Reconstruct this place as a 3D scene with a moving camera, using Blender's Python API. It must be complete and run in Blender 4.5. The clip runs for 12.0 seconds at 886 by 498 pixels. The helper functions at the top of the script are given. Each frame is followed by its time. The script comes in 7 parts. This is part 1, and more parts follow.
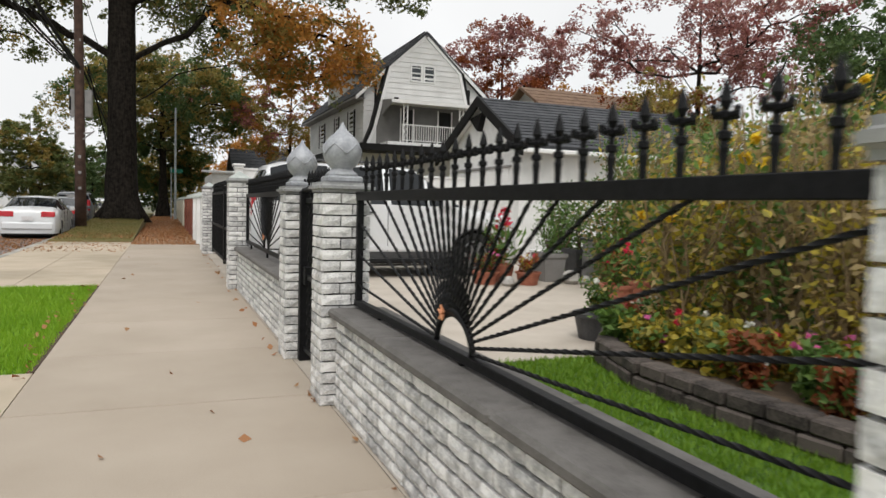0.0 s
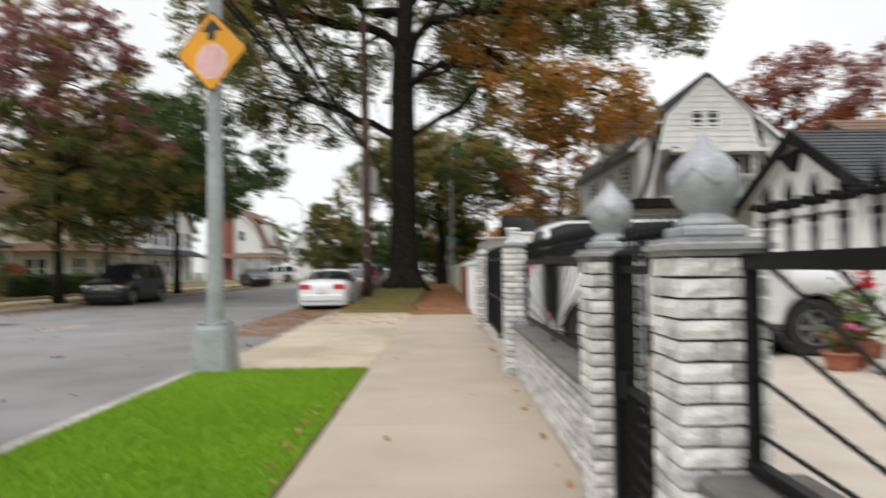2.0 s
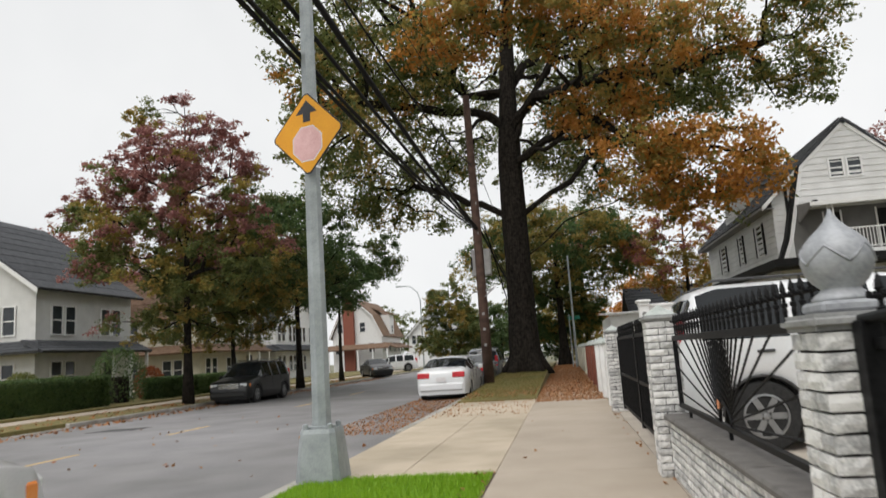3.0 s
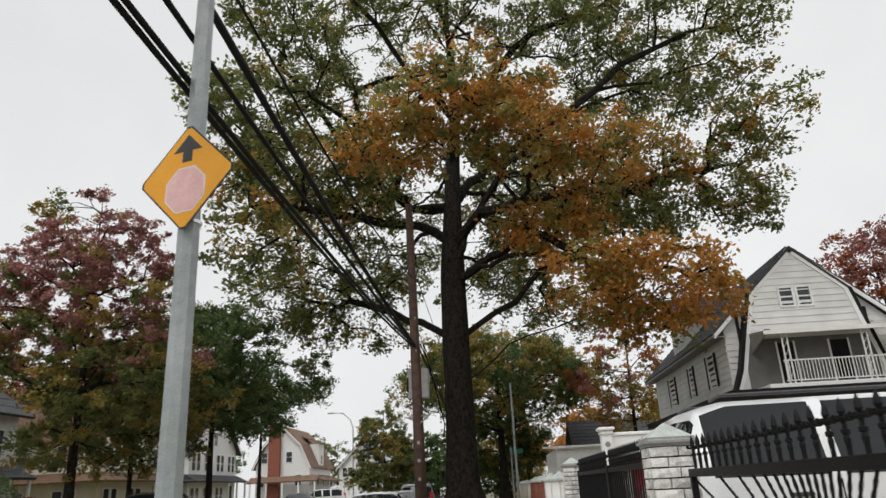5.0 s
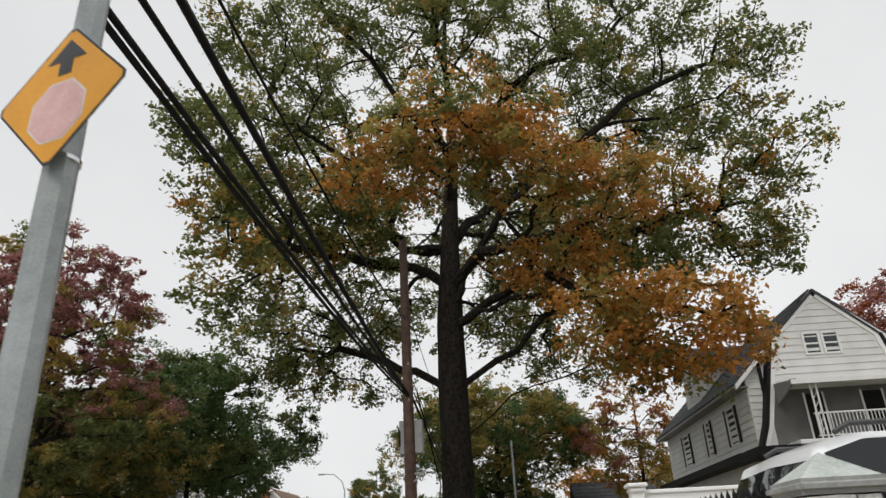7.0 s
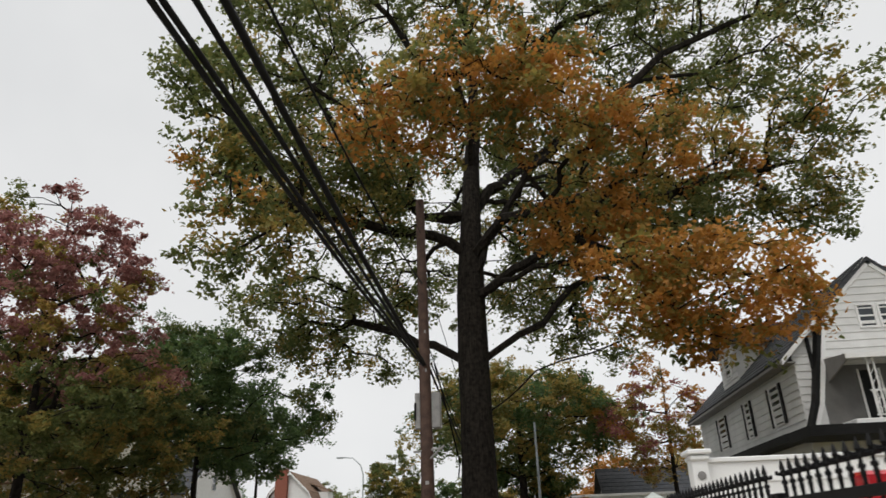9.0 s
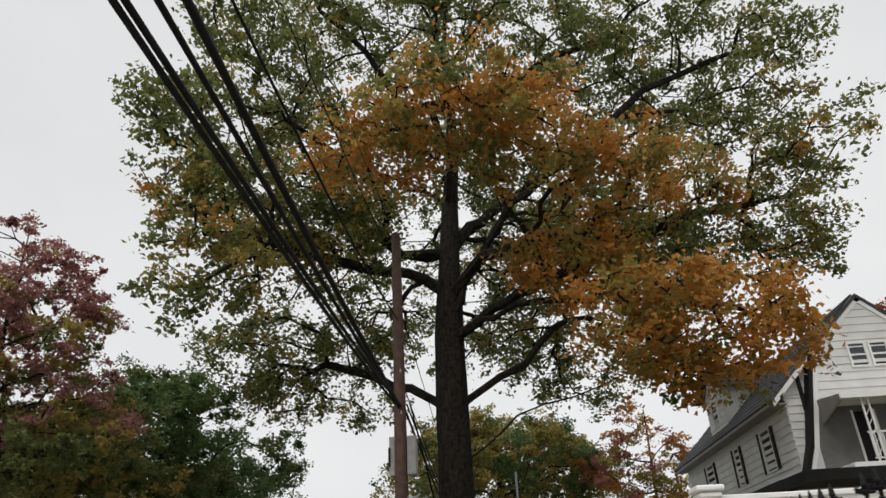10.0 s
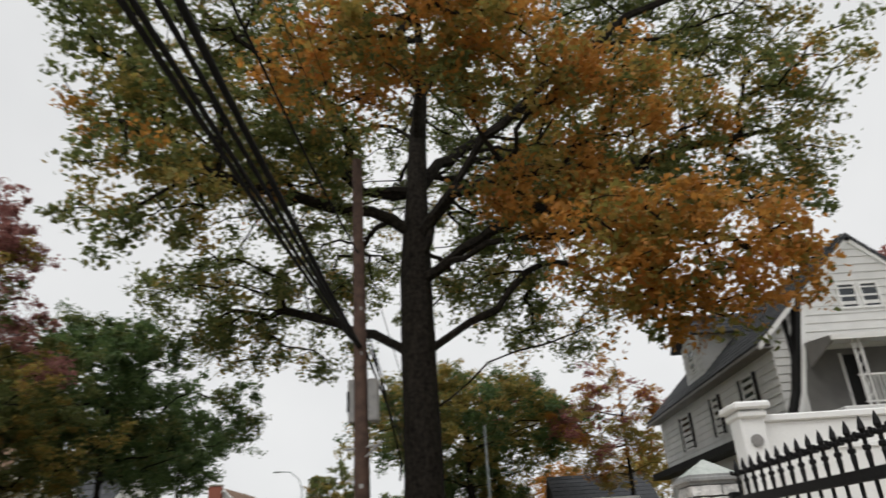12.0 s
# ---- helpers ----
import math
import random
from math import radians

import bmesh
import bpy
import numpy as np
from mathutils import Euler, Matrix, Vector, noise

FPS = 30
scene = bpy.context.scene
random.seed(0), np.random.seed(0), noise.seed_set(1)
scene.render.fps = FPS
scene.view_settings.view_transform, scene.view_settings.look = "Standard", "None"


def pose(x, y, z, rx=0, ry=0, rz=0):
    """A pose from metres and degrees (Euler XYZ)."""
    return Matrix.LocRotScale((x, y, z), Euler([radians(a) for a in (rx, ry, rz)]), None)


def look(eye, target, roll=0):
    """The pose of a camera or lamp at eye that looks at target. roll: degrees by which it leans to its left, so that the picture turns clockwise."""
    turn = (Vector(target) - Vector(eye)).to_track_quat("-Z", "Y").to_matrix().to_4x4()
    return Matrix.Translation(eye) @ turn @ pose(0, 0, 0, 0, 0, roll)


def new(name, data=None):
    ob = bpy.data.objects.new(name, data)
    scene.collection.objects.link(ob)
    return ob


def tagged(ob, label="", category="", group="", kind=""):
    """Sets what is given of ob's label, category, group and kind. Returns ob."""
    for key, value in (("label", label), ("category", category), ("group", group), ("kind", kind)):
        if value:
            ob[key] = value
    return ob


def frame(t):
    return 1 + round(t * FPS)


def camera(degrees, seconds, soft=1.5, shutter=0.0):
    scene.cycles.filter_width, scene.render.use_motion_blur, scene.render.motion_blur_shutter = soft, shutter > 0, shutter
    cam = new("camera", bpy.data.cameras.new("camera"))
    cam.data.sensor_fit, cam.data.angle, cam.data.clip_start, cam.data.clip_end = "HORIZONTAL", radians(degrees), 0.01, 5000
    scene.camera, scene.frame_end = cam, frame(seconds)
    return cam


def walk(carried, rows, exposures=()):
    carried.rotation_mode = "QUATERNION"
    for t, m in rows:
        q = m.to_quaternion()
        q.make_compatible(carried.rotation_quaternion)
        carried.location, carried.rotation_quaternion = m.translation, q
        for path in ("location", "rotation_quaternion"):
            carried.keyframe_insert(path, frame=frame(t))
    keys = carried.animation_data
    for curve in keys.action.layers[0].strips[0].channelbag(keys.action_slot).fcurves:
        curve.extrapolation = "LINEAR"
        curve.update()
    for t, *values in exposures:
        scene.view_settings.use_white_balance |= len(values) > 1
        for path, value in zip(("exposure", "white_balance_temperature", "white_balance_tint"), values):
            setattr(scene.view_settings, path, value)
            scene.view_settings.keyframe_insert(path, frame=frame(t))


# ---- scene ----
cam = camera(65.2, 12.0, shutter=0.5)
PATH = [
    (0, (0.002, 0.267, 1.25), (0.751, 2.118, 1.132), 1.5),
    (0.5, (0.009, 0.821, 1.243), (0.781, 2.66, 1.091), 0.4),
    (0.6, (0.005, 0.922, 1.25), (0.81, 2.746, 1.096), 0.4),
    (1, (0.066, 1.249, 1.246), (0.89, 3.063, 1.074), 1.0),
    (1.2, (0.115, 1.488, 1.267), (0.883, 3.329, 1.115), 1.7),
    (1.5, (0.119, 1.735, 1.279), (0.713, 3.643, 1.192), 0.9),
    (2, (0.129, 2.175, 1.3), (0.128, 4.174, 1.355), -0.7),
    (2.5, (0.124, 2.741, 1.294), (-0.19, 4.707, 1.482), -2.4),
    (2.7, (0.093, 2.941, 1.319), (-0.24, 4.899, 1.556), -3.7),
    (4.5, (-0.116, 4.937, 1.35), (-0.381, 6.827, 1.948), -3.1),
    (5, (-0.16, 5.514, 1.341), (-0.284, 7.402, 1.992), -2.9),
    (5.5, (-0.188, 6.034, 1.334), (-0.303, 7.907, 2.027), -3.3),
    (6, (-0.258, 6.583, 1.351), (-0.33, 8.436, 2.098), -3.6),
    (6.5, (-0.284, 7.145, 1.41), (-0.402, 8.983, 2.189), -2.7),
    (8.3, (-0.388, 9.123, 1.325), (-0.439, 10.93, 2.18), -3.6),
    (8.5, (-0.405, 9.319, 1.324), (-0.51, 11.134, 2.157), -3.3),
    (9, (-0.435, 9.802, 1.29), (-0.603, 11.636, 2.07), -1.9),
    (9.5, (-0.442, 10.377, 1.239), (-0.688, 12.186, 2.056), -1.1),
    (10, (-0.498, 10.942, 1.242), (-0.595, 12.72, 2.152), -2.7),
    (10.5, (-0.542, 11.473, 1.239), (-0.752, 13.254, 2.123), -2.3),
    (11, (-0.614, 11.997, 1.233), (-0.742, 13.802, 2.086), -3.1),
    (11.5, (-0.584, 12.608, 1.228), (-0.754, 14.432, 2.029), -2.3),
    (12, (-0.585, 13.147, 1.228), (-0.599, 14.975, 2.04), -3.5),
]
walk(cam, [(t, look(eye, target, roll)) for t, eye, target, roll in PATH],
     exposures=[(0.0, 0.22), (0.9, 0.42), (1.6, 0.38), (2.7, 0.23), (4.5, 0.08), (12.0, 0.04)])

# ---- world and light: a bright overcast afternoon ----
world = bpy.data.worlds.new("overcast_sky")
scene.world = world
world.use_nodes = True
wn, wl = world.node_tree.nodes, world.node_tree.links
sky = wn.new("ShaderNodeTexSky")
sky.sky_type, sky.sun_disc = "NISHITA", False
sky.sun_elevation, sky.sun_rotation = radians(38), radians(200)
grey = wn.new("ShaderNodeHueSaturation")
grey.inputs["Saturation"].default_value = 0.12
cloud = wn.new("ShaderNodeTexNoise")
cloud.inputs["Scale"].default_value, cloud.inputs["Detail"].default_value = 1.6, 5.0
ramp = wn.new("ShaderNodeValToRGB")
ramp.color_ramp.elements[0].position, ramp.color_ramp.elements[0].color = 0.3, (6.9, 7.02, 7.15, 1)
ramp.color_ramp.elements[1].position, ramp.color_ramp.elements[1].color = 0.7, (8.85, 8.9, 8.9, 1)
blend = wn.new("ShaderNodeMix")
blend.data_type, blend.inputs["Factor"].default_value = "RGBA", 0.9
wl.new(sky.outputs["Color"], grey.inputs["Color"])
wl.new(cloud.outputs["Fac"], ramp.inputs["Fac"])
wl.new(grey.outputs["Color"], blend.inputs["A"])
wl.new(ramp.outputs["Color"], blend.inputs["B"])
# an overcast sky is brighter overhead than at the horizon
coord, apart, lift = wn.new("ShaderNodeTexCoord"), wn.new("ShaderNodeSeparateXYZ"), wn.new("ShaderNodeMapRange")
lift.inputs["From Min"].default_value, lift.inputs["From Max"].default_value = 0.74, 1.0
lift.inputs["To Min"].default_value, lift.inputs["To Max"].default_value = 1.0, 2.3
scaled = wn.new("ShaderNodeVectorMath")
scaled.operation = "SCALE"
wl.new(coord.outputs["Generated"], apart.inputs["Vector"])
wl.new(apart.outputs["Z"], lift.inputs["Value"])
wl.new(blend.outputs["Result"], scaled.inputs[0])
wl.new(lift.outputs["Result"], scaled.inputs["Scale"])
wl.new(scaled.outputs["Vector"], wn["Background"].inputs["Color"])
wn["Background"].inputs["Strength"].default_value = 0.1

sun = new("sun", bpy.data.lights.new("sun", "SUN"))
sun.data.energy, sun.data.angle, sun.data.color = 1.1, radians(30), (1.0, 0.96, 0.9)
sun.matrix_world = look((0, 0, 40), (14, 30, 0))


# ---- materials ----
def surface(name, dark, light, scale=6.0, rough=0.75, bump=0.15, metal=0.0, vary=0.0, grain=60.0, stain=0.0, coat=0.0):
    """Procedural surface: two colours mixed by coarse and fine noise, with relief; vary: change from object to object."""
    m = bpy.data.materials.new(name)
    m.use_nodes = True
    n, l = m.node_tree.nodes, m.node_tree.links
    b = n["Principled BSDF"]
    geo = n.new("ShaderNodeNewGeometry")
    coarse, fine = n.new("ShaderNodeTexNoise"), n.new("ShaderNodeTexNoise")
    coarse.inputs["Scale"].default_value, coarse.inputs["Detail"].default_value = scale, 6.0
    fine.inputs["Scale"].default_value, fine.inputs["Detail"].default_value = grain, 3.0
    l.new(geo.outputs["Position"], coarse.inputs["Vector"])
    l.new(geo.outputs["Position"], fine.inputs["Vector"])
    add = n.new("ShaderNodeMath")
    add.operation = "MULTIPLY_ADD"
    add.inputs[1].default_value = 0.45
    l.new(fine.outputs["Fac"], add.inputs[0])
    half = n.new("ShaderNodeMath")
    half.operation = "MULTIPLY"
    half.inputs[1].default_value = 0.62
    l.new(coarse.outputs["Fac"], half.inputs[0])
    l.new(half.outputs[0], add.inputs[2])
    last = add.outputs[0]
    if vary:
        info = n.new("ShaderNodeObjectInfo")
        shift = n.new("ShaderNodeMath")
        shift.operation = "MULTIPLY_ADD"
        shift.inputs[1].default_value = vary
        l.new(info.outputs["Random"], shift.inputs[0])
        minus = n.new("ShaderNodeMath")
        minus.operation = "SUBTRACT"
        minus.inputs[1].default_value = vary / 2
        l.new(last, minus.inputs[0])
        l.new(minus.outputs[0], shift.inputs[2])
        last = shift.outputs[0]
    cr = n.new("ShaderNodeValToRGB")
    cr.color_ramp.elements[0].position, cr.color_ramp.elements[0].color = 0.36, (*dark, 1)
    cr.color_ramp.elements[1].position, cr.color_ramp.elements[1].color = 0.66, (*light, 1)
    l.new(last, cr.inputs["Fac"])
    colour = cr.outputs["Color"]
    if stain:
        blot = n.new("ShaderNodeTexNoise")
        blot.inputs["Scale"].default_value, blot.inputs["Detail"].default_value = scale * 0.17, 4.0
        l.new(geo.outputs["Position"], blot.inputs["Vector"])
        br = n.new("ShaderNodeValToRGB")
        br.color_ramp.elements[0].position, br.color_ramp.elements[0].color = 0.38, (1 - stain, 1 - stain, 1 - stain * 1.1, 1)
        br.color_ramp.elements[1].position = 0.6
        l.new(blot.outputs["Fac"], br.inputs["Fac"])
        mul = n.new("ShaderNodeMix")
        mul.data_type, mul.blend_type, mul.inputs["Factor"].default_value = "RGBA", "MULTIPLY", 1.0
        l.new(colour, mul.inputs["A"])
        l.new(br.outputs["Color"], mul.inputs["B"])
        colour = mul.outputs["Result"]
    l.new(colour, b.inputs["Base Color"])
    b.inputs["Roughness"].default_value, b.inputs["Metallic"].default_value = rough, metal
    b.inputs["Coat Weight"].default_value = coat
    if bump:
        bm_ = n.new("ShaderNodeBump")
        bm_.inputs["Strength"].default_value, bm_.inputs["Distance"].default_value = bump, 0.01
        l.new(add.outputs[0], bm_.inputs["Height"])
        l.new(bm_.outputs["Normal"], b.inputs["Normal"])
    return m


def leafy(name, colours, through_light=0.5, rough=0.6):
    """Foliage: each leaf takes one of the colours; part of the light goes through."""
    m = bpy.data.materials.new(name)
    m.use_nodes = True
    n, l = m.node_tree.nodes, m.node_tree.links
    b = n["Principled BSDF"]
    geo = n.new("ShaderNodeNewGeometry")
    big = n.new("ShaderNodeTexNoise")
    big.inputs["Scale"].default_value = 0.55
    l.new(geo.outputs["Position"], big.inputs["Vector"])
    mix = n.new("ShaderNodeMath")
    mix.operation = "MULTIPLY_ADD"
    mix.inputs[1].default_value = 0.6
    l.new(geo.outputs["Random Per Island"], mix.inputs[0])
    sub = n.new("ShaderNodeMath")
    sub.operation = "MULTIPLY_ADD"
    sub.inputs[1].default_value, sub.inputs[2].default_value = 0.9, -0.25
    l.new(big.outputs["Fac"], sub.inputs[0])
    l.new(sub.outputs[0], mix.inputs[2])
    cr = n.new("ShaderNodeValToRGB")
    els = cr.color_ramp.elements
    for i, c in enumerate(colours):
        e = els[i] if i < 2 else els.new(1.0)
        e.position, e.color = i / (len(colours) - 1), (*c, 1)
    l.new(mix.outputs[0], cr.inputs["Fac"])
    l.new(cr.outputs["Color"], b.inputs["Base Color"])
    b.inputs["Roughness"].default_value = rough
    tr = n.new("ShaderNodeBsdfTranslucent")
    l.new(cr.outputs["Color"], tr.inputs["Color"])
    ms = n.new("ShaderNodeMixShader")
    ms.inputs["Fac"].default_value = through_light
    l.new(b.outputs["BSDF"], ms.inputs[1])
    l.new(tr.outputs["BSDF"], ms.inputs[2])
    l.new(ms.outputs["Shader"], n["Material Output"].inputs["Surface"])
    return m


def glass(name, tint=(0.02, 0.025, 0.03), rough=0.05):
    m = surface(name, tint, tuple(c * 1.6 for c in tint), 2.0, rough, 0.0)
    m.node_tree.nodes["Principled BSDF"].inputs["Specular IOR Level"].default_value = 0.4
    return m


CONCRETE = surface("pavement_concrete", (0.4, 0.335, 0.265), (0.475, 0.405, 0.33), 1.2, 0.9, 0.15, vary=0.1, grain=160, stain=0.1)
APRON = surface("apron_concrete", (0.47, 0.39, 0.29), (0.58, 0.49, 0.38), 2.0, 0.9, 0.12, grain=200, stain=0.25)
YARD = surface("yard_concrete", (0.44, 0.38, 0.32), (0.55, 0.49, 0.42), 2.0, 0.9, 0.1, grain=180, stain=0.15)
JOINT = surface("joint_dirt", (0.06, 0.05, 0.04), (0.15, 0.12, 0.09), 20.0, 0.95, 0.2)
KERB = surface("kerb_concrete", (0.33, 0.31, 0.28), (0.5, 0.47, 0.42), 5.0, 0.9, 0.2, stain=0.3)
ASPHALT = surface("asphalt", (0.2, 0.195, 0.2), (0.29, 0.28, 0.285), 0.8, 0.9, 0.25, grain=150, stain=0.25)
PATCH = surface("asphalt_patch", (0.04, 0.04, 0.042), (0.07, 0.07, 0.07), 5.0, 0.9, 0.3, grain=150)
LINE = surface("road_paint", (0.45, 0.3, 0.12), (0.6, 0.42, 0.2), 9.0, 0.8, 0.1)
SOIL = surface("soil", (0.05, 0.035, 0.022), (0.12, 0.08, 0.05), 9.0, 0.95, 0.6)
TURF = surface("turf", (0.07, 0.19, 0.01), (0.13, 0.28, 0.02), 5.0, 0.95, 0.5, grain=120)
DRY_TURF = surface("dry_turf", (0.10, 0.10, 0.03), (0.22, 0.17, 0.06), 3.0, 0.95, 0.5, grain=120)
FAR_GROUND = surface("far_ground", (0.10, 0.12, 0.06), (0.22, 0.20, 0.15), 0.15, 0.95, 0.2)
BLADE = leafy("grass_blade", [(0.17, 0.33, 0.012), (0.25, 0.44, 0.022), (0.35, 0.52, 0.035)], 0.3)
DRY_BLADE = leafy("dry_grass_blade", [(0.10, 0.13, 0.03), (0.22, 0.2, 0.06), (0.32, 0.2, 0.08)], 0.3)
# yard grass: darker green than the verge, with the yard's shade in its colours
SHADED_YARD_TURF = surface("shaded_yard_turf", (0.05, 0.11, 0.012), (0.09, 0.18, 0.02), 5.0, 0.95, 0.5, grain=120, stain=0.3)
SHADED_YARD_BLADE = leafy("shaded_yard_grass_blade", [(0.09, 0.2, 0.01), (0.15, 0.28, 0.018), (0.23, 0.35, 0.03)], 0.3)
BRICK = surface("whitewashed_brick", (0.36, 0.36, 0.36), (0.86, 0.85, 0.83), 16.0, 0.85, 0.5, vary=0.22, grain=90)
MORTAR = surface("dark_mortar", (0.014, 0.0135, 0.0125), (0.045, 0.042, 0.04), 30.0, 0.95, 0.4)
COPING = surface("coping_stone", (0.085, 0.078, 0.072), (0.16, 0.15, 0.14), 9.0, 0.8, 0.25, grain=150)
CAP = surface("grey_cast_stone", (0.26, 0.265, 0.27), (0.42, 0.42, 0.42), 10.0, 0.75, 0.25, stain=0.25)
PALE_CAP = surface("pale_cast_stone", (0.32, 0.35, 0.33), (0.5, 0.53, 0.5), 10.0, 0.75, 0.2)
FINIAL = surface("silver_painted_stone", (0.27, 0.28, 0.30), (0.42, 0.43, 0.45), 12.0, 0.5, 0.2, metal=0.15)
IRON = surface("black_wrought_iron", (0.003, 0.003, 0.0035), (0.009, 0.009, 0.010), 30.0, 0.5, 0.15)
IRON.node_tree.nodes["Principled BSDF"].inputs["Specular IOR Level"].default_value = 0.18
STEEL = surface("galvanised_steel", (0.30, 0.33, 0.34), (0.42, 0.45, 0.46), 8.0, 0.55, 0.1, metal=0.35, stain=0.15)
SIGN_YELLOW = surface("sign_yellow", (0.72, 0.30, 0.004), (0.82, 0.37, 0.006), 3.0, 0.45, 0.0)
SIGN_BLACK = surface("sign_black", (0.012, 0.012, 0.016), (0.03, 0.03, 0.035), 5.0, 0.5, 0.0)
SIGN_PINK = surface("sunfaded_red", (0.66, 0.36, 0.36), (0.78, 0.5, 0.49), 9.0, 0.5, 0.0)
SIGN_RIM = surface("sign_pale_rim", (0.6, 0.6, 0.6), (0.78, 0.74, 0.74), 5.0, 0.5, 0.0)
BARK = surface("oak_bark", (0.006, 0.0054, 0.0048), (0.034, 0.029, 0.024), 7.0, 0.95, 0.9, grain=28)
# furrows of the bark run upwards
bn_, bl_ = BARK.node_tree.nodes, BARK.node_tree.links
furrow = bn_.new("ShaderNodeMapping")
furrow.inputs["Scale"].default_value = (1.0, 1.0, 0.12)
bl_.new(bn_["Geometry"].outputs["Position"], furrow.inputs["Vector"])
bl_.new(furrow.outputs["Vector"], bn_["Noise Texture.001"].inputs["Vector"])
bn_["Noise Texture.001"].inputs["Scale"].default_value = 16.0
bn_["Bump"].inputs["Distance"].default_value = 0.05
STEM = surface("dry_plant_stem", (0.16, 0.11, 0.055), (0.33, 0.24, 0.13), 9.0, 0.85, 0.2)
POLE_WOOD = surface("pole_wood", (0.045, 0.026, 0.019), (0.105, 0.062, 0.047), 5.0, 0.9, 0.4, grain=60)
CABLE = surface("cable_rubber", (0.008, 0.008, 0.008), (0.015, 0.015, 0.015), 5.0, 0.6, 0.0)
BOX_GREY = surface("box_grey", (0.2, 0.2, 0.2), (0.31, 0.3, 0.29), 6.0, 0.6, 0.05)
SIDING = surface("white_siding", (0.62, 0.62, 0.61), (0.76, 0.76, 0.75), 1.5, 0.65, 0.1, stain=0.1)
WHITE = surface("white_paint", (0.74, 0.74, 0.73), (0.82, 0.82, 0.81), 3.0, 0.5, 0.05)
STUCCO = surface("white_stucco", (0.68, 0.68, 0.67), (0.8, 0.8, 0.79), 4.0, 0.85, 0.3)
GREY_WALL = surface("grey_porch_wall", (0.2, 0.195, 0.19), (0.27, 0.26, 0.255), 2.0, 0.8, 0.1)
# darker copy of GREY_WALL: the awning's shade is put into the colour
BALCONY_SHADE_GREY = surface("balcony_grey_with_awning_shade", (0.12, 0.118, 0.115), (0.18, 0.175, 0.17), 2.0, 0.8, 0.1, stain=0.2)
CREAM = surface("cream_siding", (0.55, 0.52, 0.42), (0.66, 0.63, 0.53), 2.0, 0.7, 0.1)
SLATE = surface("dark_shingle", (0.028, 0.030, 0.035), (0.07, 0.073, 0.08), 4.0, 0.85, 0.4, vary=0.2, grain=40)
BROWN_ROOF = surface("brown_shingle", (0.12, 0.07, 0.045), (0.22, 0.14, 0.09), 3.0, 0.9, 0.3, grain=30)
BLACK_TRIM = surface("black_trim", (0.004, 0.004, 0.0045), (0.011, 0.011, 0.011), 5.0, 0.7, 0.1)
BLACK_TRIM.node_tree.nodes["Principled BSDF"].inputs["Specular IOR Level"].default_value = 0.25
RED_BRICK = surface("red_brick", (0.14, 0.045, 0.03), (0.26, 0.09, 0.06), 14.0, 0.9, 0.4, vary=0.25)
PANE = glass("window_glass", (0.03, 0.035, 0.04))
CAR_GLASS = glass("tinted_car_glass", (0.012, 0.014, 0.016), 0.03)
CAR_WHITE = surface("white_car_paint", (0.68, 0.69, 0.70), (0.76, 0.77, 0.78), 2.0, 0.3, 0.0, coat=0.8)
CAR_SILVER = surface("silver_car_paint", (0.46, 0.455, 0.455), (0.53, 0.525, 0.525), 2.0, 0.3, 0.0, metal=0.1, coat=0.7)
CAR_BLACK = surface("black_car_paint", (0.006, 0.0065, 0.007), (0.011, 0.0115, 0.012), 2.0, 0.4, 0.0, coat=0.15)
CAR_GREY = surface("grey_car_paint", (0.10, 0.11, 0.13), (0.15, 0.16, 0.18), 2.0, 0.3, 0.0, coat=0.7)
TYRE = surface("tyre_rubber", (0.012, 0.012, 0.012), (0.03, 0.03, 0.03), 20.0, 0.9, 0.2)
RIM = surface("alloy_rim", (0.22, 0.225, 0.23), (0.32, 0.325, 0.33), 6.0, 0.4, 0.0, metal=0.6)
RED_LAMP = surface("red_lamp", (0.45, 0.012, 0.02), (0.6, 0.03, 0.04), 6.0, 0.2, 0.0, coat=0.6)
AMBER_LAMP = surface("amber_lamp", (0.75, 0.2, 0.03), (0.85, 0.3, 0.08), 6.0, 0.2, 0.0, coat=0.6)
CLEAR_LAMP = surface("clear_lamp", (0.5, 0.52, 0.54), (0.7, 0.72, 0.74), 6.0, 0.15, 0.0, coat=0.6)
CHROME = surface("chrome", (0.55, 0.56, 0.57), (0.7, 0.7, 0.71), 6.0, 0.15, 0.0, metal=1.0)
PLASTIC = surface("dark_plastic", (0.03, 0.03, 0.032), (0.06, 0.06, 0.062), 10.0, 0.6, 0.05)
TERRACOTTA = surface("terracotta", (0.25, 0.08, 0.05), (0.4, 0.15, 0.09), 10.0, 0.85, 0.2)
BED_STONE = surface("bed_edging_stone", (0.025, 0.02, 0.017), (0.11, 0.09, 0.078), 9.0, 0.95, 0.6, vary=0.25)
ROCK = surface("pale_rock", (0.28, 0.27, 0.25), (0.5, 0.48, 0.45), 8.0, 0.9, 0.4)
GOURD = surface("orange_gourd", (0.6, 0.22, 0.05), (0.75, 0.35, 0.1), 8.0, 0.6, 0.1)
CORAL = surface("coral_ornament", (0.6, 0.22, 0.1), (0.75, 0.35, 0.18), 12.0, 0.6, 0.1)
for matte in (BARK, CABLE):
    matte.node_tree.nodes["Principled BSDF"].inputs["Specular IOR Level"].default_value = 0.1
L_GREEN = leafy("oak_green", [(0.065, 0.095, 0.03), (0.125, 0.16, 0.05), (0.2, 0.22, 0.07), (0.26, 0.225, 0.075)], 0.54)
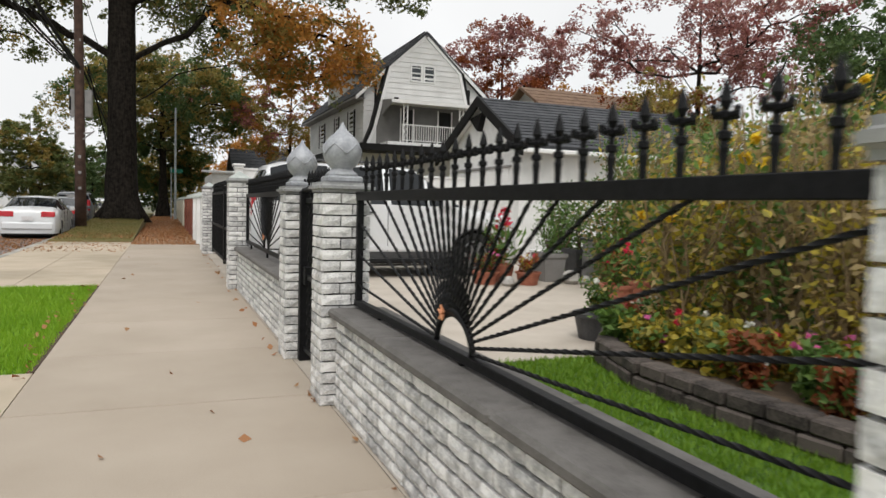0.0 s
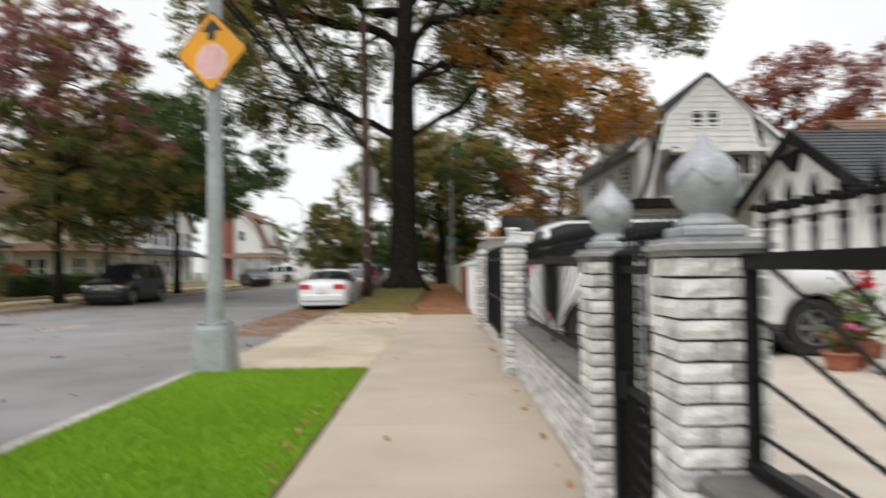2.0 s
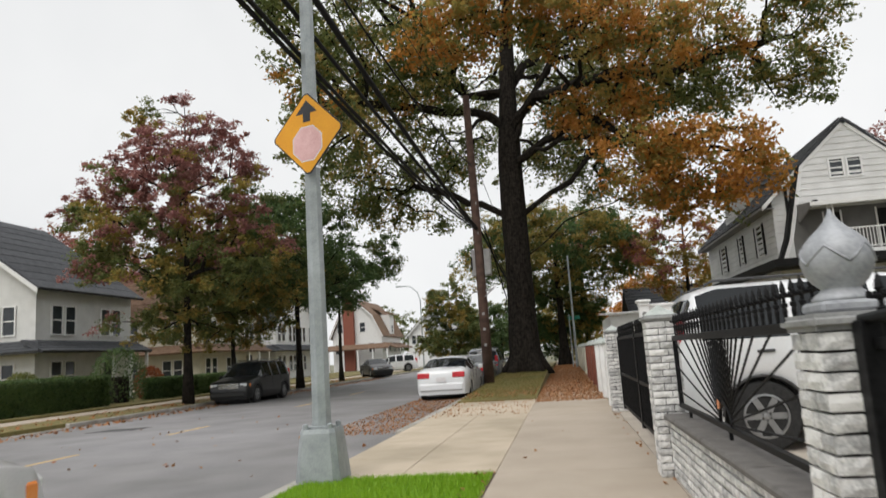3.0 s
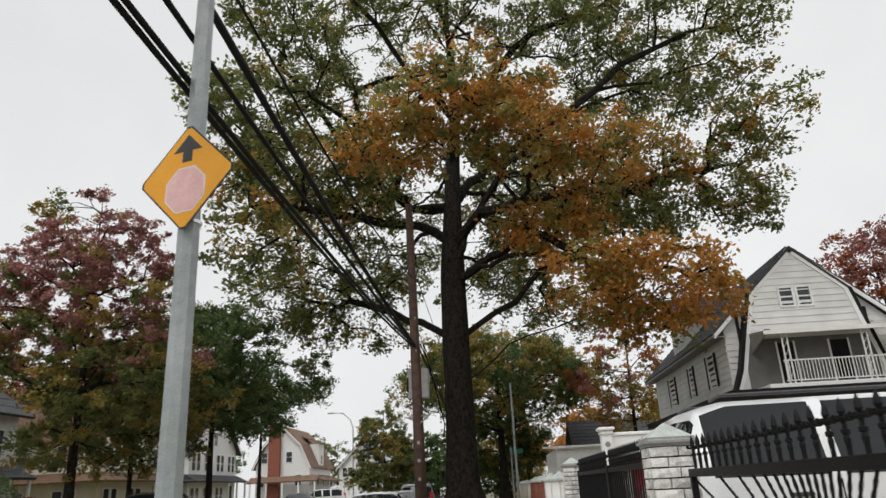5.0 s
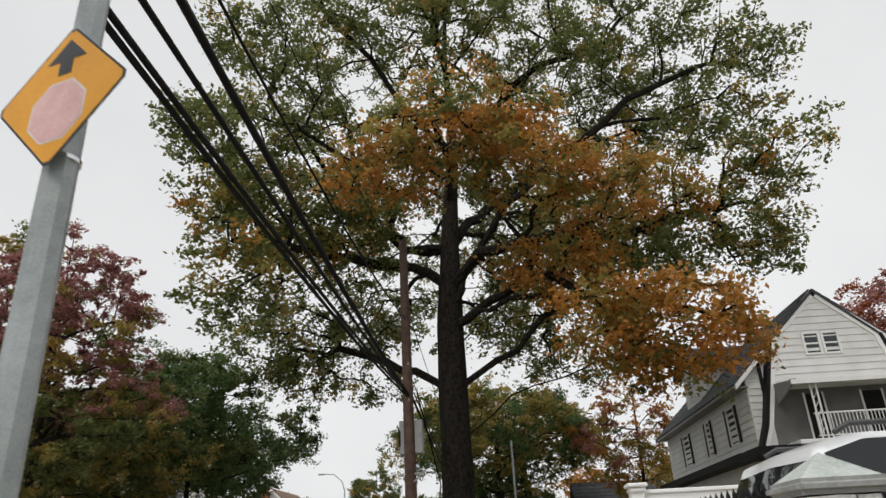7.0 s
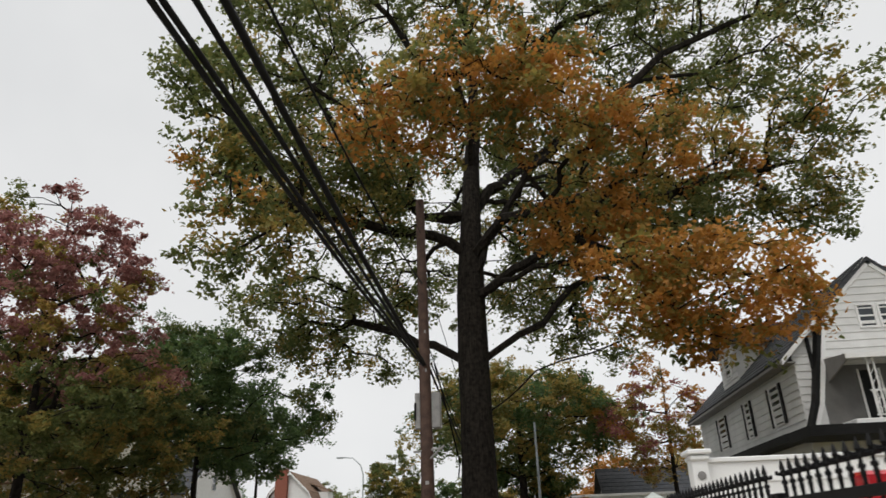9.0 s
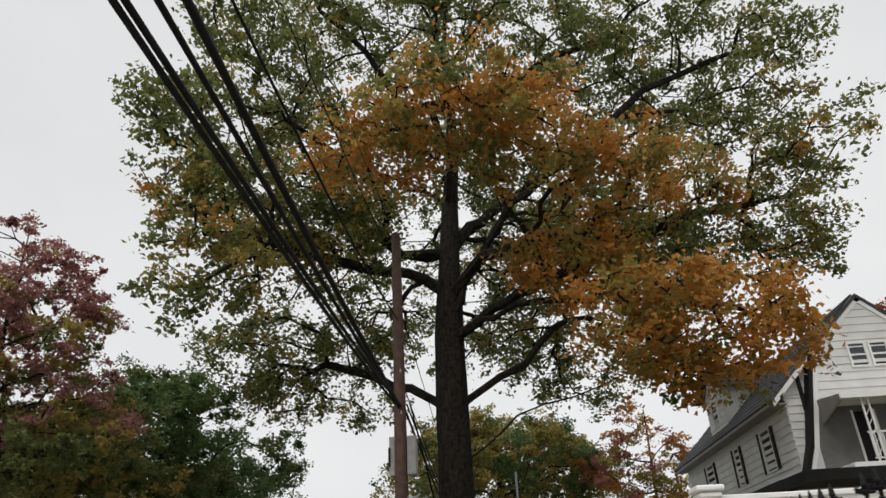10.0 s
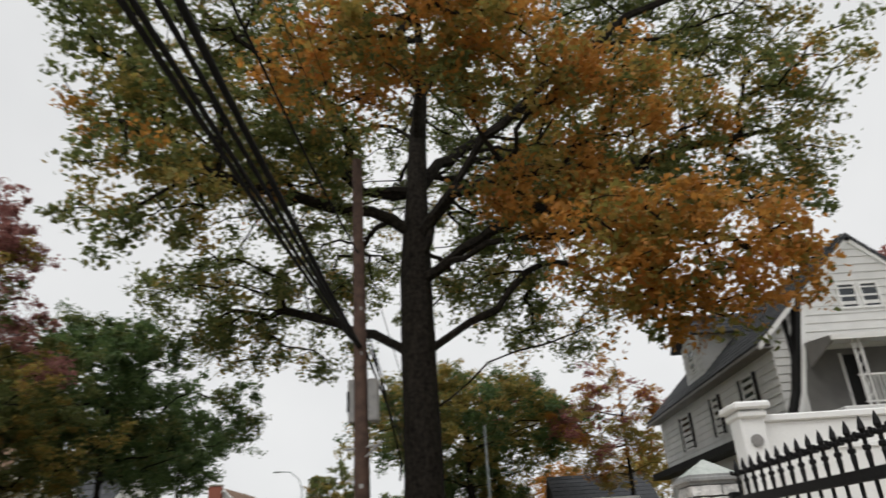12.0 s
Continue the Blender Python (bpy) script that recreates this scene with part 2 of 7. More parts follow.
L_OLIVE = leafy("oak_olive", [(0.17, 0.165, 0.045), (0.28, 0.25, 0.065), (0.4, 0.28, 0.075), (0.42, 0.25, 0.08)], 0.58)
L_ORANGE = leafy("oak_orange", [(0.28, 0.17, 0.045), (0.43, 0.21, 0.045), (0.53, 0.25, 0.05), (0.48, 0.18, 0.05)], 0.56)
L_DEEP = leafy("deep_green", [(0.05, 0.09, 0.032), (0.1, 0.16, 0.055), (0.165, 0.225, 0.075)], 0.56)
L_RED = leafy("autumn_red", [(0.2, 0.09, 0.085), (0.31, 0.13, 0.12), (0.42, 0.21, 0.185), (0.28, 0.175, 0.11)], 0.56)
L_PINK = leafy("dusky_pink", [(0.24, 0.08, 0.08), (0.36, 0.13, 0.12), (0.3, 0.17, 0.09)])
L_RUST = leafy("rust_leaves", [(0.16, 0.04, 0.015), (0.30, 0.09, 0.03), (0.36, 0.12, 0.05)])
L_YELLOW = leafy("yellow_green", [(0.13, 0.14, 0.03), (0.27, 0.24, 0.045), (0.58, 0.46, 0.05), (0.28, 0.17, 0.05)], 0.4)
L_FRESH = leafy("fresh_green", [(0.045, 0.1, 0.02), (0.1, 0.19, 0.035), (0.2, 0.31, 0.06)], 0.35)
L_TAN = leafy("withered_tan", [(0.22, 0.165, 0.075), (0.38, 0.285, 0.12), (0.52, 0.39, 0.18)], 0.4)
FALLEN = leafy("fallen_leaf", [(0.24, 0.085, 0.03), (0.36, 0.14, 0.045), (0.34, 0.18, 0.07), (0.2, 0.085, 0.035)], 0.1)
F_RED = leafy("red_petal", [(0.5, 0.01, 0.03), (0.7, 0.03, 0.08), (0.55, 0.02, 0.05)], 0.3)
F_PINK = leafy("pink_petal", [(0.7, 0.12, 0.35), (0.8, 0.2, 0.45), (0.7, 0.15, 0.4)], 0.3)
F_WHITE = leafy("white_petal", [(0.7, 0.7, 0.62), (0.8, 0.8, 0.74), (0.75, 0.75, 0.7)], 0.3)
F_YELLOW = leafy("yellow_petal", [(0.75, 0.5, 0.02), (0.85, 0.62, 0.04), (0.8, 0.55, 0.03)], 0.3)


# ---- building helpers ----
def obj(name, me, material, parent=None, label="", smooth=False):
    if material is not None:
        me.materials.append(material)
    if smooth:
        me.polygons.foreach_set("use_smooth", [True] * len(me.polygons))
    ob = new(name, me)
    ob.parent = parent
    return tagged(ob, label)


def part(name, bm, material, parent, label="", smooth=False):
    """Links a bmesh as one mesh object under a thing or a part."""
    bmesh.ops.recalc_face_normals(bm, faces=bm.faces)
    me = bpy.data.meshes.new(name)
    bm.to_mesh(me)
    bm.free()
    return obj(name, me, material, parent, label, smooth)


def thing(name, label, category, group="", at=(0, 0, 0), turn=0.0):
    ob = new(name)
    ob.matrix_basis = pose(*at, 0, 0, turn)
    ob.empty_display_size = 0.1
    return tagged(ob, label, category, group)


def bx(bm, x0, x1, y0, y1, z0, z1, bevel=0.0, m=None):
    vs = [bm.verts.new((x, y, z)) for x in (x0, x1) for y in (y0, y1) for z in (z0, z1)]
    if m is not None:
        for v in vs:
            v.co = m @ v.co
    fs = [bm.faces.new([vs[i] for i in f]) for f in ((0, 1, 3, 2), (4, 6, 7, 5), (0, 4, 5, 1), (2, 3, 7, 6), (0, 2, 6, 4), (1, 5, 7, 3))]
    if bevel:
        es = list({e for f in fs for e in f.edges})
        bmesh.ops.bevel(bm, geom=es, offset=bevel, segments=1, affect="EDGES")
    return bm


def box_part(name, material, parent, *dims, bevel=0.0, label="", m=None):
    return part(name, bx(bmesh.new(), *dims, bevel=bevel, m=m), material, parent, label)


def tube(bm, pts, radii, n=8, twist=0.0, caps=True):
    """A swept tube through pts; twist: degrees of turn from ring to ring."""
    pts = [Vector(p) for p in pts]
    rings, up = [], Vector((0.31, 0.17, 0.93)).normalized()
    for i, p in enumerate(pts):
        d = (pts[min(i + 1, len(pts) - 1)] - pts[max(i - 1, 0)]).normalized()
        a = d.cross(up)
        if a.length < 0.1:
            a = d.cross(Vector((1, 0, 0)))
        a.normalize()
        b = d.cross(a)
        r = radii[i] if hasattr(radii, "__len__") else radii
        rings.append([bm.verts.new(p + r * (math.cos(t) * a + math.sin(t) * b)) for t in (2 * math.pi * k / n + radians(twist) * i for k in range(n))])
    for r0, r1 in zip(rings, rings[1:]):
        for k in range(n):
            bm.faces.new((r0[k], r0[(k + 1) % n], r1[(k + 1) % n], r1[k]))
    if caps:
        bm.faces.new(rings[0][::-1])
        bm.faces.new(rings[-1])
    return bm


def lathe(bm, profile, n=16, at=(0, 0, 0), m=None, wobble=None):
    rings = []
    for r, z in profile:
        ring = []
        for k in range(n):
            a = 2 * math.pi * k / n
            rr = r * (wobble(a, z) if wobble else 1.0)
            co = Vector((rr * math.cos(a), rr * math.sin(a), z))
            co = (m @ co if m is not None else co) + Vector(at)
            ring.append(bm.verts.new(co))
        rings.append(ring)
    for r0, r1 in zip(rings, rings[1:]):
        for k in range(n):
            bm.faces.new((r0[k], r0[(k + 1) % n], r1[(k + 1) % n], r1[k]))
    bm.faces.new(rings[0][::-1])
    bm.faces.new(rings[-1])
    return bm


def prism(bm, poly, a0, a1, axis="y"):
    """Extrudes a polygon along an axis: y takes (x, z), x takes (y, z), z takes (x, y)."""
    def at(p, a):
        return {"y": (p[0], a, p[1]), "x": (a, p[0], p[1]), "z": (p[0], p[1], a)}[axis]
    r0, r1 = [bm.verts.new(at(p, a0)) for p in poly], [bm.verts.new(at(p, a1)) for p in poly]
    k = len(poly)
    for i in range(k):
        bm.faces.new((r0[i], r0[(i + 1) % k], r1[(i + 1) % k], r1[i]))
    bm.faces.new(r0[::-1])
    bm.faces.new(r1)
    return bm


def leaf_mesh(name, pos, size, rng, flat=0.5, slim=0.62):
    """One small folded blade at each place; flat: how level they hang."""
    n = len(pos)
    nrm = rng.normal(size=(n, 3))
    nrm[:, 2] = nrm[:, 2] * (1 - flat) + flat * 1.6 * np.sign(nrm[:, 2])
    nrm /= np.linalg.norm(nrm, axis=1)[:, None]
    a = np.cross(nrm, rng.normal(size=(n, 3)))
    a /= np.linalg.norm(a, axis=1)[:, None] + 1e-9
    b = np.cross(nrm, a)
    s = (np.asarray(size) * rng.uniform(0.65, 1.3, n))[:, None] * 0.5
    v = np.empty((n, 4, 3))
    v[:, 0], v[:, 2] = pos - a * s, pos + a * s
    fold = nrm * s * 0.25
    v[:, 1], v[:, 3] = pos + b * s * slim + fold - a * s * 0.15, pos - b * s * slim + fold - a * s * 0.15
    me = bpy.data.meshes.new(name)
    me.vertices.add(4 * n)
    me.vertices.foreach_set("co", v.reshape(-1))
    me.loops.add(4 * n)
    me.loops.foreach_set("vertex_index", np.arange(4 * n, dtype=np.int32))
    me.polygons.add(n)
    me.polygons.foreach_set("loop_start", np.arange(0, 4 * n, 4, dtype=np.int32))
    me.update(calc_edges=True)
    return me


def sprays(centres, length, count, rng, droop=0.25, thick=0.3):
    """Leaves strung along short drooping twigs, one twig from each centre outwards."""
    centres = np.asarray(centres, float)
    n = len(centres)
    mid = centres.mean(axis=0)
    d = rng.normal(size=(n, 3)) * [1, 1, 0.5] + 0.5 * (centres - mid) / (np.linalg.norm(centres - mid, axis=1)[:, None] + 1e-6)
    d /= np.linalg.norm(d, axis=1)[:, None]
    d[:, 2] -= droop
    idx = np.repeat(np.arange(n), count)
    u = rng.uniform(-0.35, 1.0, len(idx))
    long = (length * rng.uniform(0.6, 1.4, n))[idx]
    p = centres[idx] + d[idx] * (u * long)[:, None]
    return p + rng.normal(size=p.shape) * (thick * long * (1.15 - np.abs(u) * 0.6))[:, None] * [1, 1, 0.7]


def limbs_to(trunk, centres, rng, tip=0.018, power=0.47, sag=0.05, start=0, scaffold=()):
    """Branches from the trunk's nodes to every cluster, thicker where they carry more."""
    nodes = [Vector(p) for p in trunk]
    parent, weight = list(range(-1, len(nodes) - 1)), [0] * len(nodes)
    extra = sum(len(pts) for _, pts in scaffold) * 4
    arr = np.array([tuple(p) for p in nodes] + [(0, 0, 0)] * (len(centres) * 4 + extra))
    usable = np.zeros(len(arr), bool)
    usable[start:len(nodes)] = True
    axis = np.array(trunk[-1]) * 0.5 + np.array(trunk[start]) * 0.5
    order = np.argsort(np.linalg.norm(np.asarray(centres) - axis, axis=1))
    base = np.array(trunk[start])
    dist0 = np.zeros(len(arr))
    for k, pts in scaffold:
        line = [nodes[k]] + [Vector(p) for p in pts]
        last = k
        for p, q in zip(line, line[1:]):
            for f in (0.5, 1.0):
                i = len(nodes)
                w = p.lerp(q, f) + (Vector(rng.normal(size=3)) * 0.12 if f < 1 else Vector())
                nodes.append(w)
                parent.append(last)
                weight.append(0)
                arr[i], usable[i] = w, True
                dist0[i] = (dist0[last] + (w - nodes[last]).length) * 0.75
                last = i
        weight[last] += 6
    for ci in order:
        c = np.asarray(centres[ci])
        n = len(nodes)
        gap = np.linalg.norm(arr[:n] - c, axis=1)
        cost = gap + 0.33 * dist0[:n] + np.where(arr[:n, 2] > c[2] + 0.5, 1.5 * (arr[:n, 2] - c[2]), 0)
        cost[~usable[:n]] = 1e9
        k = int(np.argmin(cost))
        p, q = nodes[k], Vector(c)
        steps = 3 if gap[k] > 1.6 else 2
        last = k
        for s in range(1, steps + 1):
            f = s / steps
            w = p.lerp(q, f) + Vector(rng.normal(size=3)) * 0.09 * gap[k] * (1 - f) + Vector((0, 0, (sag * gap[k]) * math.sin(math.pi * f)))
            i = len(nodes)
            if i >= len(arr):
                break
            nodes.append(w)
            parent.append(last)
            weight.append(0)
            arr[i] = w
            usable[i] = True
            dist0[i] = dist0[last] + (w - nodes[last]).length
            last = i
        weight[last] += 1
    for i in range(len(nodes) - 1, -1, -1):
        if parent[i] >= 0:
            weight[parent[i]] += weight[i]
    verts, faces = [], []
    first = len(trunk)
    for i in range(first, len(nodes)):
        p, q = nodes[parent[i]], nodes[i]
        d = q - p
        if d.length < 1e-4:
            continue
        d.normalize()
        a = d.orthogonal().normalized()
        b = d.cross(a)
        r1 = tip * max(weight[i], 1) ** power
        r0 = min(tip * max(weight[parent[i]], 1) ** power, r1 * 1.35)
        m = 6 if r1 > 0.06 else 4
        o = len(verts)
        for cen, r in ((p - d * r0 * 0.3, r0), (q + d * r1 * 0.3, r1)):
            for k in range(m):
                t = 2 * math.pi * k / m
                verts.append(tuple(cen + r * (math.cos(t) * a + math.sin(t) * b)))
        for k in range(m):
            faces.append((o + k, o + (k + 1) % m, o + m + (k + 1) % m, o + m + k))
    me = bpy.data.meshes.new("limbs")
    me.from_pydata(verts, [], faces)
    return me


def trunk_part(parent, trunk, radii, material=None, n=14):
    bm = bmesh.new()
    if max(radii) > 0.5:
        zs = np.linspace(trunk[0][2], trunk[-1][2], 90)
        cols = [np.interp(zs, [p[2] for p in trunk], [p[k] for p in trunk]) for k in (0, 1)]
        fine_r = np.interp(zs, [p[2] for p in trunk], radii)
        tube(bm, [(float(a), float(b), float(c)) for a, b, c in zip(cols[0], cols[1], zs)], [float(r) for r in fine_r], 48)
        for v in bm.verts:
            axis = Vector((float(np.interp(v.co.z, zs, cols[0])), float(np.interp(v.co.z, zs, cols[1])), v.co.z))
            out = v.co - axis
            f = noise.noise(Vector((out.x * 5.5, out.y * 5.5, v.co.z * 0.35)))
            flare = max(1.4 - v.co.z, 0) * 0.25 * math.sin(5 * math.atan2(out.y, out.x))
            v.co += out * (0.09 * f + flare)
    else:
        tube(bm, trunk, radii, n)
        for v in bm.verts:
            v.co += Vector((noise.noise(v.co * 1.7), noise.noise(v.co * 1.7 + Vector((9, 0, 0))), 0)) * 0.06 * max(radii)
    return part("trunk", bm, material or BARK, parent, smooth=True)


def crown_centres(rng, number, inside, box):
    out = []
    while len(out) < number:
        p = [rng.uniform(a, b) for a, b in box]
        if rng.uniform() < inside(*p):
            out.append(p)
    return out


def tree(label, base, trunk, radii, centres, size, groups, leaves, leaf_size, seed, tip=0.018, start=1, scaffold=()):
    """A tree: trunk, limbs, and one crown of leaves for each group (material, chooser)."""
    rng = np.random.default_rng(seed)
    top = thing("tree", label, "tree", at=base)
    trunk_part(top, trunk, radii)
    lim = obj("branchwork", limbs_to(trunk, centres, rng, tip, start=start, scaffold=scaffold), BARK, top)
    tagged(lim, kind="stuff")
    centres = np.asarray(centres)
    which = np.array([pick_group(groups, c, rng) for c in centres])
    for g, (material, _, text) in enumerate(groups):
        own = centres[which == g]
        if len(own):
            twigs = np.repeat(own, 4, axis=0) + rng.normal(size=(4 * len(own), 3)) * size * np.array([0.5, 0.5, 0.36])
            pos = sprays(twigs, size * 0.62, max(leaves // 4, 6), rng)
            obj("crown", leaf_mesh("crown", pos, np.full(len(pos), leaf_size), rng), material, top, text)
    return top


def pick_group(groups, c, rng):
    w = np.array([max(g[1](*c), 0.0) for g in groups])
    return int(rng.choice(len(groups), p=w / w.sum()))


# ---- ground, road, pavement ----
RNG = np.random.default_rng(7)


def setting(name, bm, material, label="", smooth=False):
    return tagged(part(name, bm, material, None, label, smooth), kind="structure")


setting("ground", bx(bmesh.new(), -400, 400, -200, 600, -0.4, -0.17), FAR_GROUND, "far ground sheet of dull grass and earth")
setting("road", bx(bmesh.new(), -15.3, -3.25, -60, 300, -0.3, -0.13), ASPHALT, "worn grey asphalt street")
bm = bx(bmesh.new(), -60, -15.31, 93, 101, -0.3, -0.128)
setting("side_road", bm, ASPHALT, "grey asphalt side street")
for k, (y0, y1) in enumerate(((14.0, 16.0), (19.2, 21.2), (27.5, 29.5), (34, 36))):
    setting("road_line", bx(bmesh.new(), -9.75, -9.62, y0, y1, -0.13, -0.1265), LINE, "faded yellow centre line dash")
bm = bmesh.new()
prism(bm, [(-13.2, 20.9), (-11.9, 21.1), (-11.8, 21.9), (-13.0, 21.7)], -0.13, -0.126, "z")
setting("road_patch", bm, PATCH, "dark asphalt repair patch")


def kerb_line(name, x0, x1, spans):
    for y0, y1, z1 in spans:
        y = y0
        while y < y1 - 0.01:
            e = min(y + 3.0, y1)
            setting(name, bx(bmesh.new(), x0, x1, y + 0.005, e - 0.005, -0.3, z1, bevel=0.02), KERB, "grey concrete kerb stone")
            y = e


kerb_line("kerb", -3.25, -3.08, ((-12, 11.3, 0.0), (11.3, 16.3, -0.085), (16.3, 22.9, 0.0), (22.9, 46, 0.01)))
kerb_line("kerb_far", -15.47, -15.3, ((-6, 18, 0.0), (18, 23, -0.09), (23, 89, 0.02)))

# verge turf, apron and paths between kerb and pavement
setting("verge_turf_near", bx(bmesh.new(), -3.08, -0.86, -12, 4.8, -0.3, -0.012), TURF, "bright green verge turf")
setting("verge_turf", bx(bmesh.new(), -3.08, -0.86, 5.88, 11.3, -0.3, -0.012), TURF, "bright green verge turf")
setting("verge_path", bx(bmesh.new(), -3.08, -0.86, 4.8, 5.88, -0.3, -0.004), APRON, "concrete path across the verge")
for x0, x1 in ((-3.08, -1.98), (-1.97, -0.86)):
    for y0, y1 in ((11.3, 14.0), (14.01, 16.9), (16.91, 19.9), (19.91, 22.9)):
        setting("apron", bx(bmesh.new(), x0, x1, y0, y1, -0.3, -0.004, bevel=0.004), APRON, "pale concrete driveway apron")
bm = bmesh.new()
prism(bm, [(22.9, -0.02), (22.9, 0.03), (27, 0.1), (31, 0.2), (36, 0.33), (42, 0.3), (60, 0.12), (75, 0.02), (75, -0.2), (22.9, -0.2)], -3.08, -0.86, "x")
setting("verge_mound", bm, DRY_TURF, "browning grass verge strewn with leaves")
setting("verge_left", bx(bmesh.new(), -17.6, -15.47, -6, 89, -0.3, 0.03), DRY_TURF, "far verge of browning grass")
setting("pavement_left", bx(bmesh.new(), -19.2, -17.6, -6, 89, -0.3, 0.04), CONCRETE, "far concrete pavement")
setting("lawn_left", bx(bmesh.new(), -60, -19.2, -6, 89, -0.3, 0.12), DRY_TURF, "front lawns across the street")

pavement = setting("pavement", bx(bmesh.new(), -0.86, 0.98, -12, 120, -0.3, -0.02), JOINT, "concrete pavement of long slabs")
y = -11.39
odd = 0
while y < 60:
    part("slab", bx(bmesh.new(), -0.852, 0.975, y + (0.007 if odd % 2 == 0 else 0.002), y + (1.614 if odd % 2 == 0 else 1.609), -0.15, 0.0, bevel=0.004), CONCRETE, pavement)
    y += 1.616
    odd += 1
part("slab", bx(bmesh.new(), -0.852, 0.975, y + 0.006, 118, -0.15, 0.0), CONCRETE, pavement)
setting("verge_edge", bx(bmesh.new(), -0.9, -0.853, 5.88, 11.3, -0.2, 0.004), SOIL, "soil strip at the lawn's edge")

# yard floor, lawn, neighbour's ground
setting("yard_floor", bx(bmesh.new(), 0.98, 40, 5.3, 18.6, -0.3, -0.002), YARD, "pale concrete yard and driveway")
setting("yard_floor_edge", bx(bmesh.new(), 0.98, 1.32, -4, 5.3, -0.3, -0.004), YARD, "concrete strip under the wall")
setting("yard_lawn", bx(bmesh.new(), 1.32, 40, -6, 5.3, -0.3, -0.008), SHADED_YARD_TURF, "green yard lawn")
setting("neighbour_ground", bx(bmesh.new(), 0.98, 60, 18.6, 120, -0.3, -0.01), DRY_TURF, "neighbours' grass")


def grass(name, n, x0, x1, y0, y1, height, material, label, inside=None, z=-0.01):
    rng = np.random.default_rng(len(name) + n)
    p = np.column_stack([rng.uniform(x0, x1, n), rng.uniform(y0, y1, n)])
    if inside is not None:
        p = p[inside(p[:, 0], p[:, 1])]
    n = len(p)
    zz = z(p[:, 1]) if callable(z) else np.full(n, z)
    a, lean = rng.uniform(0, 2 * math.pi, n), rng.normal(0, 0.35, (n, 2))
    h = height * rng.uniform(0.5, 1.3, n)
    w = 0.005 + 0.003 * rng.random(n)
    v = np.empty((n, 3, 3))
    v[:, 0] = np.column_stack([p[:, 0] - np.cos(a) * w, p[:, 1] - np.sin(a) * w, zz])
    v[:, 1] = np.column_stack([p[:, 0] + np.cos(a) * w, p[:, 1] + np.sin(a) * w, zz])
    v[:, 2] = np.column_stack([p[:, 0] + lean[:, 0] * h, p[:, 1] + lean[:, 1] * h, zz + h])
    me = bpy.data.meshes.new(name)
    me.from_pydata(v.reshape(-1, 3).tolist(), [], np.arange(3 * n).reshape(-1, 3).tolist())
    return tagged(obj(name, me, material), label, "grass", kind="stuff")


grass("verge_grass", 42000, -3.05, -0.87, 5.9, 11.28, 0.05, BLADE, "bright green mown verge grass")
grass("verge_grass_near", 9000, -3.05, -0.87, 1.5, 4.78, 0.05, BLADE, "bright green mown verge grass")
grass("yard_grass", 30000, 1.36, 3.4, 0.2, 5.28, 0.05, SHADED_YARD_BLADE, "green yard grass")
grass("mound_grass", 16000, -3.05, -0.88, 23.0, 40, 0.07, DRY_BLADE, "browning verge grass", z=lambda q: np.interp(q, [22.9, 27, 31, 36, 42], [0.02, 0.09, 0.19, 0.32, 0.29]))


def fallen(name, n, x0, x1, y0, y1, z, size, label, bias=None):
    rng = np.random.default_rng(n * 3 + 1)
    u = rng.uniform(0, 1, n)
    ys = y0 + (y1 - y0) * (u ** bias if bias else u)
    p = np.column_stack([rng.uniform(x0, x1, n), ys, np.full(n, z) + rng.uniform(0, 0.01, n)])
    me = leaf_mesh(name, p, np.full(n, size), rng, flat=0.93, slim=0.7)
    tagged(obj(name, me, FALLEN), label, "leaves", kind="stuff")


fallen("pavement_leaves", 12, -0.8, 0.9, 3, 17, 0.008, 0.06, "a few fallen autumn leaves")
fallen("fence_foot_leaves", 50, 0.82, 1.0, 1.5, 18, 0.014, 0.06, "brown leaves blown against the wall's foot")
fallen("far_pavement_leaves", 26000, -0.85, 0.95, 21.5, 60, 0.005, 0.05, "thick rust-coloured fallen leaves")
fallen("apron_leaves", 380, -3.05, -0.9, 18.5, 23, 0.006, 0.05, "rust-coloured leaves on the apron")
fallen("mound_leaves", 500, -3.05, -0.9, 23, 29, 0.1, 0.06, "rust-coloured leaves on the verge")
fallen("gutter_leaves", 9000, -5.2, -3.28, 17, 40, -0.122, 0.05, "orange leaves in the gutter")
fallen("road_leaves", 90, -12, -3.4, 4, 24, -0.115, 0.09, "scattered leaves on the road")
fallen("far_gutter_leaves", 2200, -16.8, -14.3, 18, 60, -0.115, 0.13, "orange leaves along the far kerb")
fallen("far_verge_leaves", 900, -17.5, -15.5, 10, 60, 0.045, 0.12, "orange leaves on the far verge")
fallen("lawn_edge_leaves", 50, -1.1, -0.84, 5.6, 11.4, 0.02, 0.06, "brown leaves along the lawn's edge")

# ---- boundary of brick and iron ----
COURSE, JOINT_H = 0.0698, 0.014


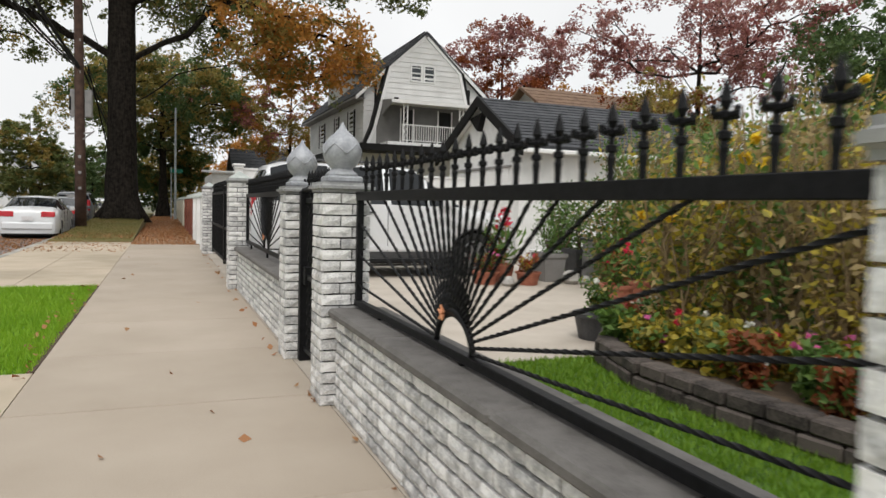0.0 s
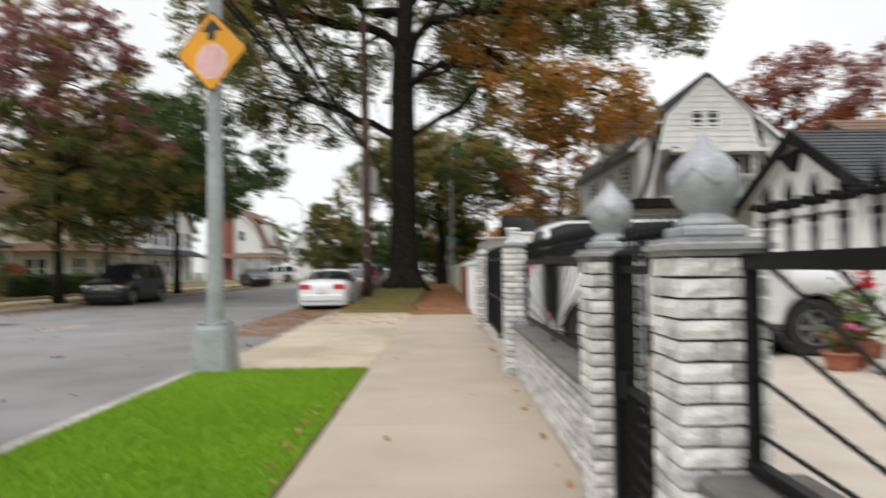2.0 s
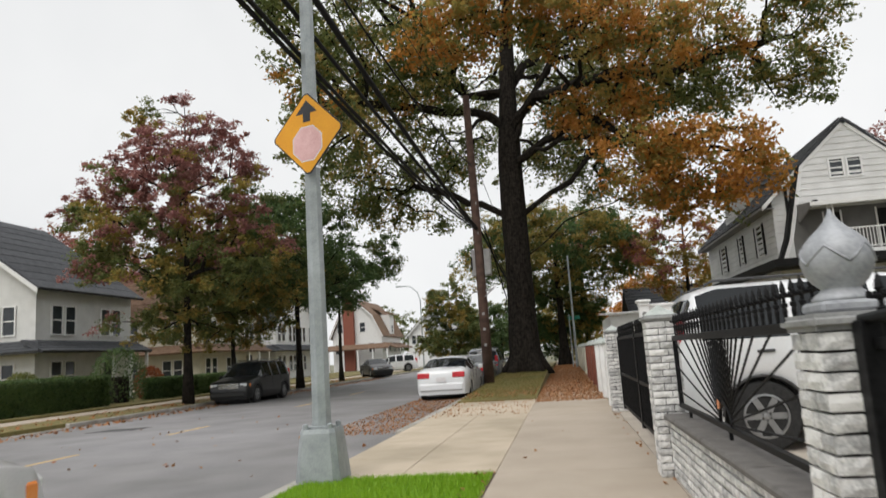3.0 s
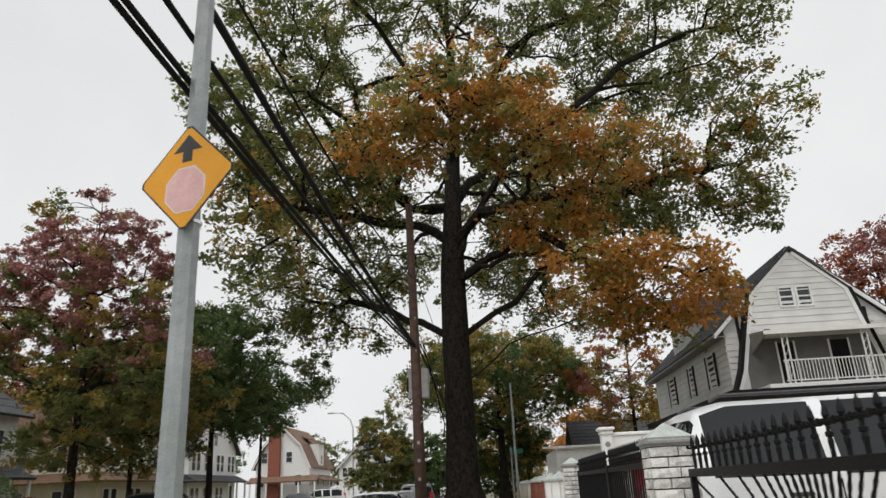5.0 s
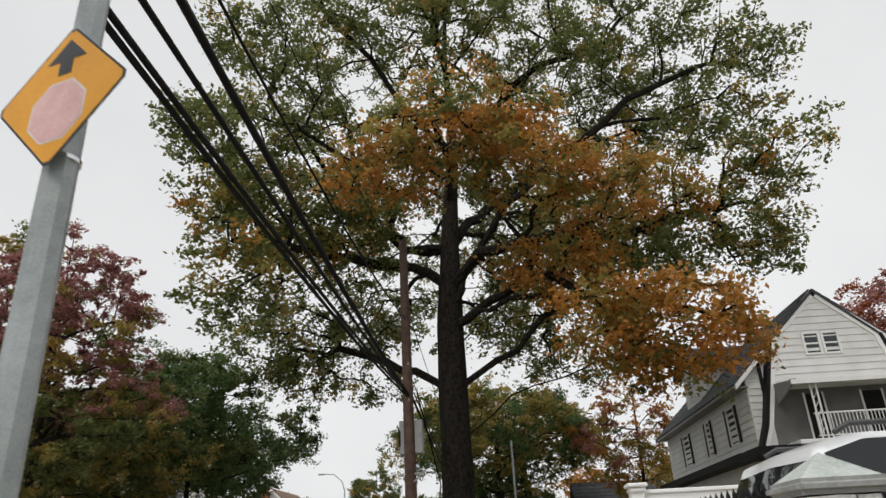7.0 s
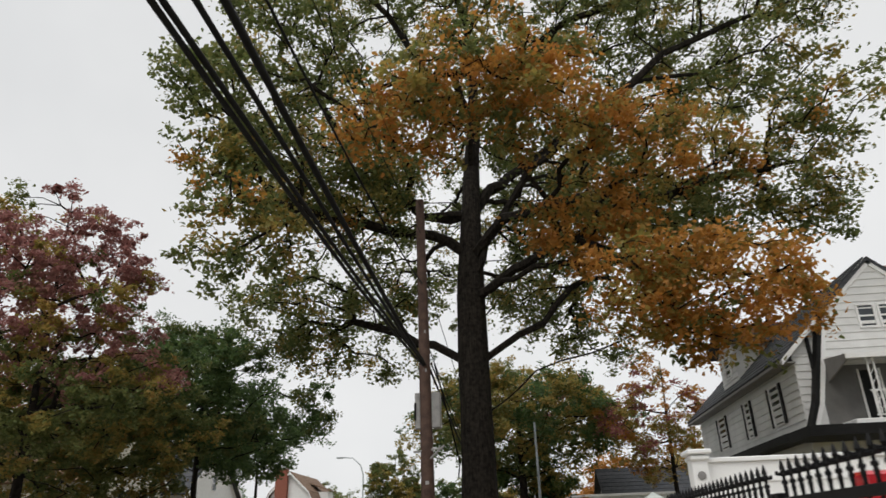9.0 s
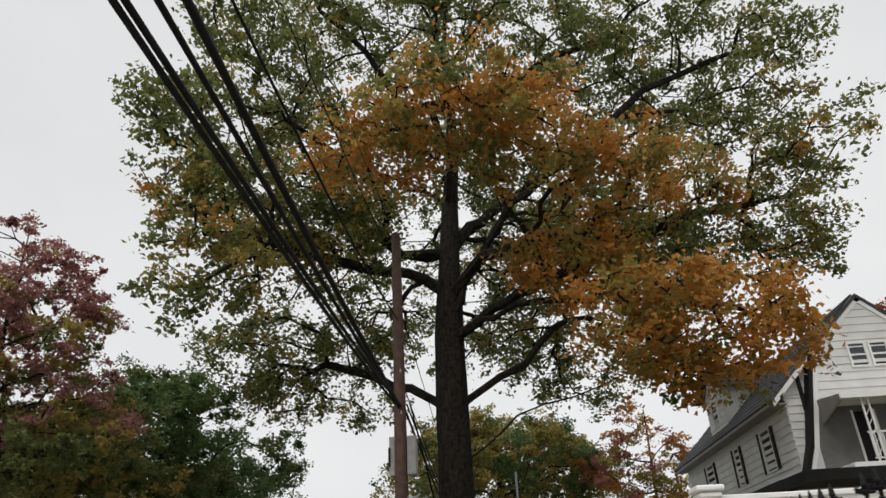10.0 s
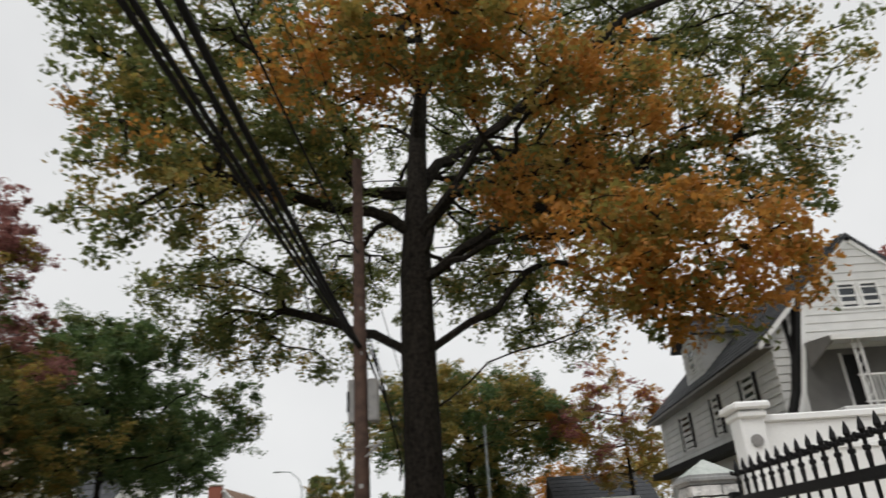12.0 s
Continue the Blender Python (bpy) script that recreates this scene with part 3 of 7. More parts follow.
def brick_shape(length, depth, seed, height=COURSE - JOINT_H):
    """A rough-faced brick centred on its foot, face towards -y."""
    rng = np.random.default_rng(seed)
    bm = bmesh.new()
    cols, rows = 4, 3
    grid = []
    for j in range(rows):
        row = []
        for i in range(cols):
            u, w = i / (cols - 1) - 0.5, j / (rows - 1)
            edge = i in (0, cols - 1) or j in (0, rows - 1)
            out = (-0.001 if edge else -0.007) + rng.normal(0, 0.0018)
            row.append(bm.verts.new((u * length + (rng.normal(0, 0.0015) if edge else 0), out, w * height + (rng.normal(0, 0.0015) if edge else 0))))
        grid.append(row)
    for j in range(rows - 1):
        for i in range(cols - 1):
            bm.faces.new((grid[j][i], grid[j][i + 1], grid[j + 1][i + 1], grid[j + 1][i]))
    back = [bm.verts.new((s * length / 2, depth, z)) for s, z in ((-1, 0), (1, 0), (1, height), (-1, height))]
    bm.faces.new((grid[0][0], grid[-1][0], back[3], back[0]) if False else (grid[0][0], grid[1][0], grid[2][0], back[3], back[0]))
    bm.faces.new((grid[0][-1], back[1], back[2], grid[2][-1], grid[1][-1]))
    bm.faces.new((*grid[2], back[2], back[3]))
    bm.faces.new((*grid[0][::-1], back[0], back[1]))
    bmesh.ops.recalc_face_normals(bm, faces=bm.faces)
    me = bpy.data.meshes.new("brick")
    bm.to_mesh(me)
    bm.free()
    me.materials.append(BRICK)
    return me


FULL = [brick_shape(0.19, 0.05, i) for i in range(7)]
HALF = [brick_shape(0.09, 0.05, 20 + i) for i in range(4)]
LONG = [brick_shape(0.235, 0.05, 40 + i) for i in range(5)]
SHORT = [brick_shape(0.14, 0.05, 60 + i) for i in range(5)]


def lay(parent, mesh, m):
    ob = new("brick", mesh)
    ob.parent = parent
    ob.matrix_basis = m


def brick_pillar(y0, height, with_bulb, label, depth=0.3, pyramid=False):
    p = thing("brick_pillar", label, "pillar", "gate pillars", at=(0.87 if pyramid else 0.905, y0, 0))
    box_part("core", MORTAR, p, 0.02, depth - 0.02, 0.02, depth - 0.02, 0, height - 0.002, label="dark mortar core")
    n = int(round(height / COURSE))
    step = height / n
    for c in range(n):
        a, b = (LONG, SHORT) if c % 2 else (SHORT, LONG)
        k = (depth - 0.015) / 0.375
        la, lb = (0.235 * k, 0.14 * k) if c % 2 else (0.14 * k, 0.235 * k)
        wide = Matrix.Diagonal((k, 1, 1.06, 1))
        for side in range(4):
            turn = pose(depth / 2, depth / 2, 0, 0, 0, 90 * side) @ pose(-depth / 2, -depth / 2, 0)
            z = c * step + 0.004
            lay(p, random.choice(a), turn @ pose(0.003 + la / 2, 0.0, z) @ wide)
            lay(p, random.choice(b), turn @ pose(0.003 + la + 0.009 + lb / 2, 0.0, z) @ wide)
    o = 0.03
    bm = bx(bmesh.new(), -o, depth + o, -o, depth + o, height, height + 0.062)
    bmesh.ops.bevel(bm, geom=[e for e in bm.edges], offset=0.022, segments=3, affect="EDGES")
    part("cap", bm, CAP, p, "rounded grey stone cap", smooth=False)
    c = depth / 2
    if with_bulb:
        bm = bx(bmesh.new(), c - 0.112, c + 0.112, c - 0.112, c + 0.112, height + 0.062, height + 0.105, bevel=0.012)
        part("pedestal", bm, FINIAL, p, "silver-grey square pedestal")
        z0 = height + 0.105
        prof = [(0.128, 0), (0.13, 0.012), (0.112, 0.03), (0.088, 0.045), (0.085, 0.055), (0.12, 0.085), (0.145, 0.125), (0.155, 0.17), (0.15, 0.21), (0.132, 0.25), (0.1, 0.285), (0.064, 0.315), (0.035, 0.345), (0.016, 0.375), (0.004, 0.4)]

        prof = [(r * 0.79, z * 0.86) for r, z in prof]

        def petals(a, z):
            u = min(max((z - 0.09) / 0.2, 0), 1)
            return 1 + 0.035 * math.sin(math.pi * u) * (abs(math.cos(2.5 * a + (math.pi / 2 if z > 0.17 else 0))) - 0.5)
        bm = bmesh.new()
        lathe(bm, prof, 40, (c, c, z0), wobble=petals)
        part("finial", bm, FINIAL, p, "silver-grey lotus-bud finial", smooth=True)
        # raised petal ribs
        for k in range(5):
            a0 = 2 * math.pi * k / 5 + 0.3
            pts = []
            for i in range(9):
                f = i / 8
                a = a0 + (f - 0.5) * 1.25
                zz = 0.2 - 0.065 * abs(2 * f - 1)
                r = np.interp(zz, [q[1] for q in prof], [q[0] for q in prof]) + 0.001
                pts.append((c + r * math.cos(a), c + r * math.sin(a), z0 + zz))
            part("petal_rib", tube(bmesh.new(), pts, 0.005, 5), FINIAL, p, smooth=True)
    if pyramid:
        bm = bmesh.new()
        vs = [bm.verts.new(q) for q in ((0, 0, height + 0.062), (depth, 0, height + 0.062), (depth, depth, height + 0.062), (0, depth, height + 0.062), (c, c, height + 0.17))]
        bm.faces.new(vs[3::-1])
        for i in range(4):
            bm.faces.new((vs[i], vs[(i + 1) % 4], vs[4]))
        part("pyramid_top", bm, PALE_CAP, p, "pale pyramid-shaped top")
    return p


PILLARS = ((0.63, 1.33, False, False), (4.47, 1.33, True, False), (5.85, 1.33, True, False), (10.62, 1.54, False, True), (17.86, 1.56, False, True))
for y0, h, bulb, pyr in PILLARS:
    text = "white-washed brick gate pillar with a silver lotus-bud finial" if bulb else ("tall white-washed brick pillar with a pyramid stone top" if pyr else "white-washed brick pillar with a grey stone cap")
    brick_pillar(y0, h, bulb, text, 0.31 if pyr else 0.3, pyr)


def brick_wall(y0, y1):
    """Low wall between two pillars, face at x = 1.03."""
    w = thing("low_brick_wall", "low white-washed brick wall with a dark stone coping", "wall", "low brick walls", at=(0.995, y0, 0))
    n = y1 - y0
    box_part("core", MORTAR, w, 0.022, 0.26, 0.0, n, 0, 0.558, label="dark mortar core")
    for c in range(8):
        yy = -0.1 * (c % 2)
        while yy < n:
            a, b = max(yy, 0.0), min(yy + 0.2, n)
            if b - a > 0.05:
                pick = random.choice(FULL if b - a > 0.15 else HALF)
                size = 0.19 if b - a > 0.15 else 0.09
                m = pose(0, (a + b) / 2, c * COURSE + 0.004, 0, 0, -90) @ Matrix.Diagonal(((b - a - 0.01) / size, 1, 0.92, 1))
                lay(w, pick, m)
            yy += 0.2
    y = 0.0
    while y < n - 0.01:
        e = min(y + 1.27, n)
        part("coping", bx(bmesh.new(), -0.05, 0.32, y + 0.001, e - 0.001, 0.559, 0.615, bevel=0.016), COPING, w, "dark brown-grey coping stone")
        y = e
    return w


brick_wall(0.93, 4.47)
brick_wall(6.15, 10.62)
brick_wall(-4.0, 0.63)

SPIKE = bmesh.new()
lathe(SPIKE, [(0.010, 0), (0.010, 0.03), (0.013, 0.06), (0.010, 0.075), (0.017, 0.08), (0.017, 0.094), (0.009, 0.099), (0.009, 0.118), (0.015, 0.124), (0.015, 0.137), (0.008, 0.142), (0.016, 0.16), (0.011, 0.185), (0.002, 0.212)], 8)
FLEUR = bmesh.new()
for arm in (0, 90):
    turned = pose(0, 0, 0, 0, 0, arm)
    bx(FLEUR, -0.007, 0.007, -0.034, 0.034, 0.124, 0.137, bevel=0.003, m=turned)
    for e in (-1, 1):
        bx(FLEUR, -0.008, 0.008, e * 0.034 - 0.008, e * 0.034 + 0.008, 0.126, 0.15, bevel=0.004, m=turned)


def shared_mesh(name, bm, material):
    bmesh.ops.recalc_face_normals(bm, faces=bm.faces)
    me = bpy.data.meshes.new(name)
    bm.to_mesh(me)
    me.materials.append(material)
    return me


SPIKE_MESH, FLEUR_MESH = shared_mesh("spike", SPIKE, IRON), shared_mesh("fleur", FLEUR, IRON)


def spike(parent, x, y, z, s=1.0):
    ob = new("spike", SPIKE_MESH)
    ob.parent = parent
    ob.matrix_basis = pose(x, y, z) @ Matrix.Diagonal((s, s, s, 1))
    new("fleur", FLEUR_MESH).parent = ob


def twisted(p0, p1, r=0.0086, pitch=0.02):
    n = max(int((Vector(p1) - Vector(p0)).length / pitch), 4)
    return tube(bmesh.new(), [Vector(p0).lerp(Vector(p1), i / n) for i in range(n + 1)], r, 4, twist=32)


def sunburst_panel(y0, y1, centre, rays=26, lift=0.0):
    """Wrought-iron panel above the low wall: twisted rays fan out from an arched hub."""
    f = thing("iron_fence_panel", "black wrought-iron fence panel with twisted sunburst rays", "fence", "sunburst panels", at=(1.13, y0, lift))
    n, c = y1 - y0, centre - y0
    zb, zt = 0.668, 1.283
    box_part("bottom_rail", IRON, f, -0.022, 0.022, 0.0, n, 0.63, zb, bevel=0.003)
    box_part("top_rail", IRON, f, -0.022, 0.022, 0.0, n, zt, 1.336, bevel=0.003)
    box_part("end_post", IRON, f, -0.02, 0.02, 0.012, 0.052, zb, zt, bevel=0.003)
    box_part("end_post", IRON, f, -0.02, 0.02, n - 0.052, n - 0.012, zb, zt, bevel=0.003)
    for fy in (0.5, c - 0.1, n - 0.5):
        box_part("foot", IRON, f, -0.012, 0.012, fy - 0.012, fy + 0.012, 0.613 - lift, 0.63)
    r = 0.19
    arch = [(0, c + r * math.cos(a), zb + 0.14 * math.sin(a)) for a in (math.pi * k / 20 for k in range(21))]
    part("hub_arch", tube(bmesh.new(), arch, 0.014, 6), IRON, f, smooth=True)
    arch2 = [(0, c + 0.8 * r * math.cos(a), zb + 0.12 * math.sin(a) * 1.25) for a in (math.pi * (0.25 + 0.5 * k / 10) for k in range(11))]
    bm = tube(bmesh.new(), arch2, [0.008 + 0.01 * math.sin(math.pi * k / 10) for k in range(11)], 8)
    part("hub_crest", bm, IRON, f, "heavy dark crest of the hub", smooth=True)
    bm = bmesh.new()
    for a in (90, 18, 162, 235, 305):
        tube(bm, [(-0.02, c + 0.08, zb + 0.135), (-0.03, c + 0.08 + 0.03 * math.cos(radians(a)), zb + 0.135 + 0.035 * math.sin(radians(a)))], [0.012, 0.004], 6)
    lathe(bm, [(0.004, -0.012), (0.014, 0), (0.004, 0.012)], 8, (-0.024, c + 0.08, zb + 0.135))
    part("ornament", bm, CORAL, f, "small coral-orange flower ornament")
    for k in range(rays):
        a = math.pi * (k + 0.5) / rays
        dy, dz = math.cos(a), math.sin(a)
        start = 1 / math.hypot(dy / r, dz / 0.14)
        far = min((zt - zb + 0.01) / dz if dz > 1e-3 else 9, ((n - 0.05 - c) / dy if dy > 0 else (0.05 - c) / dy) if abs(dy) > 1e-3 else 9)
        part("ray", twisted((0, c + dy * start, zb + dz * start), (0, c + dy * far, zb + dz * far)), IRON, f)
    s = 0.1
    while s < n - 0.05:
        spike(f, 0, s, 1.336)
        s += 0.1365
    return f


sunburst_panel(0.935, 4.465, 2.91)
sunburst_panel(6.155, 10.615, 8.62, lift=0.045)
sunburst_panel(-3.9, 0.625, -1.7)

# pedestrian gate between the two finial pillars
g = thing("iron_gate", "black wrought-iron pedestrian gate with spear tops, closed", "gate", at=(1.06, 4.77, 0))
box_part("hinge_post", IRON, g, -0.045, 0.045, 0.01, 0.07, 0.0, 1.36, bevel=0.004)
box_part("latch_post", IRON, g, -0.05, 0.05, 0.995, 1.07, 0.0, 1.36, bevel=0.004)
for z in (0.08, 0.66, 1.26):
    box_part("rail", IRON, g, -0.016, 0.016, 0.07, 0.995, z, z + 0.04, bevel=0.003)
for k in range(8):
    yy = 0.13 + k * 0.115
    part("bar", twisted((0, yy, 0.12), (0, yy, 1.26), 0.0095, 0.03), IRON, g)
    spike(g, 0, yy, 1.30)
for k in range(7):
    yy = 0.1875 + k * 0.115
    part("short_bar", tube(bmesh.new(), [(0, yy, 0.12), (0, yy, 0.66)], 0.008, 6), IRON, g)
box_part("lock_box", IRON, g, -0.03, 0.03, 0.895, 0.995, 0.62, 0.76, bevel=0.004)
tubes = bmesh.new()
tube(tubes, [(-0.02, 1.06, 1.36), (-0.02, 0.6, 1.38), (-0.02, 0.1, 1.36)], 0.02, 8)
part("top_tube", tubes, IRON, g, smooth=True)

# driveway gate, two leaves
for y0, y1 in ((10.97, 14.4), (14.42, 17.85)):
    g = thing("driveway_gate_leaf", "black iron driveway gate leaf with spear-topped bars, closed", "gate", "driveway gate", at=(1.12, y0, 0))
    n = y1 - y0
    for a in (0.0, n - 0.06):
        box_part("stile", IRON, g, -0.03, 0.03, a, a + 0.06, 0.05, 1.5, bevel=0.004)
    for z in (0.1, 0.72, 1.42):
        box_part("rail", IRON, g, -0.02, 0.02, 0.06, n - 0.06, z, z + 0.05, bevel=0.003)
    k = 0.16
    while k < n - 0.1:
        part("bar", tube(bmesh.new(), [(0, k, 0.1), (0, k, 1.46)], 0.01, 6), IRON, g)
        spike(g, 0, k, 1.46, 1.05)
        k += 0.125
    box_part("kick_plate", IRON, g, 0.021, 0.025, 0.06, n - 0.06, 0.12, 0.74, label="black sheet-metal kick plate")


# ---- vehicles ----
def smooth_at(keys, x):
    return float(np.interp(x, [k[0] for k in keys], [k[1] for k in keys]))


def wheel(parent, x, y, r, width=0.22):
    side = 1 if y > 0 else -1
    m = Matrix.Translation((x, y, r)) @ Euler((radians(-90 * side), 0, 0)).to_matrix().to_4x4()
    w = part("wheel", lathe(bmesh.new(), [(r * 0.62, -width / 2), (r * 0.9, -width / 2), (r, -width / 2 + 0.03), (r, width / 2 - 0.03), (r * 0.93, width / 2), (r * 0.66, width / 2), (r * 0.64, width / 2 - 0.03)], 28, m=m), TYRE, parent, "black rubber tyre", smooth=False)
    bm = lathe(bmesh.new(), [(r * 0.64, -width / 2), (r * 0.64, width / 2 - 0.01), (r * 0.58, width / 2 - 0.005), (r * 0.56, width / 2 - 0.05), (0.07, width / 2 - 0.06), (0.065, width / 2 - 0.02), (0.01, width / 2 - 0.01)], 28, m=m)
    for k in range(6):
        bx(bm, 0.03, r * 0.6, -0.035, 0.035, width / 2 - 0.055, width / 2 - 0.015, m=m @ pose(0, 0, 0, 0, 0, 60 * k))
    part("rim", bm, RIM, w, "alloy rim with spokes")


def car(label, paint, at, turn, length, width, top, belt, roof, wheels, r, glass_x, pillars, screens, lower=None, tail=RED_LAMP, suv=False):
    """A vehicle, nose towards +x: shell from cross-sections, with arches, glass, lamps and wheels."""
    c = thing("car", label, "car", at=at, turn=turn)
    L, hw = length / 2, width / 2
    xs = sorted(set([round(v, 4) for v in np.linspace(-L, L, 76)] + [p for a, b in pillars for p in (a, b)] + list(glass_x) + [v for s in screens for v in s]))
    sill = 0.24 if suv else 0.19
    rows = []
    for x in xs:
        zt = smooth_at(top, x)
        zs = sill
        for wx in wheels:
            if abs(x - wx) < r + 0.07:
                zs = max(zs, r + math.sqrt(max((r + 0.07) ** 2 - (x - wx) ** 2, 0)) - 0.02)
        end = max(0.0, 1 - ((L - abs(x)) / 0.45)) ** 2
        h = hw * (1 - 0.13 * end)
        zb = min(belt + 0.05 * (1 - (x + L) / length), zt - 0.05)
        f = min(max((zt - belt) / (roof - belt), 0), 1)
        hr = h * (0.9 - 0.16 * f)
        zs = min(zs, zb - 0.12)
        mid = zs + (zb - zs) * 0.55
        rows.append([(h * 0.95, zs), (h, zs + (zb - zs) * 0.22), (h * 1.0, mid), (h * 0.985, zb), (hr + 0.01, max(zt - 0.05, zb + 0.015)), (hr * 0.86, zt), (0.0, zt + 0.025 * (1 - end))])
    shells = {("body", 0): bmesh.new()}
    for s in (1, -1):
        for i in range(len(xs) - 1):
            xm = (xs[i] + xs[i + 1]) / 2
            for j in range(6):
                kind = ("body", 0)
                if j == 3 and glass_x[0] < xm < glass_x[1] and not any(a < xm < b for a, b in pillars):
                    kind = ("side_window", (s, sum(xm > b for a, b in pillars)))
                if j in (4, 5) and any(a < xm < b for a, b in screens):
                    kind = ("windscreen", sum(xm > b for a, b in screens))
                bm = shells.setdefault(kind, bmesh.new())
                q = [(xs[i], *rows[i][j]), (xs[i + 1], *rows[i + 1][j]), (xs[i + 1], *rows[i + 1][j + 1]), (xs[i], *rows[i][j + 1])]
                vs = [bm.verts.new((a, s * b, z)) for a, b, z in q]
                try:
                    bm.faces.new(vs)
                except ValueError:
                    pass
    for e in (0, -1):
        vs = [shells[("body", 0)].verts.new((xs[e], s * rows[e][j][0], rows[e][j][1])) for s, js in ((1, range(7)), (-1, range(5, -1, -1))) for j in js]
        shells[("body", 0)].faces.new(vs)
    for (name, _), bm in shells.items():
        bmesh.ops.remove_doubles(bm, verts=bm.verts, dist=0.0005)
        part(name, bm, paint if name == "body" else CAR_GLASS, c, "" if name == "body" else "dark tinted glass", smooth=True)
    box_part("underbody", PLASTIC, c, -L + 0.2, L - 0.2, -hw + 0.3, hw - 0.3, sill - 0.06, sill + 0.25, label="dark underbody")
    for wx in wheels:
        for s in (1, -1):
            wheel(c, wx, s * (hw - 0.12), r)
            bm = bmesh.new()
            pts = [(wx + (r + 0.075) * math.cos(a), s * (hw - 0.004), r + (r + 0.075) * math.sin(a) - 0.01) for a in (math.pi * (0.02 + 0.96 * k / 14) for k in range(15))]
            tube(bm, pts, 0.018 if suv else 0.01, 6)
            part("arch_lip", bm, PLASTIC if suv else paint, c, smooth=True)
        m = Matrix.Translation((wx, 0, r)) @ Euler((radians(90), 0, 0)).to_matrix().to_4x4()
        part("arch_liner", lathe(bmesh.new(), [(0.1, -hw + 0.28), (r + 0.06, -hw + 0.26), (r + 0.06, hw - 0.26), (0.1, hw - 0.28)], 20, m=m), PLASTIC, c, "dark wheel-arch liner")
    zl = smooth_at(top, -L + 0.06)
    for s in (1, -1):
        z0, z1 = (belt - 0.22, belt + 0.3) if suv else (0.74, 0.92)
        y0, y1 = (hw * 0.72, hw * 0.885) if suv else (hw * 0.44, hw * 0.9)
        box_part("tail_lamp", tail, c, -L - 0.025, -L + 0.16, min(s * y0, s * y1), max(s * y0, s * y1), z0, z1, bevel=0.02, label="red tail lamp")
        box_part("head_lamp", CLEAR_LAMP, c, L - 0.3, L - 0.02, min(s * hw * 0.55, s * hw * 0.88), max(s * hw * 0.55, s * hw * 0.88), belt - 0.36, belt - 0.2, bevel=0.03, label="clear head lamp")
        box_part("turn_lamp", AMBER_LAMP, c, L - 0.3, L - 0.19, min(s * hw * 0.86, s * hw * 0.985), max(s * hw * 0.86, s * hw * 0.985), belt - 0.34, belt - 0.22, bevel=0.015, label="amber turn lamp")
        mir = bx(bmesh.new(), glass_x[1] - 0.35, glass_x[1] - 0.22, min(s * hw, s * (hw + 0.17)), max(s * hw, s * (hw + 0.17)), belt - 0.0, belt + 0.15, bevel=0.03)
        part("door_mirror", mir, paint, c)
        for hx in [(a + b) / 2 - 0.35 for a, b in pillars[:2]]:
            part("door_handle", bx(bmesh.new(), hx - 0.1, hx + 0.1, min(s * hw * 0.98, s * (hw + 0.03)), max(s * hw * 0.98, s * (hw + 0.03)), belt - 0.13, belt - 0.095, bevel=0.01), PLASTIC if suv else paint, c)
        part("side_moulding", bx(bmesh.new(), wheels[0] + r + 0.12, wheels[1] - r - 0.12, min(s * hw * 0.985, s * (hw + 0.015)), max(s * hw * 0.985, s * (hw + 0.015)), 0.48, 0.56, bevel=0.006), paint, c)
        for a, b in pillars[:2]:
            part("door_seam", bx(bmesh.new(), (a + b) / 2 - 0.005, (a + b) / 2 + 0.005, min(s * hw * 0.97, s * (hw + 0.002)), max(s * hw * 0.97, s * (hw + 0.002)), sill + 0.14, belt), BLACK_TRIM, c, "dark door seam")
        if lower is not None:
            part("running_board", bx(bmesh.new(), wheels[0] + r + 0.1, wheels[1] - r - 0.1, min(s * hw * 0.8, s * (hw + 0.05)), max(s * hw * 0.8, s * (hw + 0.05)), 0.25, 0.33, bevel=0.02), BLACK_TRIM, c, "black running board")
            part("sill_cladding", bx(bmesh.new(), wheels[0] + r + 0.09, wheels[1] - r - 0.09, min(s * hw * 0.97, s * (hw + 0.008)), max(s * hw * 0.97, s * (hw + 0.008)), 0.335, 0.46, bevel=0.004), PLASTIC, c, "dark sill cladding")
        if suv:
            part("roof_rail", tube(bmesh.new(), [(-L + 0.5, s * hw * 0.62, roof + 0.0), (-L + 0.6, s * hw * 0.62, roof + 0.05), (glass_x[1] - 1.0, s * hw * 0.62, roof + 0.05), (glass_x[1] - 0.9, s * hw * 0.62, roof)], 0.018, 6), PLASTIC, c)
    for e in (-1, 1):
        bm = bx(bmesh.new(), min(e * (L - 0.22), e * (L + 0.05)), max(e * (L - 0.22), e * (L + 0.05)), -hw * 0.86, hw * 0.86, 0.3, 0.58, bevel=0.06)
        part("bumper", bm, lower or paint, c)
    box_part("number_plate", SIGN_RIM, c, -L - 0.056, -L - 0.048, -0.16, 0.16, 0.62 if not suv else 0.72, 0.76 if not suv else 0.86, label="pale number plate")
    bm = bmesh.new()
    for k in range(3):
        bx(bm, L - 0.02, L + 0.02, -hw * 0.5, hw * 0.5, belt - 0.4 + 0.075 * k, belt - 0.355 + 0.075 * k, bevel=0.008)
    part("grille", bm, CHROME, c, "chrome grille bars")
    box_part("grille_recess", PLASTIC, c, L - 0.06, L + 0.004, -hw * 0.52, hw * 0.52, belt - 0.43, belt - 0.18)
    return c


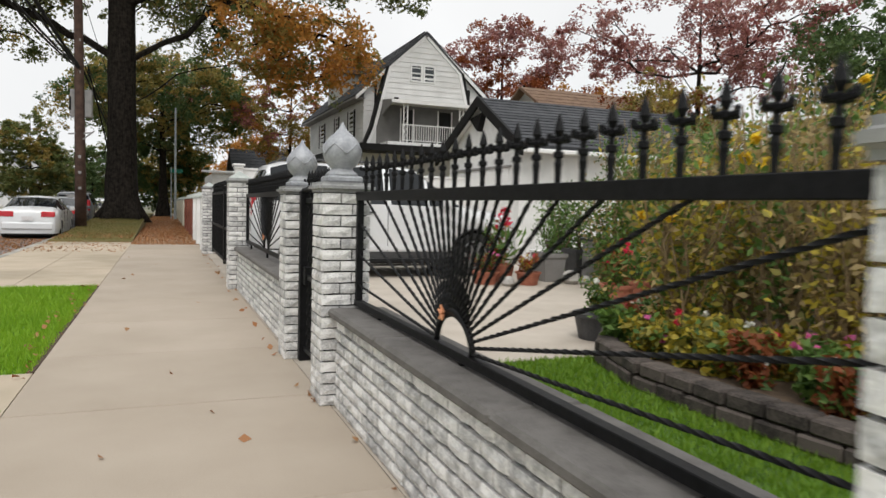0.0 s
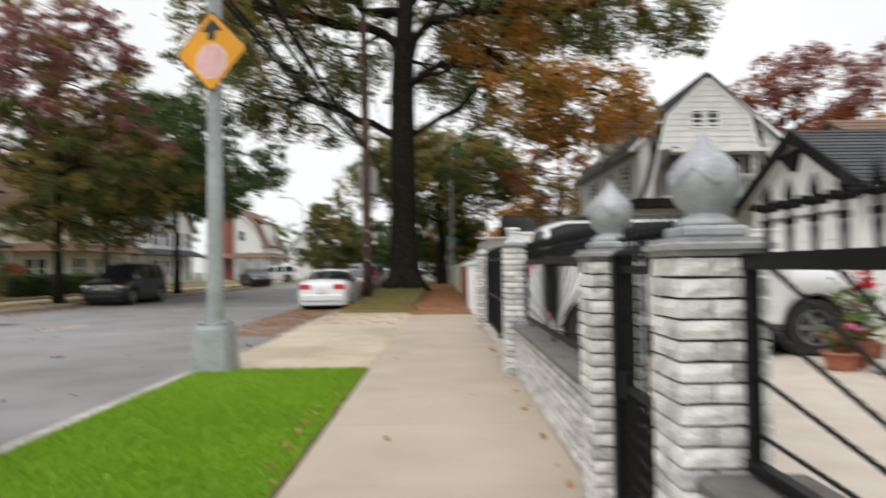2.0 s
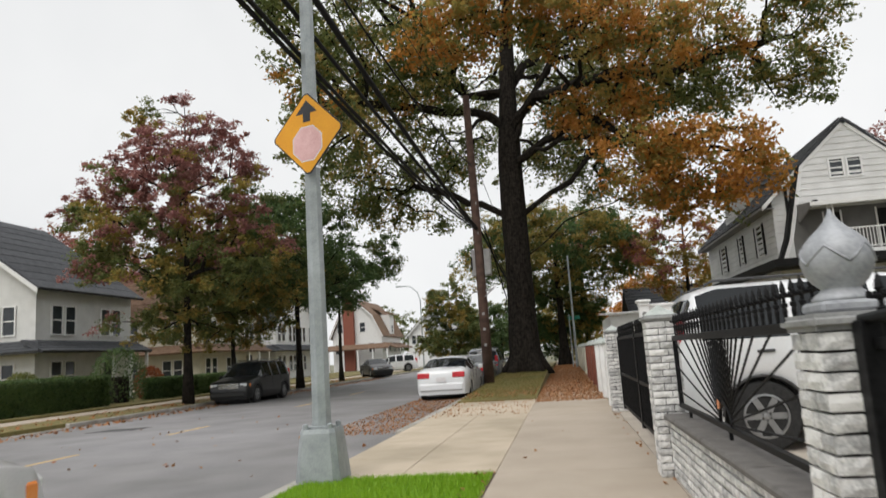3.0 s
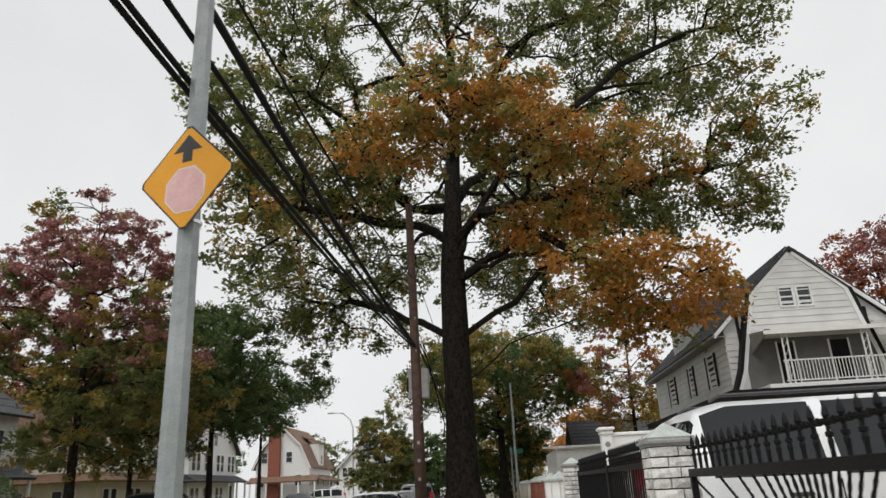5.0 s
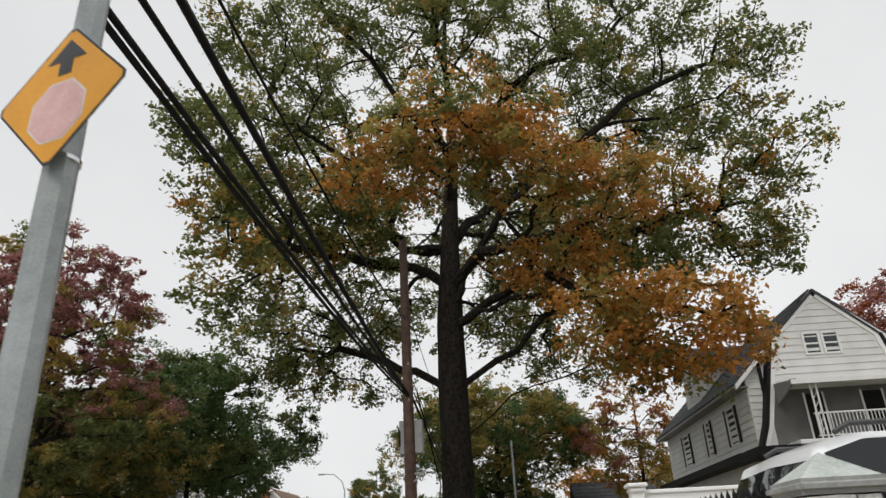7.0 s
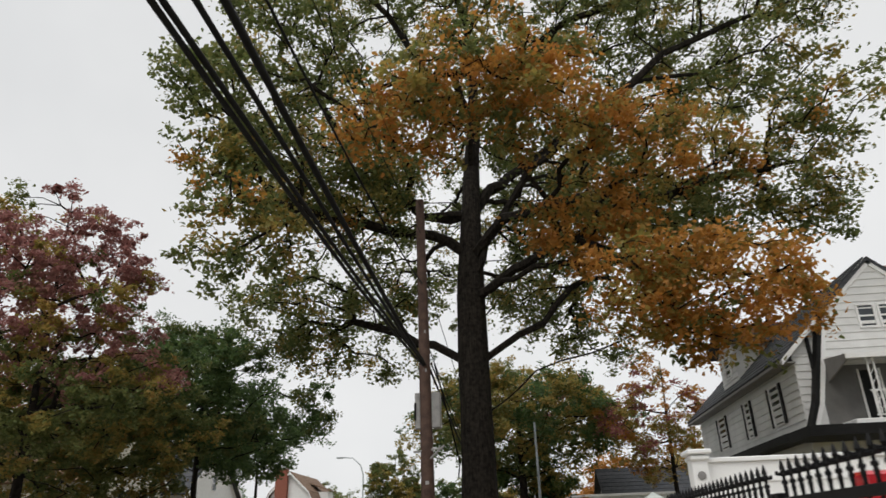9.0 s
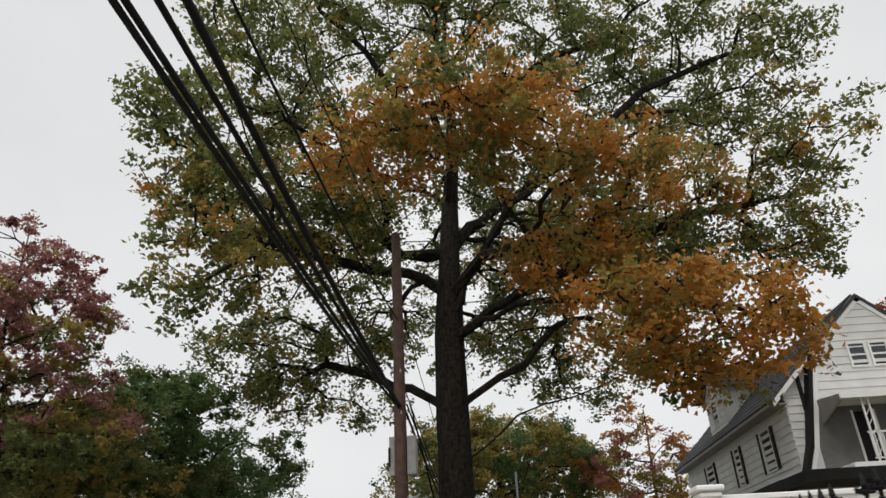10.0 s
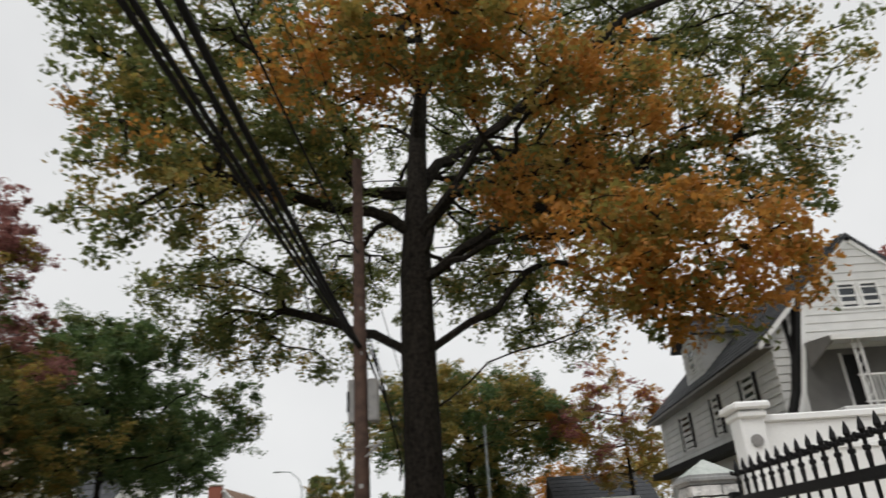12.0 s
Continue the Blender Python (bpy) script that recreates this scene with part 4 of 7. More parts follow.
def suv_car(label, paint, at, turn, length=4.95, width=1.95, height=1.87, lower=None, r=0.38, waist=0.6):
    L, belt = length / 2, height * waist
    top = [(-L, belt - 0.1), (-L + 0.06, belt + 0.02), (-L + 0.32, height - 0.09), (-L + 0.6, height - 0.01), (0.0, height), (0.45, height - 0.05), (1.3, belt + 0.06), (1.55, belt + 0.0), (L - 0.2, belt - 0.09), (L, belt - 0.3)]
    return car(label, paint, at, turn, length, width, top, belt, height, (-L + 0.95, L - 0.9), r, (-L + 0.35, 1.25), ((-L + 1.32, -L + 1.44), (-0.18, -0.06), (0.6, 0.66)), ((-L + 0.07, -L + 0.29), (0.5, 1.28)), lower, suv=True)


def sedan_car(label, paint, at, turn, length=4.7, width=1.78, height=1.42, r=0.33):
    L = length / 2
    top = [(-L, 0.86), (-L + 0.05, 0.98), (-L + 0.25, 1.03), (-L + 0.62, 1.05), (-0.75, height - 0.04), (-0.3, height), (0.25, height - 0.02), (1.12, 0.98), (1.4, 0.93), (L - 0.25, 0.78), (L, 0.55)]
    return car(label, paint, at, turn, length, width, top, 0.92, height, (-L + 1.0, L - 0.9), r, (-1.45, 0.98), ((-0.78, -0.7), (0.02, 0.12), (0.9, 0.92)), ((-L + 0.66, -0.8), (0.3, 1.08)))


suv_car("white utility vehicle parked in the driveway behind the fence", CAR_WHITE, (3.78, 12.9, 0.0), 0, 4.95, 1.98, 1.98, PLASTIC, 0.4, waist=0.635)
suv_car("silver utility vehicle parked at the kerb", CAR_SILVER, (-4.2, 5.05, -0.13), 90, 4.8, 1.86, 1.8, None, 0.38)
sedan_car("white sedan parked at the kerb, rear lamps facing back", CAR_WHITE, (-4.12, 28.7, -0.13), 90)
sedan_car("dark grey sedan parked beyond the white one", CAR_GREY, (-4.1, 34.6, -0.13), 90)
suv_car("grey utility vehicle parked far up the street", CAR_GREY, (-4.15, 41.0, -0.13), 90, 4.6, 1.8, 1.7)
suv_car("black utility vehicle parked across the street", CAR_BLACK, (-14.2, 33.6, -0.13), -90, 4.8, 1.88, 1.8)
sedan_car("black sedan parked far across the street", CAR_BLACK, (-15.6, 60.0, 0.03), -60)
suv_car("silver utility vehicle in a far driveway", CAR_WHITE, (-17.5, 74.0, 0.03), 200, 4.6, 1.8, 1.7)


# ---- houses ----
def window(parent, m, w, h, frame=WHITE, panes=2, label="window"):
    """A sash window; local x across, z up from its foot, face towards -y."""
    f = 0.07
    bm = bmesh.new()
    bx(bm, -w / 2 - f, w / 2 + f, -0.05, 0.03, -f, 0.0, m=m)
    bx(bm, -w / 2 - f, w / 2 + f, -0.05, 0.03, h, h + f, m=m)
    bx(bm, -w / 2 - f, -w / 2, -0.05, 0.03, 0.0, h, m=m)
    bx(bm, w / 2, w / 2 + f, -0.05, 0.03, 0.0, h, m=m)
    bx(bm, -w / 2, w / 2, -0.02, 0.02, h * 0.5 - 0.03, h * 0.5 + 0.03, m=m)
    win = part("window", bm, frame, parent)
    for z0, z1, o in ((0.0, h * 0.5 - 0.03, 0.012), (h * 0.5 + 0.03, h, 0.004)):
        part("pane", bx(bmesh.new(), -w / 2, w / 2, o - 0.004, o + 0.008, z0, z1, m=m), PANE, win)
    return win


def boards(parent, m, z0, z1, left, right, material, step=0.26, lap=0.036):
    """Overlapping siding boards on a wall whose edges are left(z) and right(z)."""
    z = z0
    while z < z1 - 0.02:
        t = min(z + step, z1)
        bm = bmesh.new()
        q = [(left(z), -lap, z), (right(z), -lap, z), (right(t), -0.003, t), (left(t), -0.003, t)]
        vs = [bm.verts.new(m @ Vector(p)) for p in q] + [bm.verts.new(m @ Vector((p[0], 0.01, p[2]))) for p in q]
        for f in ((0, 1, 2, 3), (7, 6, 5, 4), (0, 4, 5, 1), (1, 5, 6, 2), (2, 6, 7, 3), (3, 7, 4, 0)):
            bm.faces.new([vs[i] for i in f])
        part("siding_board", bm, material, parent)
        z = t


def slope(parent, name, p0, p1, p2, p3, thick, material, courses=0, label=""):
    """A roof slab with corners p0 p1 (foot) p2 p3 (head), and shingle courses on it."""
    a, b, c, d = (Vector(p) for p in (p0, p1, p2, p3))
    n = (b - a).cross(d - a).normalized()
    if n.z < 0:
        n = -n
    bm = bmesh.new()
    lo = [bm.verts.new(p) for p in (a, b, c, d)]
    hi = [bm.verts.new(p + n * thick) for p in (a, b, c, d)]
    bm.faces.new(lo)
    bm.faces.new(hi)
    for i in range(4):
        bm.faces.new((lo[i], lo[(i + 1) % 4], hi[(i + 1) % 4], hi[i]))
    roof = part(name, bm, material, parent, label)
    for k in range(courses):
        f0, f1 = k / courses, (k + 1) / courses + 0.01
        q = [a.lerp(d, f0), b.lerp(c, f0), b.lerp(c, min(f1, 1)), a.lerp(d, min(f1, 1))]
        bm = bmesh.new()
        lo = [bm.verts.new(p + n * (thick + o)) for p, o in zip(q, (0.0, 0.0, 0.002, 0.002))]
        hi = [bm.verts.new(p + n * (thick + o)) for p, o in zip(q, (0.028, 0.028, 0.006, 0.006))]
        bm.faces.new(lo)
        bm.faces.new(hi)
        for i in range(4):
            bm.faces.new((lo[i], lo[(i + 1) % 4], hi[(i + 1) % 4], hi[i]))
        part("shingle_course", bm, material, roof)
    return roof


# white gambrel-fronted house behind the driveway
h = thing("house", "white clapboard house with a gambrel gable and balcony", "house", at=(0, 0, 0))
XC = 12.62
body = box_part("wall", SIDING, h, 9.45, 16.25, 34.85, 48.6, 0, 7.0, label="white siding walls")
bm = bmesh.new()
prism(bm, [(9.45, 7.0), (16.25, 7.0), (XC, 10.15)], 34.87, 48.6)
part("gable_wall", bm, SIDING, h)
left_m = pose(9.45, 0, 0, 0, 0, -90)
boards(body, left_m, 4.5, 7.0, lambda z: -48.6, lambda z: -34.85, SIDING)
front_m = pose(0, 34.85, 0)
boards(body, front_m, 4.3, 7.0, lambda z: 9.45, lambda z: 10.25, SIDING)
boards(body, front_m, 4.3, 7.0, lambda z: 15.5, lambda z: 16.25, SIDING)
boards(body, front_m, 7.0, 8.2, lambda z: 9.45 + (z - 7) * 1.08, lambda z: 11.0, SIDING)
boards(body, front_m, 7.0, 8.2, lambda z: 14.7, lambda z: 16.25 - (z - 7) * 1.08, SIDING)
slope(h, "roof", (8.95, 34.55, 6.72), (8.95, 49.0, 6.72), (XC, 49.0, 10.3), (XC, 34.55, 10.3), 0.1, SLATE, 14, "dark grey shingle roof")
slope(h, "roof", (16.75, 49.0, 6.72), (16.75, 34.55, 6.72), (XC, 34.55, 10.3), (XC, 49.0, 10.3), 0.1, SLATE, 14, "dark grey shingle roof")
for s, xe in ((-1, 8.95), (1, 16.75)):
    bm = bmesh.new()
    prism(bm, [(xe, 6.58), (xe, 6.78), (XC, 10.36), (XC, 10.16)], 34.51, 34.57)
    part("rake_board", bm, WHITE, h)
box_part("gutter", GREY_WALL, h, 8.86, 8.98, 34.55, 49.0, 6.62, 6.74, bevel=0.02)
box_part("eave_soffit", GREY_WALL, h, 8.98, 9.44, 34.6, 48.9, 6.66, 6.7)
FY = 34.5


def gl(z):
    return float(np.interp(z, [4.2, 5.2, 8.35, 10.2], [9.4, 9.82, 10.62, XC]))


def gr(z):
    return 2 * XC - gl(z)


prof = [(gl(z), z) for z in (4.2, 5.2, 8.35)] + [(XC, 10.2)] + [(gr(z), z) for z in (8.35, 5.2, 4.2)]
front = part("gable_front", prism(bmesh.new(), prof, FY, 34.95), SIDING, h)
boards(front, pose(0, FY, 0), 6.5, 10.15, lambda z: gl(z) + 0.05, lambda z: gr(z) - 0.05, SIDING, 0.272)
for side, fx in ((-1, gl), (1, gr)):
    for (za, zb), label in zip(((4.2, 5.2), (5.2, 8.35), (8.35, 10.2)), ("flared foot", "steep side", "upper slope")):
        bm = bmesh.new()
        w = 0.17 * -side
        prism(bm, [(fx(za), za), (fx(zb), zb), (fx(zb) + w, zb - 0.05 * (zb > 9)), (fx(za) + w, za)], FY - 0.07, FY)
        part("rake_trim", bm, WHITE, h)
        out = 0.13 * side
        bm = bmesh.new()
        prism(bm, [(fx(za) + out, za), (fx(zb) + (out if zb < 9 else 0), zb + (0.14 if zb > 9 else 0.05)), (fx(zb), zb), (fx(za), za)], FY - 0.1, 34.84)
        part("gambrel_roof", bm, SLATE if zb > 8.4 else BLACK_TRIM, h, "dark edge of the gambrel roof")
    box_part("downpipe", BLACK_TRIM, h, fx(8.0) + side * 0.5 - 0.05, fx(8.0) + side * 0.5 + 0.05, FY + 0.2, FY + 0.32, 4.3, 7.6)
for cx in (12.1, 12.82):
    window(front, pose(cx, FY - 0.03, 7.78), 0.5, 0.74)
box_part("camera_box", BLACK_TRIM, h, 10.9, 11.12, FY - 0.22, FY - 0.03, 6.62, 6.82, bevel=0.02, label="small black flood lamp")
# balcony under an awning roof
# back wall's grey is painted darker to carry the shade under the awning
box_part("balcony_wall", BALCONY_SHADE_GREY, h, gl(5.4) + 0.15, gr(5.4) - 0.15, FY - 0.03, FY - 0.005, 4.45, 6.45, label="grey back wall of the balcony, darkened for the awning's shade")
box_part("balcony_floor", WHITE, h, 10.2, 16.2, 33.0, FY, 4.28, 4.46, bevel=0.02, label="white balcony floor edge")
box_part("porch_fascia", BLACK_TRIM, h, 8.6, 16.8, 32.6, FY, 3.95, 4.27, label="black porch roof edge")
slope(h, "awning", (10.35, 32.9, 6.42), (16.3, 32.9, 6.42), (16.3, FY, 6.62), (10.35, FY, 6.62), 0.07, SIDING, 0, "pale awning roof over the balcony")
bm = bmesh.new()
prism(bm, [(32.9, 6.3), (32.9, 6.49), (FY, 6.69), (FY, 5.9)], 10.3, 10.36, "x")
part("awning_side", bm, GREY_WALL, h)
box_part("awning_edge", WHITE, h, 10.3, 16.3, 32.85, 32.9, 6.34, 6.5)
for cx, w in ((11.65, 0.62), (13.75, 0.7)):
    box_part("door", BLACK_TRIM, h, cx - w / 2, cx + w / 2, FY - 0.05, FY - 0.031, 4.46, 6.25, label="dark doorway")
    box_part("door_frame", WHITE, h, cx - w / 2 - 0.07, cx - w / 2, FY - 0.06, FY - 0.03, 4.46, 6.3)
    box_part("door_frame", WHITE, h, cx + w / 2, cx + w / 2 + 0.07, FY - 0.06, FY - 0.03, 4.46, 6.3)
for cx in (11.0, 11.2, 14.0, 14.2):
    box_part("balcony_post", WHITE, h, cx - 0.025, cx + 0.025, 33.05, 33.1, 4.46, 6.42)
for cx in (11.0, 14.0):
    for z in np.arange(4.6, 6.3, 0.3):
        part("post_lattice", tube(bmesh.new(), [(cx, 33.07, z), (cx + 0.2, 33.07, z + 0.28)], 0.012, 5), WHITE, h)
rail = box_part("balcony_rail", WHITE, h, 10.9, 16.2, 33.05, 33.1, 5.3, 5.35)
box_part("lower_rail", WHITE, rail, 10.9, 16.2, 33.05, 33.1, 4.54, 4.58)
for x in np.arange(10.95, 16.2, 0.125):
    box_part("baluster", WHITE, rail, x - 0.012, x + 0.012, 33.06, 33.085, 4.58, 5.3)
# side windows, dormer, side porch roof
for yy, w in ((37.2, 0.95), (40.6, 0.6), (44.6, 1.1)):
    window(body, pose(9.43, yy, 4.95, 0, 0, -90), w, 1.35)
    for s in (-1, 1):
        box_part("shutter", BLACK_TRIM, h, 9.38, 9.42, yy + s * (w / 2 + 0.2) - 0.12, yy + s * (w / 2 + 0.2) + 0.12, 4.9, 6.35, label="black shutter")
box_part("side_porch_roof", BLACK_TRIM, h, 8.7, 9.44, 34.85, 49.0, 4.05, 4.32, label="black lower roof edge")
dm = box_part("dormer", SIDING, h, 9.6, 11.5, 41.4, 43.8, 7.1, 9.15, label="small roof dormer")
boards(dm, pose(9.6, 0, 0, 0, 0, -90), 7.4, 9.15, lambda z: -43.8, lambda z: -41.4, SIDING)
window(dm, pose(9.57, 42.6, 7.85, 0, 0, -90), 0.75, 0.85)
slope(h, "dormer_roof", (9.2, 41.0, 9.0), (12.6, 41.0, 9.0), (12.6, 42.6, 10.25), (9.2, 42.6, 10.25), 0.07, SLATE, 5)
slope(h, "dormer_roof", (9.2, 44.2, 9.0), (12.6, 44.2, 9.0), (12.6, 42.6, 10.25), (9.2, 42.6, 10.25), 0.07, SLATE, 5)
bm = prism(bmesh.new(), [(41.4, 9.1), (43.8, 9.1), (42.6, 10.2)], 9.61, 11.5, "x")
part("dormer_gable", bm, SIDING, h)
for z in (1.0,):
    for cx in (11.0, 13.2, 15.2):
        window(body, pose(cx, 34.82, z), 0.9, 1.5)

# garage with a dark roof, gable towards the street
g = thing("garage", "white stucco garage with dark shingle roof and black bargeboards", "garage", at=(0.3, 0, 0))
prof = [(16.05, 0), (20.75, 0), (20.75, 2.95), (18.4, 4.15), (16.05, 2.95)]
wall = part("wall", prism(bmesh.new(), prof, 8.15, 14.3, "x"), STUCCO, g)
slope(g, "roof", (7.95, 15.55, 2.78), (14.6, 15.55, 2.78), (14.6, 18.2, 4.3), (7.95, 18.2, 4.3), 0.09, SLATE, 15, "dark grey shingle roof")
slope(g, "roof", (14.6, 21.25, 2.78), (7.95, 21.25, 2.78), (7.95, 18.2, 4.3), (14.6, 18.2, 4.3), 0.09, SLATE, 15, "dark grey shingle roof")
for y0 in (15.5, 21.3):
    bm = prism(bmesh.new(), [(y0, 2.6), (y0, 2.9), (18.2, 4.42), (18.2, 4.12)], 7.86, 7.94, "x")
    part("bargeboard", bm, BLACK_TRIM, g, "black bargeboard")
    bm = prism(bmesh.new(), [(y0, 2.78), (18.2, 4.28), (18.2, 4.2), (y0, 2.7)], 7.95, 8.14, "x")
    part("soffit", bm, WHITE, g)
bm = prism(bmesh.new(), [(18.9, 3.85), (18.1, 3.95), (18.35, 3.45)], 7.97, 8.14, "x")
part("bracket", bm, BLACK_TRIM, g, "black triangular bracket")
box_part("gutter", WHITE, g, 8.0, 14.6, 15.44, 15.56, 2.68, 2.79, bevel=0.02)
door = box_part("garage_door", WHITE, g, 8.1, 8.17, 16.6, 20.1, 0.0, 2.35, label="white panelled garage door")
for k in range(4):
    for j in range(4):
        box_part("door_panel", WHITE, door, 8.085, 8.102, 16.7 + 0.85 * j, 17.45 + 0.85 * j, 0.1 + 0.57 * k, 0.57 + 0.57 * k, bevel=0.006)
box_part("door_head", GREY_WALL, g, 8.05, 8.17, 16.5, 20.2, 2.36, 2.42)


def plain_house(label, x0, x1, y0, y1, eave, ridge, wall_mat, roof_mat, along="y", front="x1", porch=True, storeys=2, chimney=False):
    """A street house: walls, gabled roof, rows of windows, door and porch roof."""
    k = thing("house", label, "house")
    box_part("wall", wall_mat, k, x0, x1, y0, y1, 0, eave)
    o = 0.5
    if along == "y":
        xm = (x0 + x1) / 2
        part("gable", prism(bmesh.new(), [(x0, eave), (x1, eave), (xm, ridge)], y0, y1), wall_mat, k)
        sl = (ridge - eave) / (xm - x0)
        slope(k, "roof", (x0 - o, y0 - o, eave - o * sl), (x0 - o, y1 + o, eave - o * sl), (xm, y1 + o, ridge), (xm, y0 - o, ridge), 0.12, roof_mat, 10)
        slope(k, "roof", (x1 + o, y0 - o, eave - o * sl), (x1 + o, y1 + o, eave - o * sl), (xm, y1 + o, ridge), (xm, y0 - o, ridge), 0.12, roof_mat, 10)
        for xe, s in ((x0 - o, 1), (x1 + o, -1)):
            part("bargeboard", prism(bmesh.new(), [(xe, eave - o * sl - 0.2), (xe, eave - o * sl + 0.05), (xm, ridge + 0.05), (xm, ridge - 0.2)], y0 - o - 0.05, y0 - o), WHITE, k)
    else:
        ym = (y0 + y1) / 2
        part("gable", prism(bmesh.new(), [(y0, eave), (y1, eave), (ym, ridge)], x0, x1, "x"), wall_mat, k)
        sl = (ridge - eave) / (ym - y0)
        slope(k, "roof", (x0 - o, y0 - o, eave - o * sl), (x1 + o, y0 - o, eave - o * sl), (x1 + o, ym, ridge), (x0 - o, ym, ridge), 0.12, roof_mat, 10)
        slope(k, "roof", (x0 - o, y1 + o, eave - o * sl), (x1 + o, y1 + o, eave - o * sl), (x1 + o, ym, ridge), (x0 - o, ym, ridge), 0.12, roof_mat, 10)
        for ye in (y0 - o, y1 + o):
            part("bargeboard", prism(bmesh.new(), [(ye, eave - o * sl - 0.2), (ye, eave - o * sl + 0.05), (ym, ridge + 0.05), (ym, ridge - 0.2)], x1 + o, x1 + o + 0.05, "x"), WHITE, k)
    n = max(int((y1 - y0) / 2.6), 2)
    for s in range(storeys):
        z = 0.9 + 2.9 * s
        for i in range(n):
            yy = y0 + (i + 0.5) * (y1 - y0) / n
            if s == 0 and i == n - 1:
                box_part("door", BLACK_TRIM, k, x1, x1 + 0.05, yy - 0.5, yy + 0.5, 0.3, 2.5, label="dark front door")
                continue
            for d in (-0.5, 0.5):
                window(k, pose(x1 + 0.03, yy + d, z, 0, 0, 90), 0.72, 1.45)
        m = max(int((x1 - x0) / 3.2), 2)
        for i in range(m):
            xx = x1 - (i + 0.6) * (x1 - x0) / m
            for d in (-0.45, 0.45):
                window(k, pose(xx + d, y0 - 0.03, z), 0.66, 1.4)
    if along == "y":
        window(k, pose((x0 + x1) / 2, y0 - 0.03, eave + 0.5), 0.8, 1.2)
    else:
        window(k, pose(x1 + 0.03, (y0 + y1) / 2, eave + 0.3, 0, 0, 90), 0.8, 1.2)
    if porch:
        slope(k, "porch_roof", (x1 + 1.2, y0 - 1.0, 2.75), (x1 + 1.2, y1 + 0.3, 2.75), (x1, y1 + 0.3, 3.35), (x1, y0 - 1.0, 3.35), 0.12, roof_mat, 4)
        slope(k, "porch_roof", (x0, y0 - 1.2, 2.75), (x1 + 1.2, y0 - 1.2, 2.75), (x1 + 0.2, y0, 3.35), (x0, y0, 3.35), 0.12, roof_mat, 4)
        for yy in np.linspace(y0 + (y1 - y0) * 0.6, y1, 3):
            box_part("porch_post", WHITE, k, x1 + 1.0, x1 + 1.15, yy - 0.08, yy + 0.08, 0, 2.8, bevel=0.01)
    if chimney:
        box_part("chimney", RED_BRICK, k, x0 - 0.6, x0, y0 + 1.5, y0 + 3.2, 0, ridge + 0.9, bevel=0.02)
    return k


plain_house("white two-storey house with dark roof across the street", -39, -26, 34.2, 42.0, 6.3, 10.9, SIDING, SLATE)
plain_house("cream house behind the street trees", -38, -27, 52, 62, 5.8, 10.0, CREAM, BROWN_ROOF, along="x")
plain_house("white house behind the street trees", -38, -27, 66, 77, 5.8, 10.2, STUCCO, SLATE, along="x")


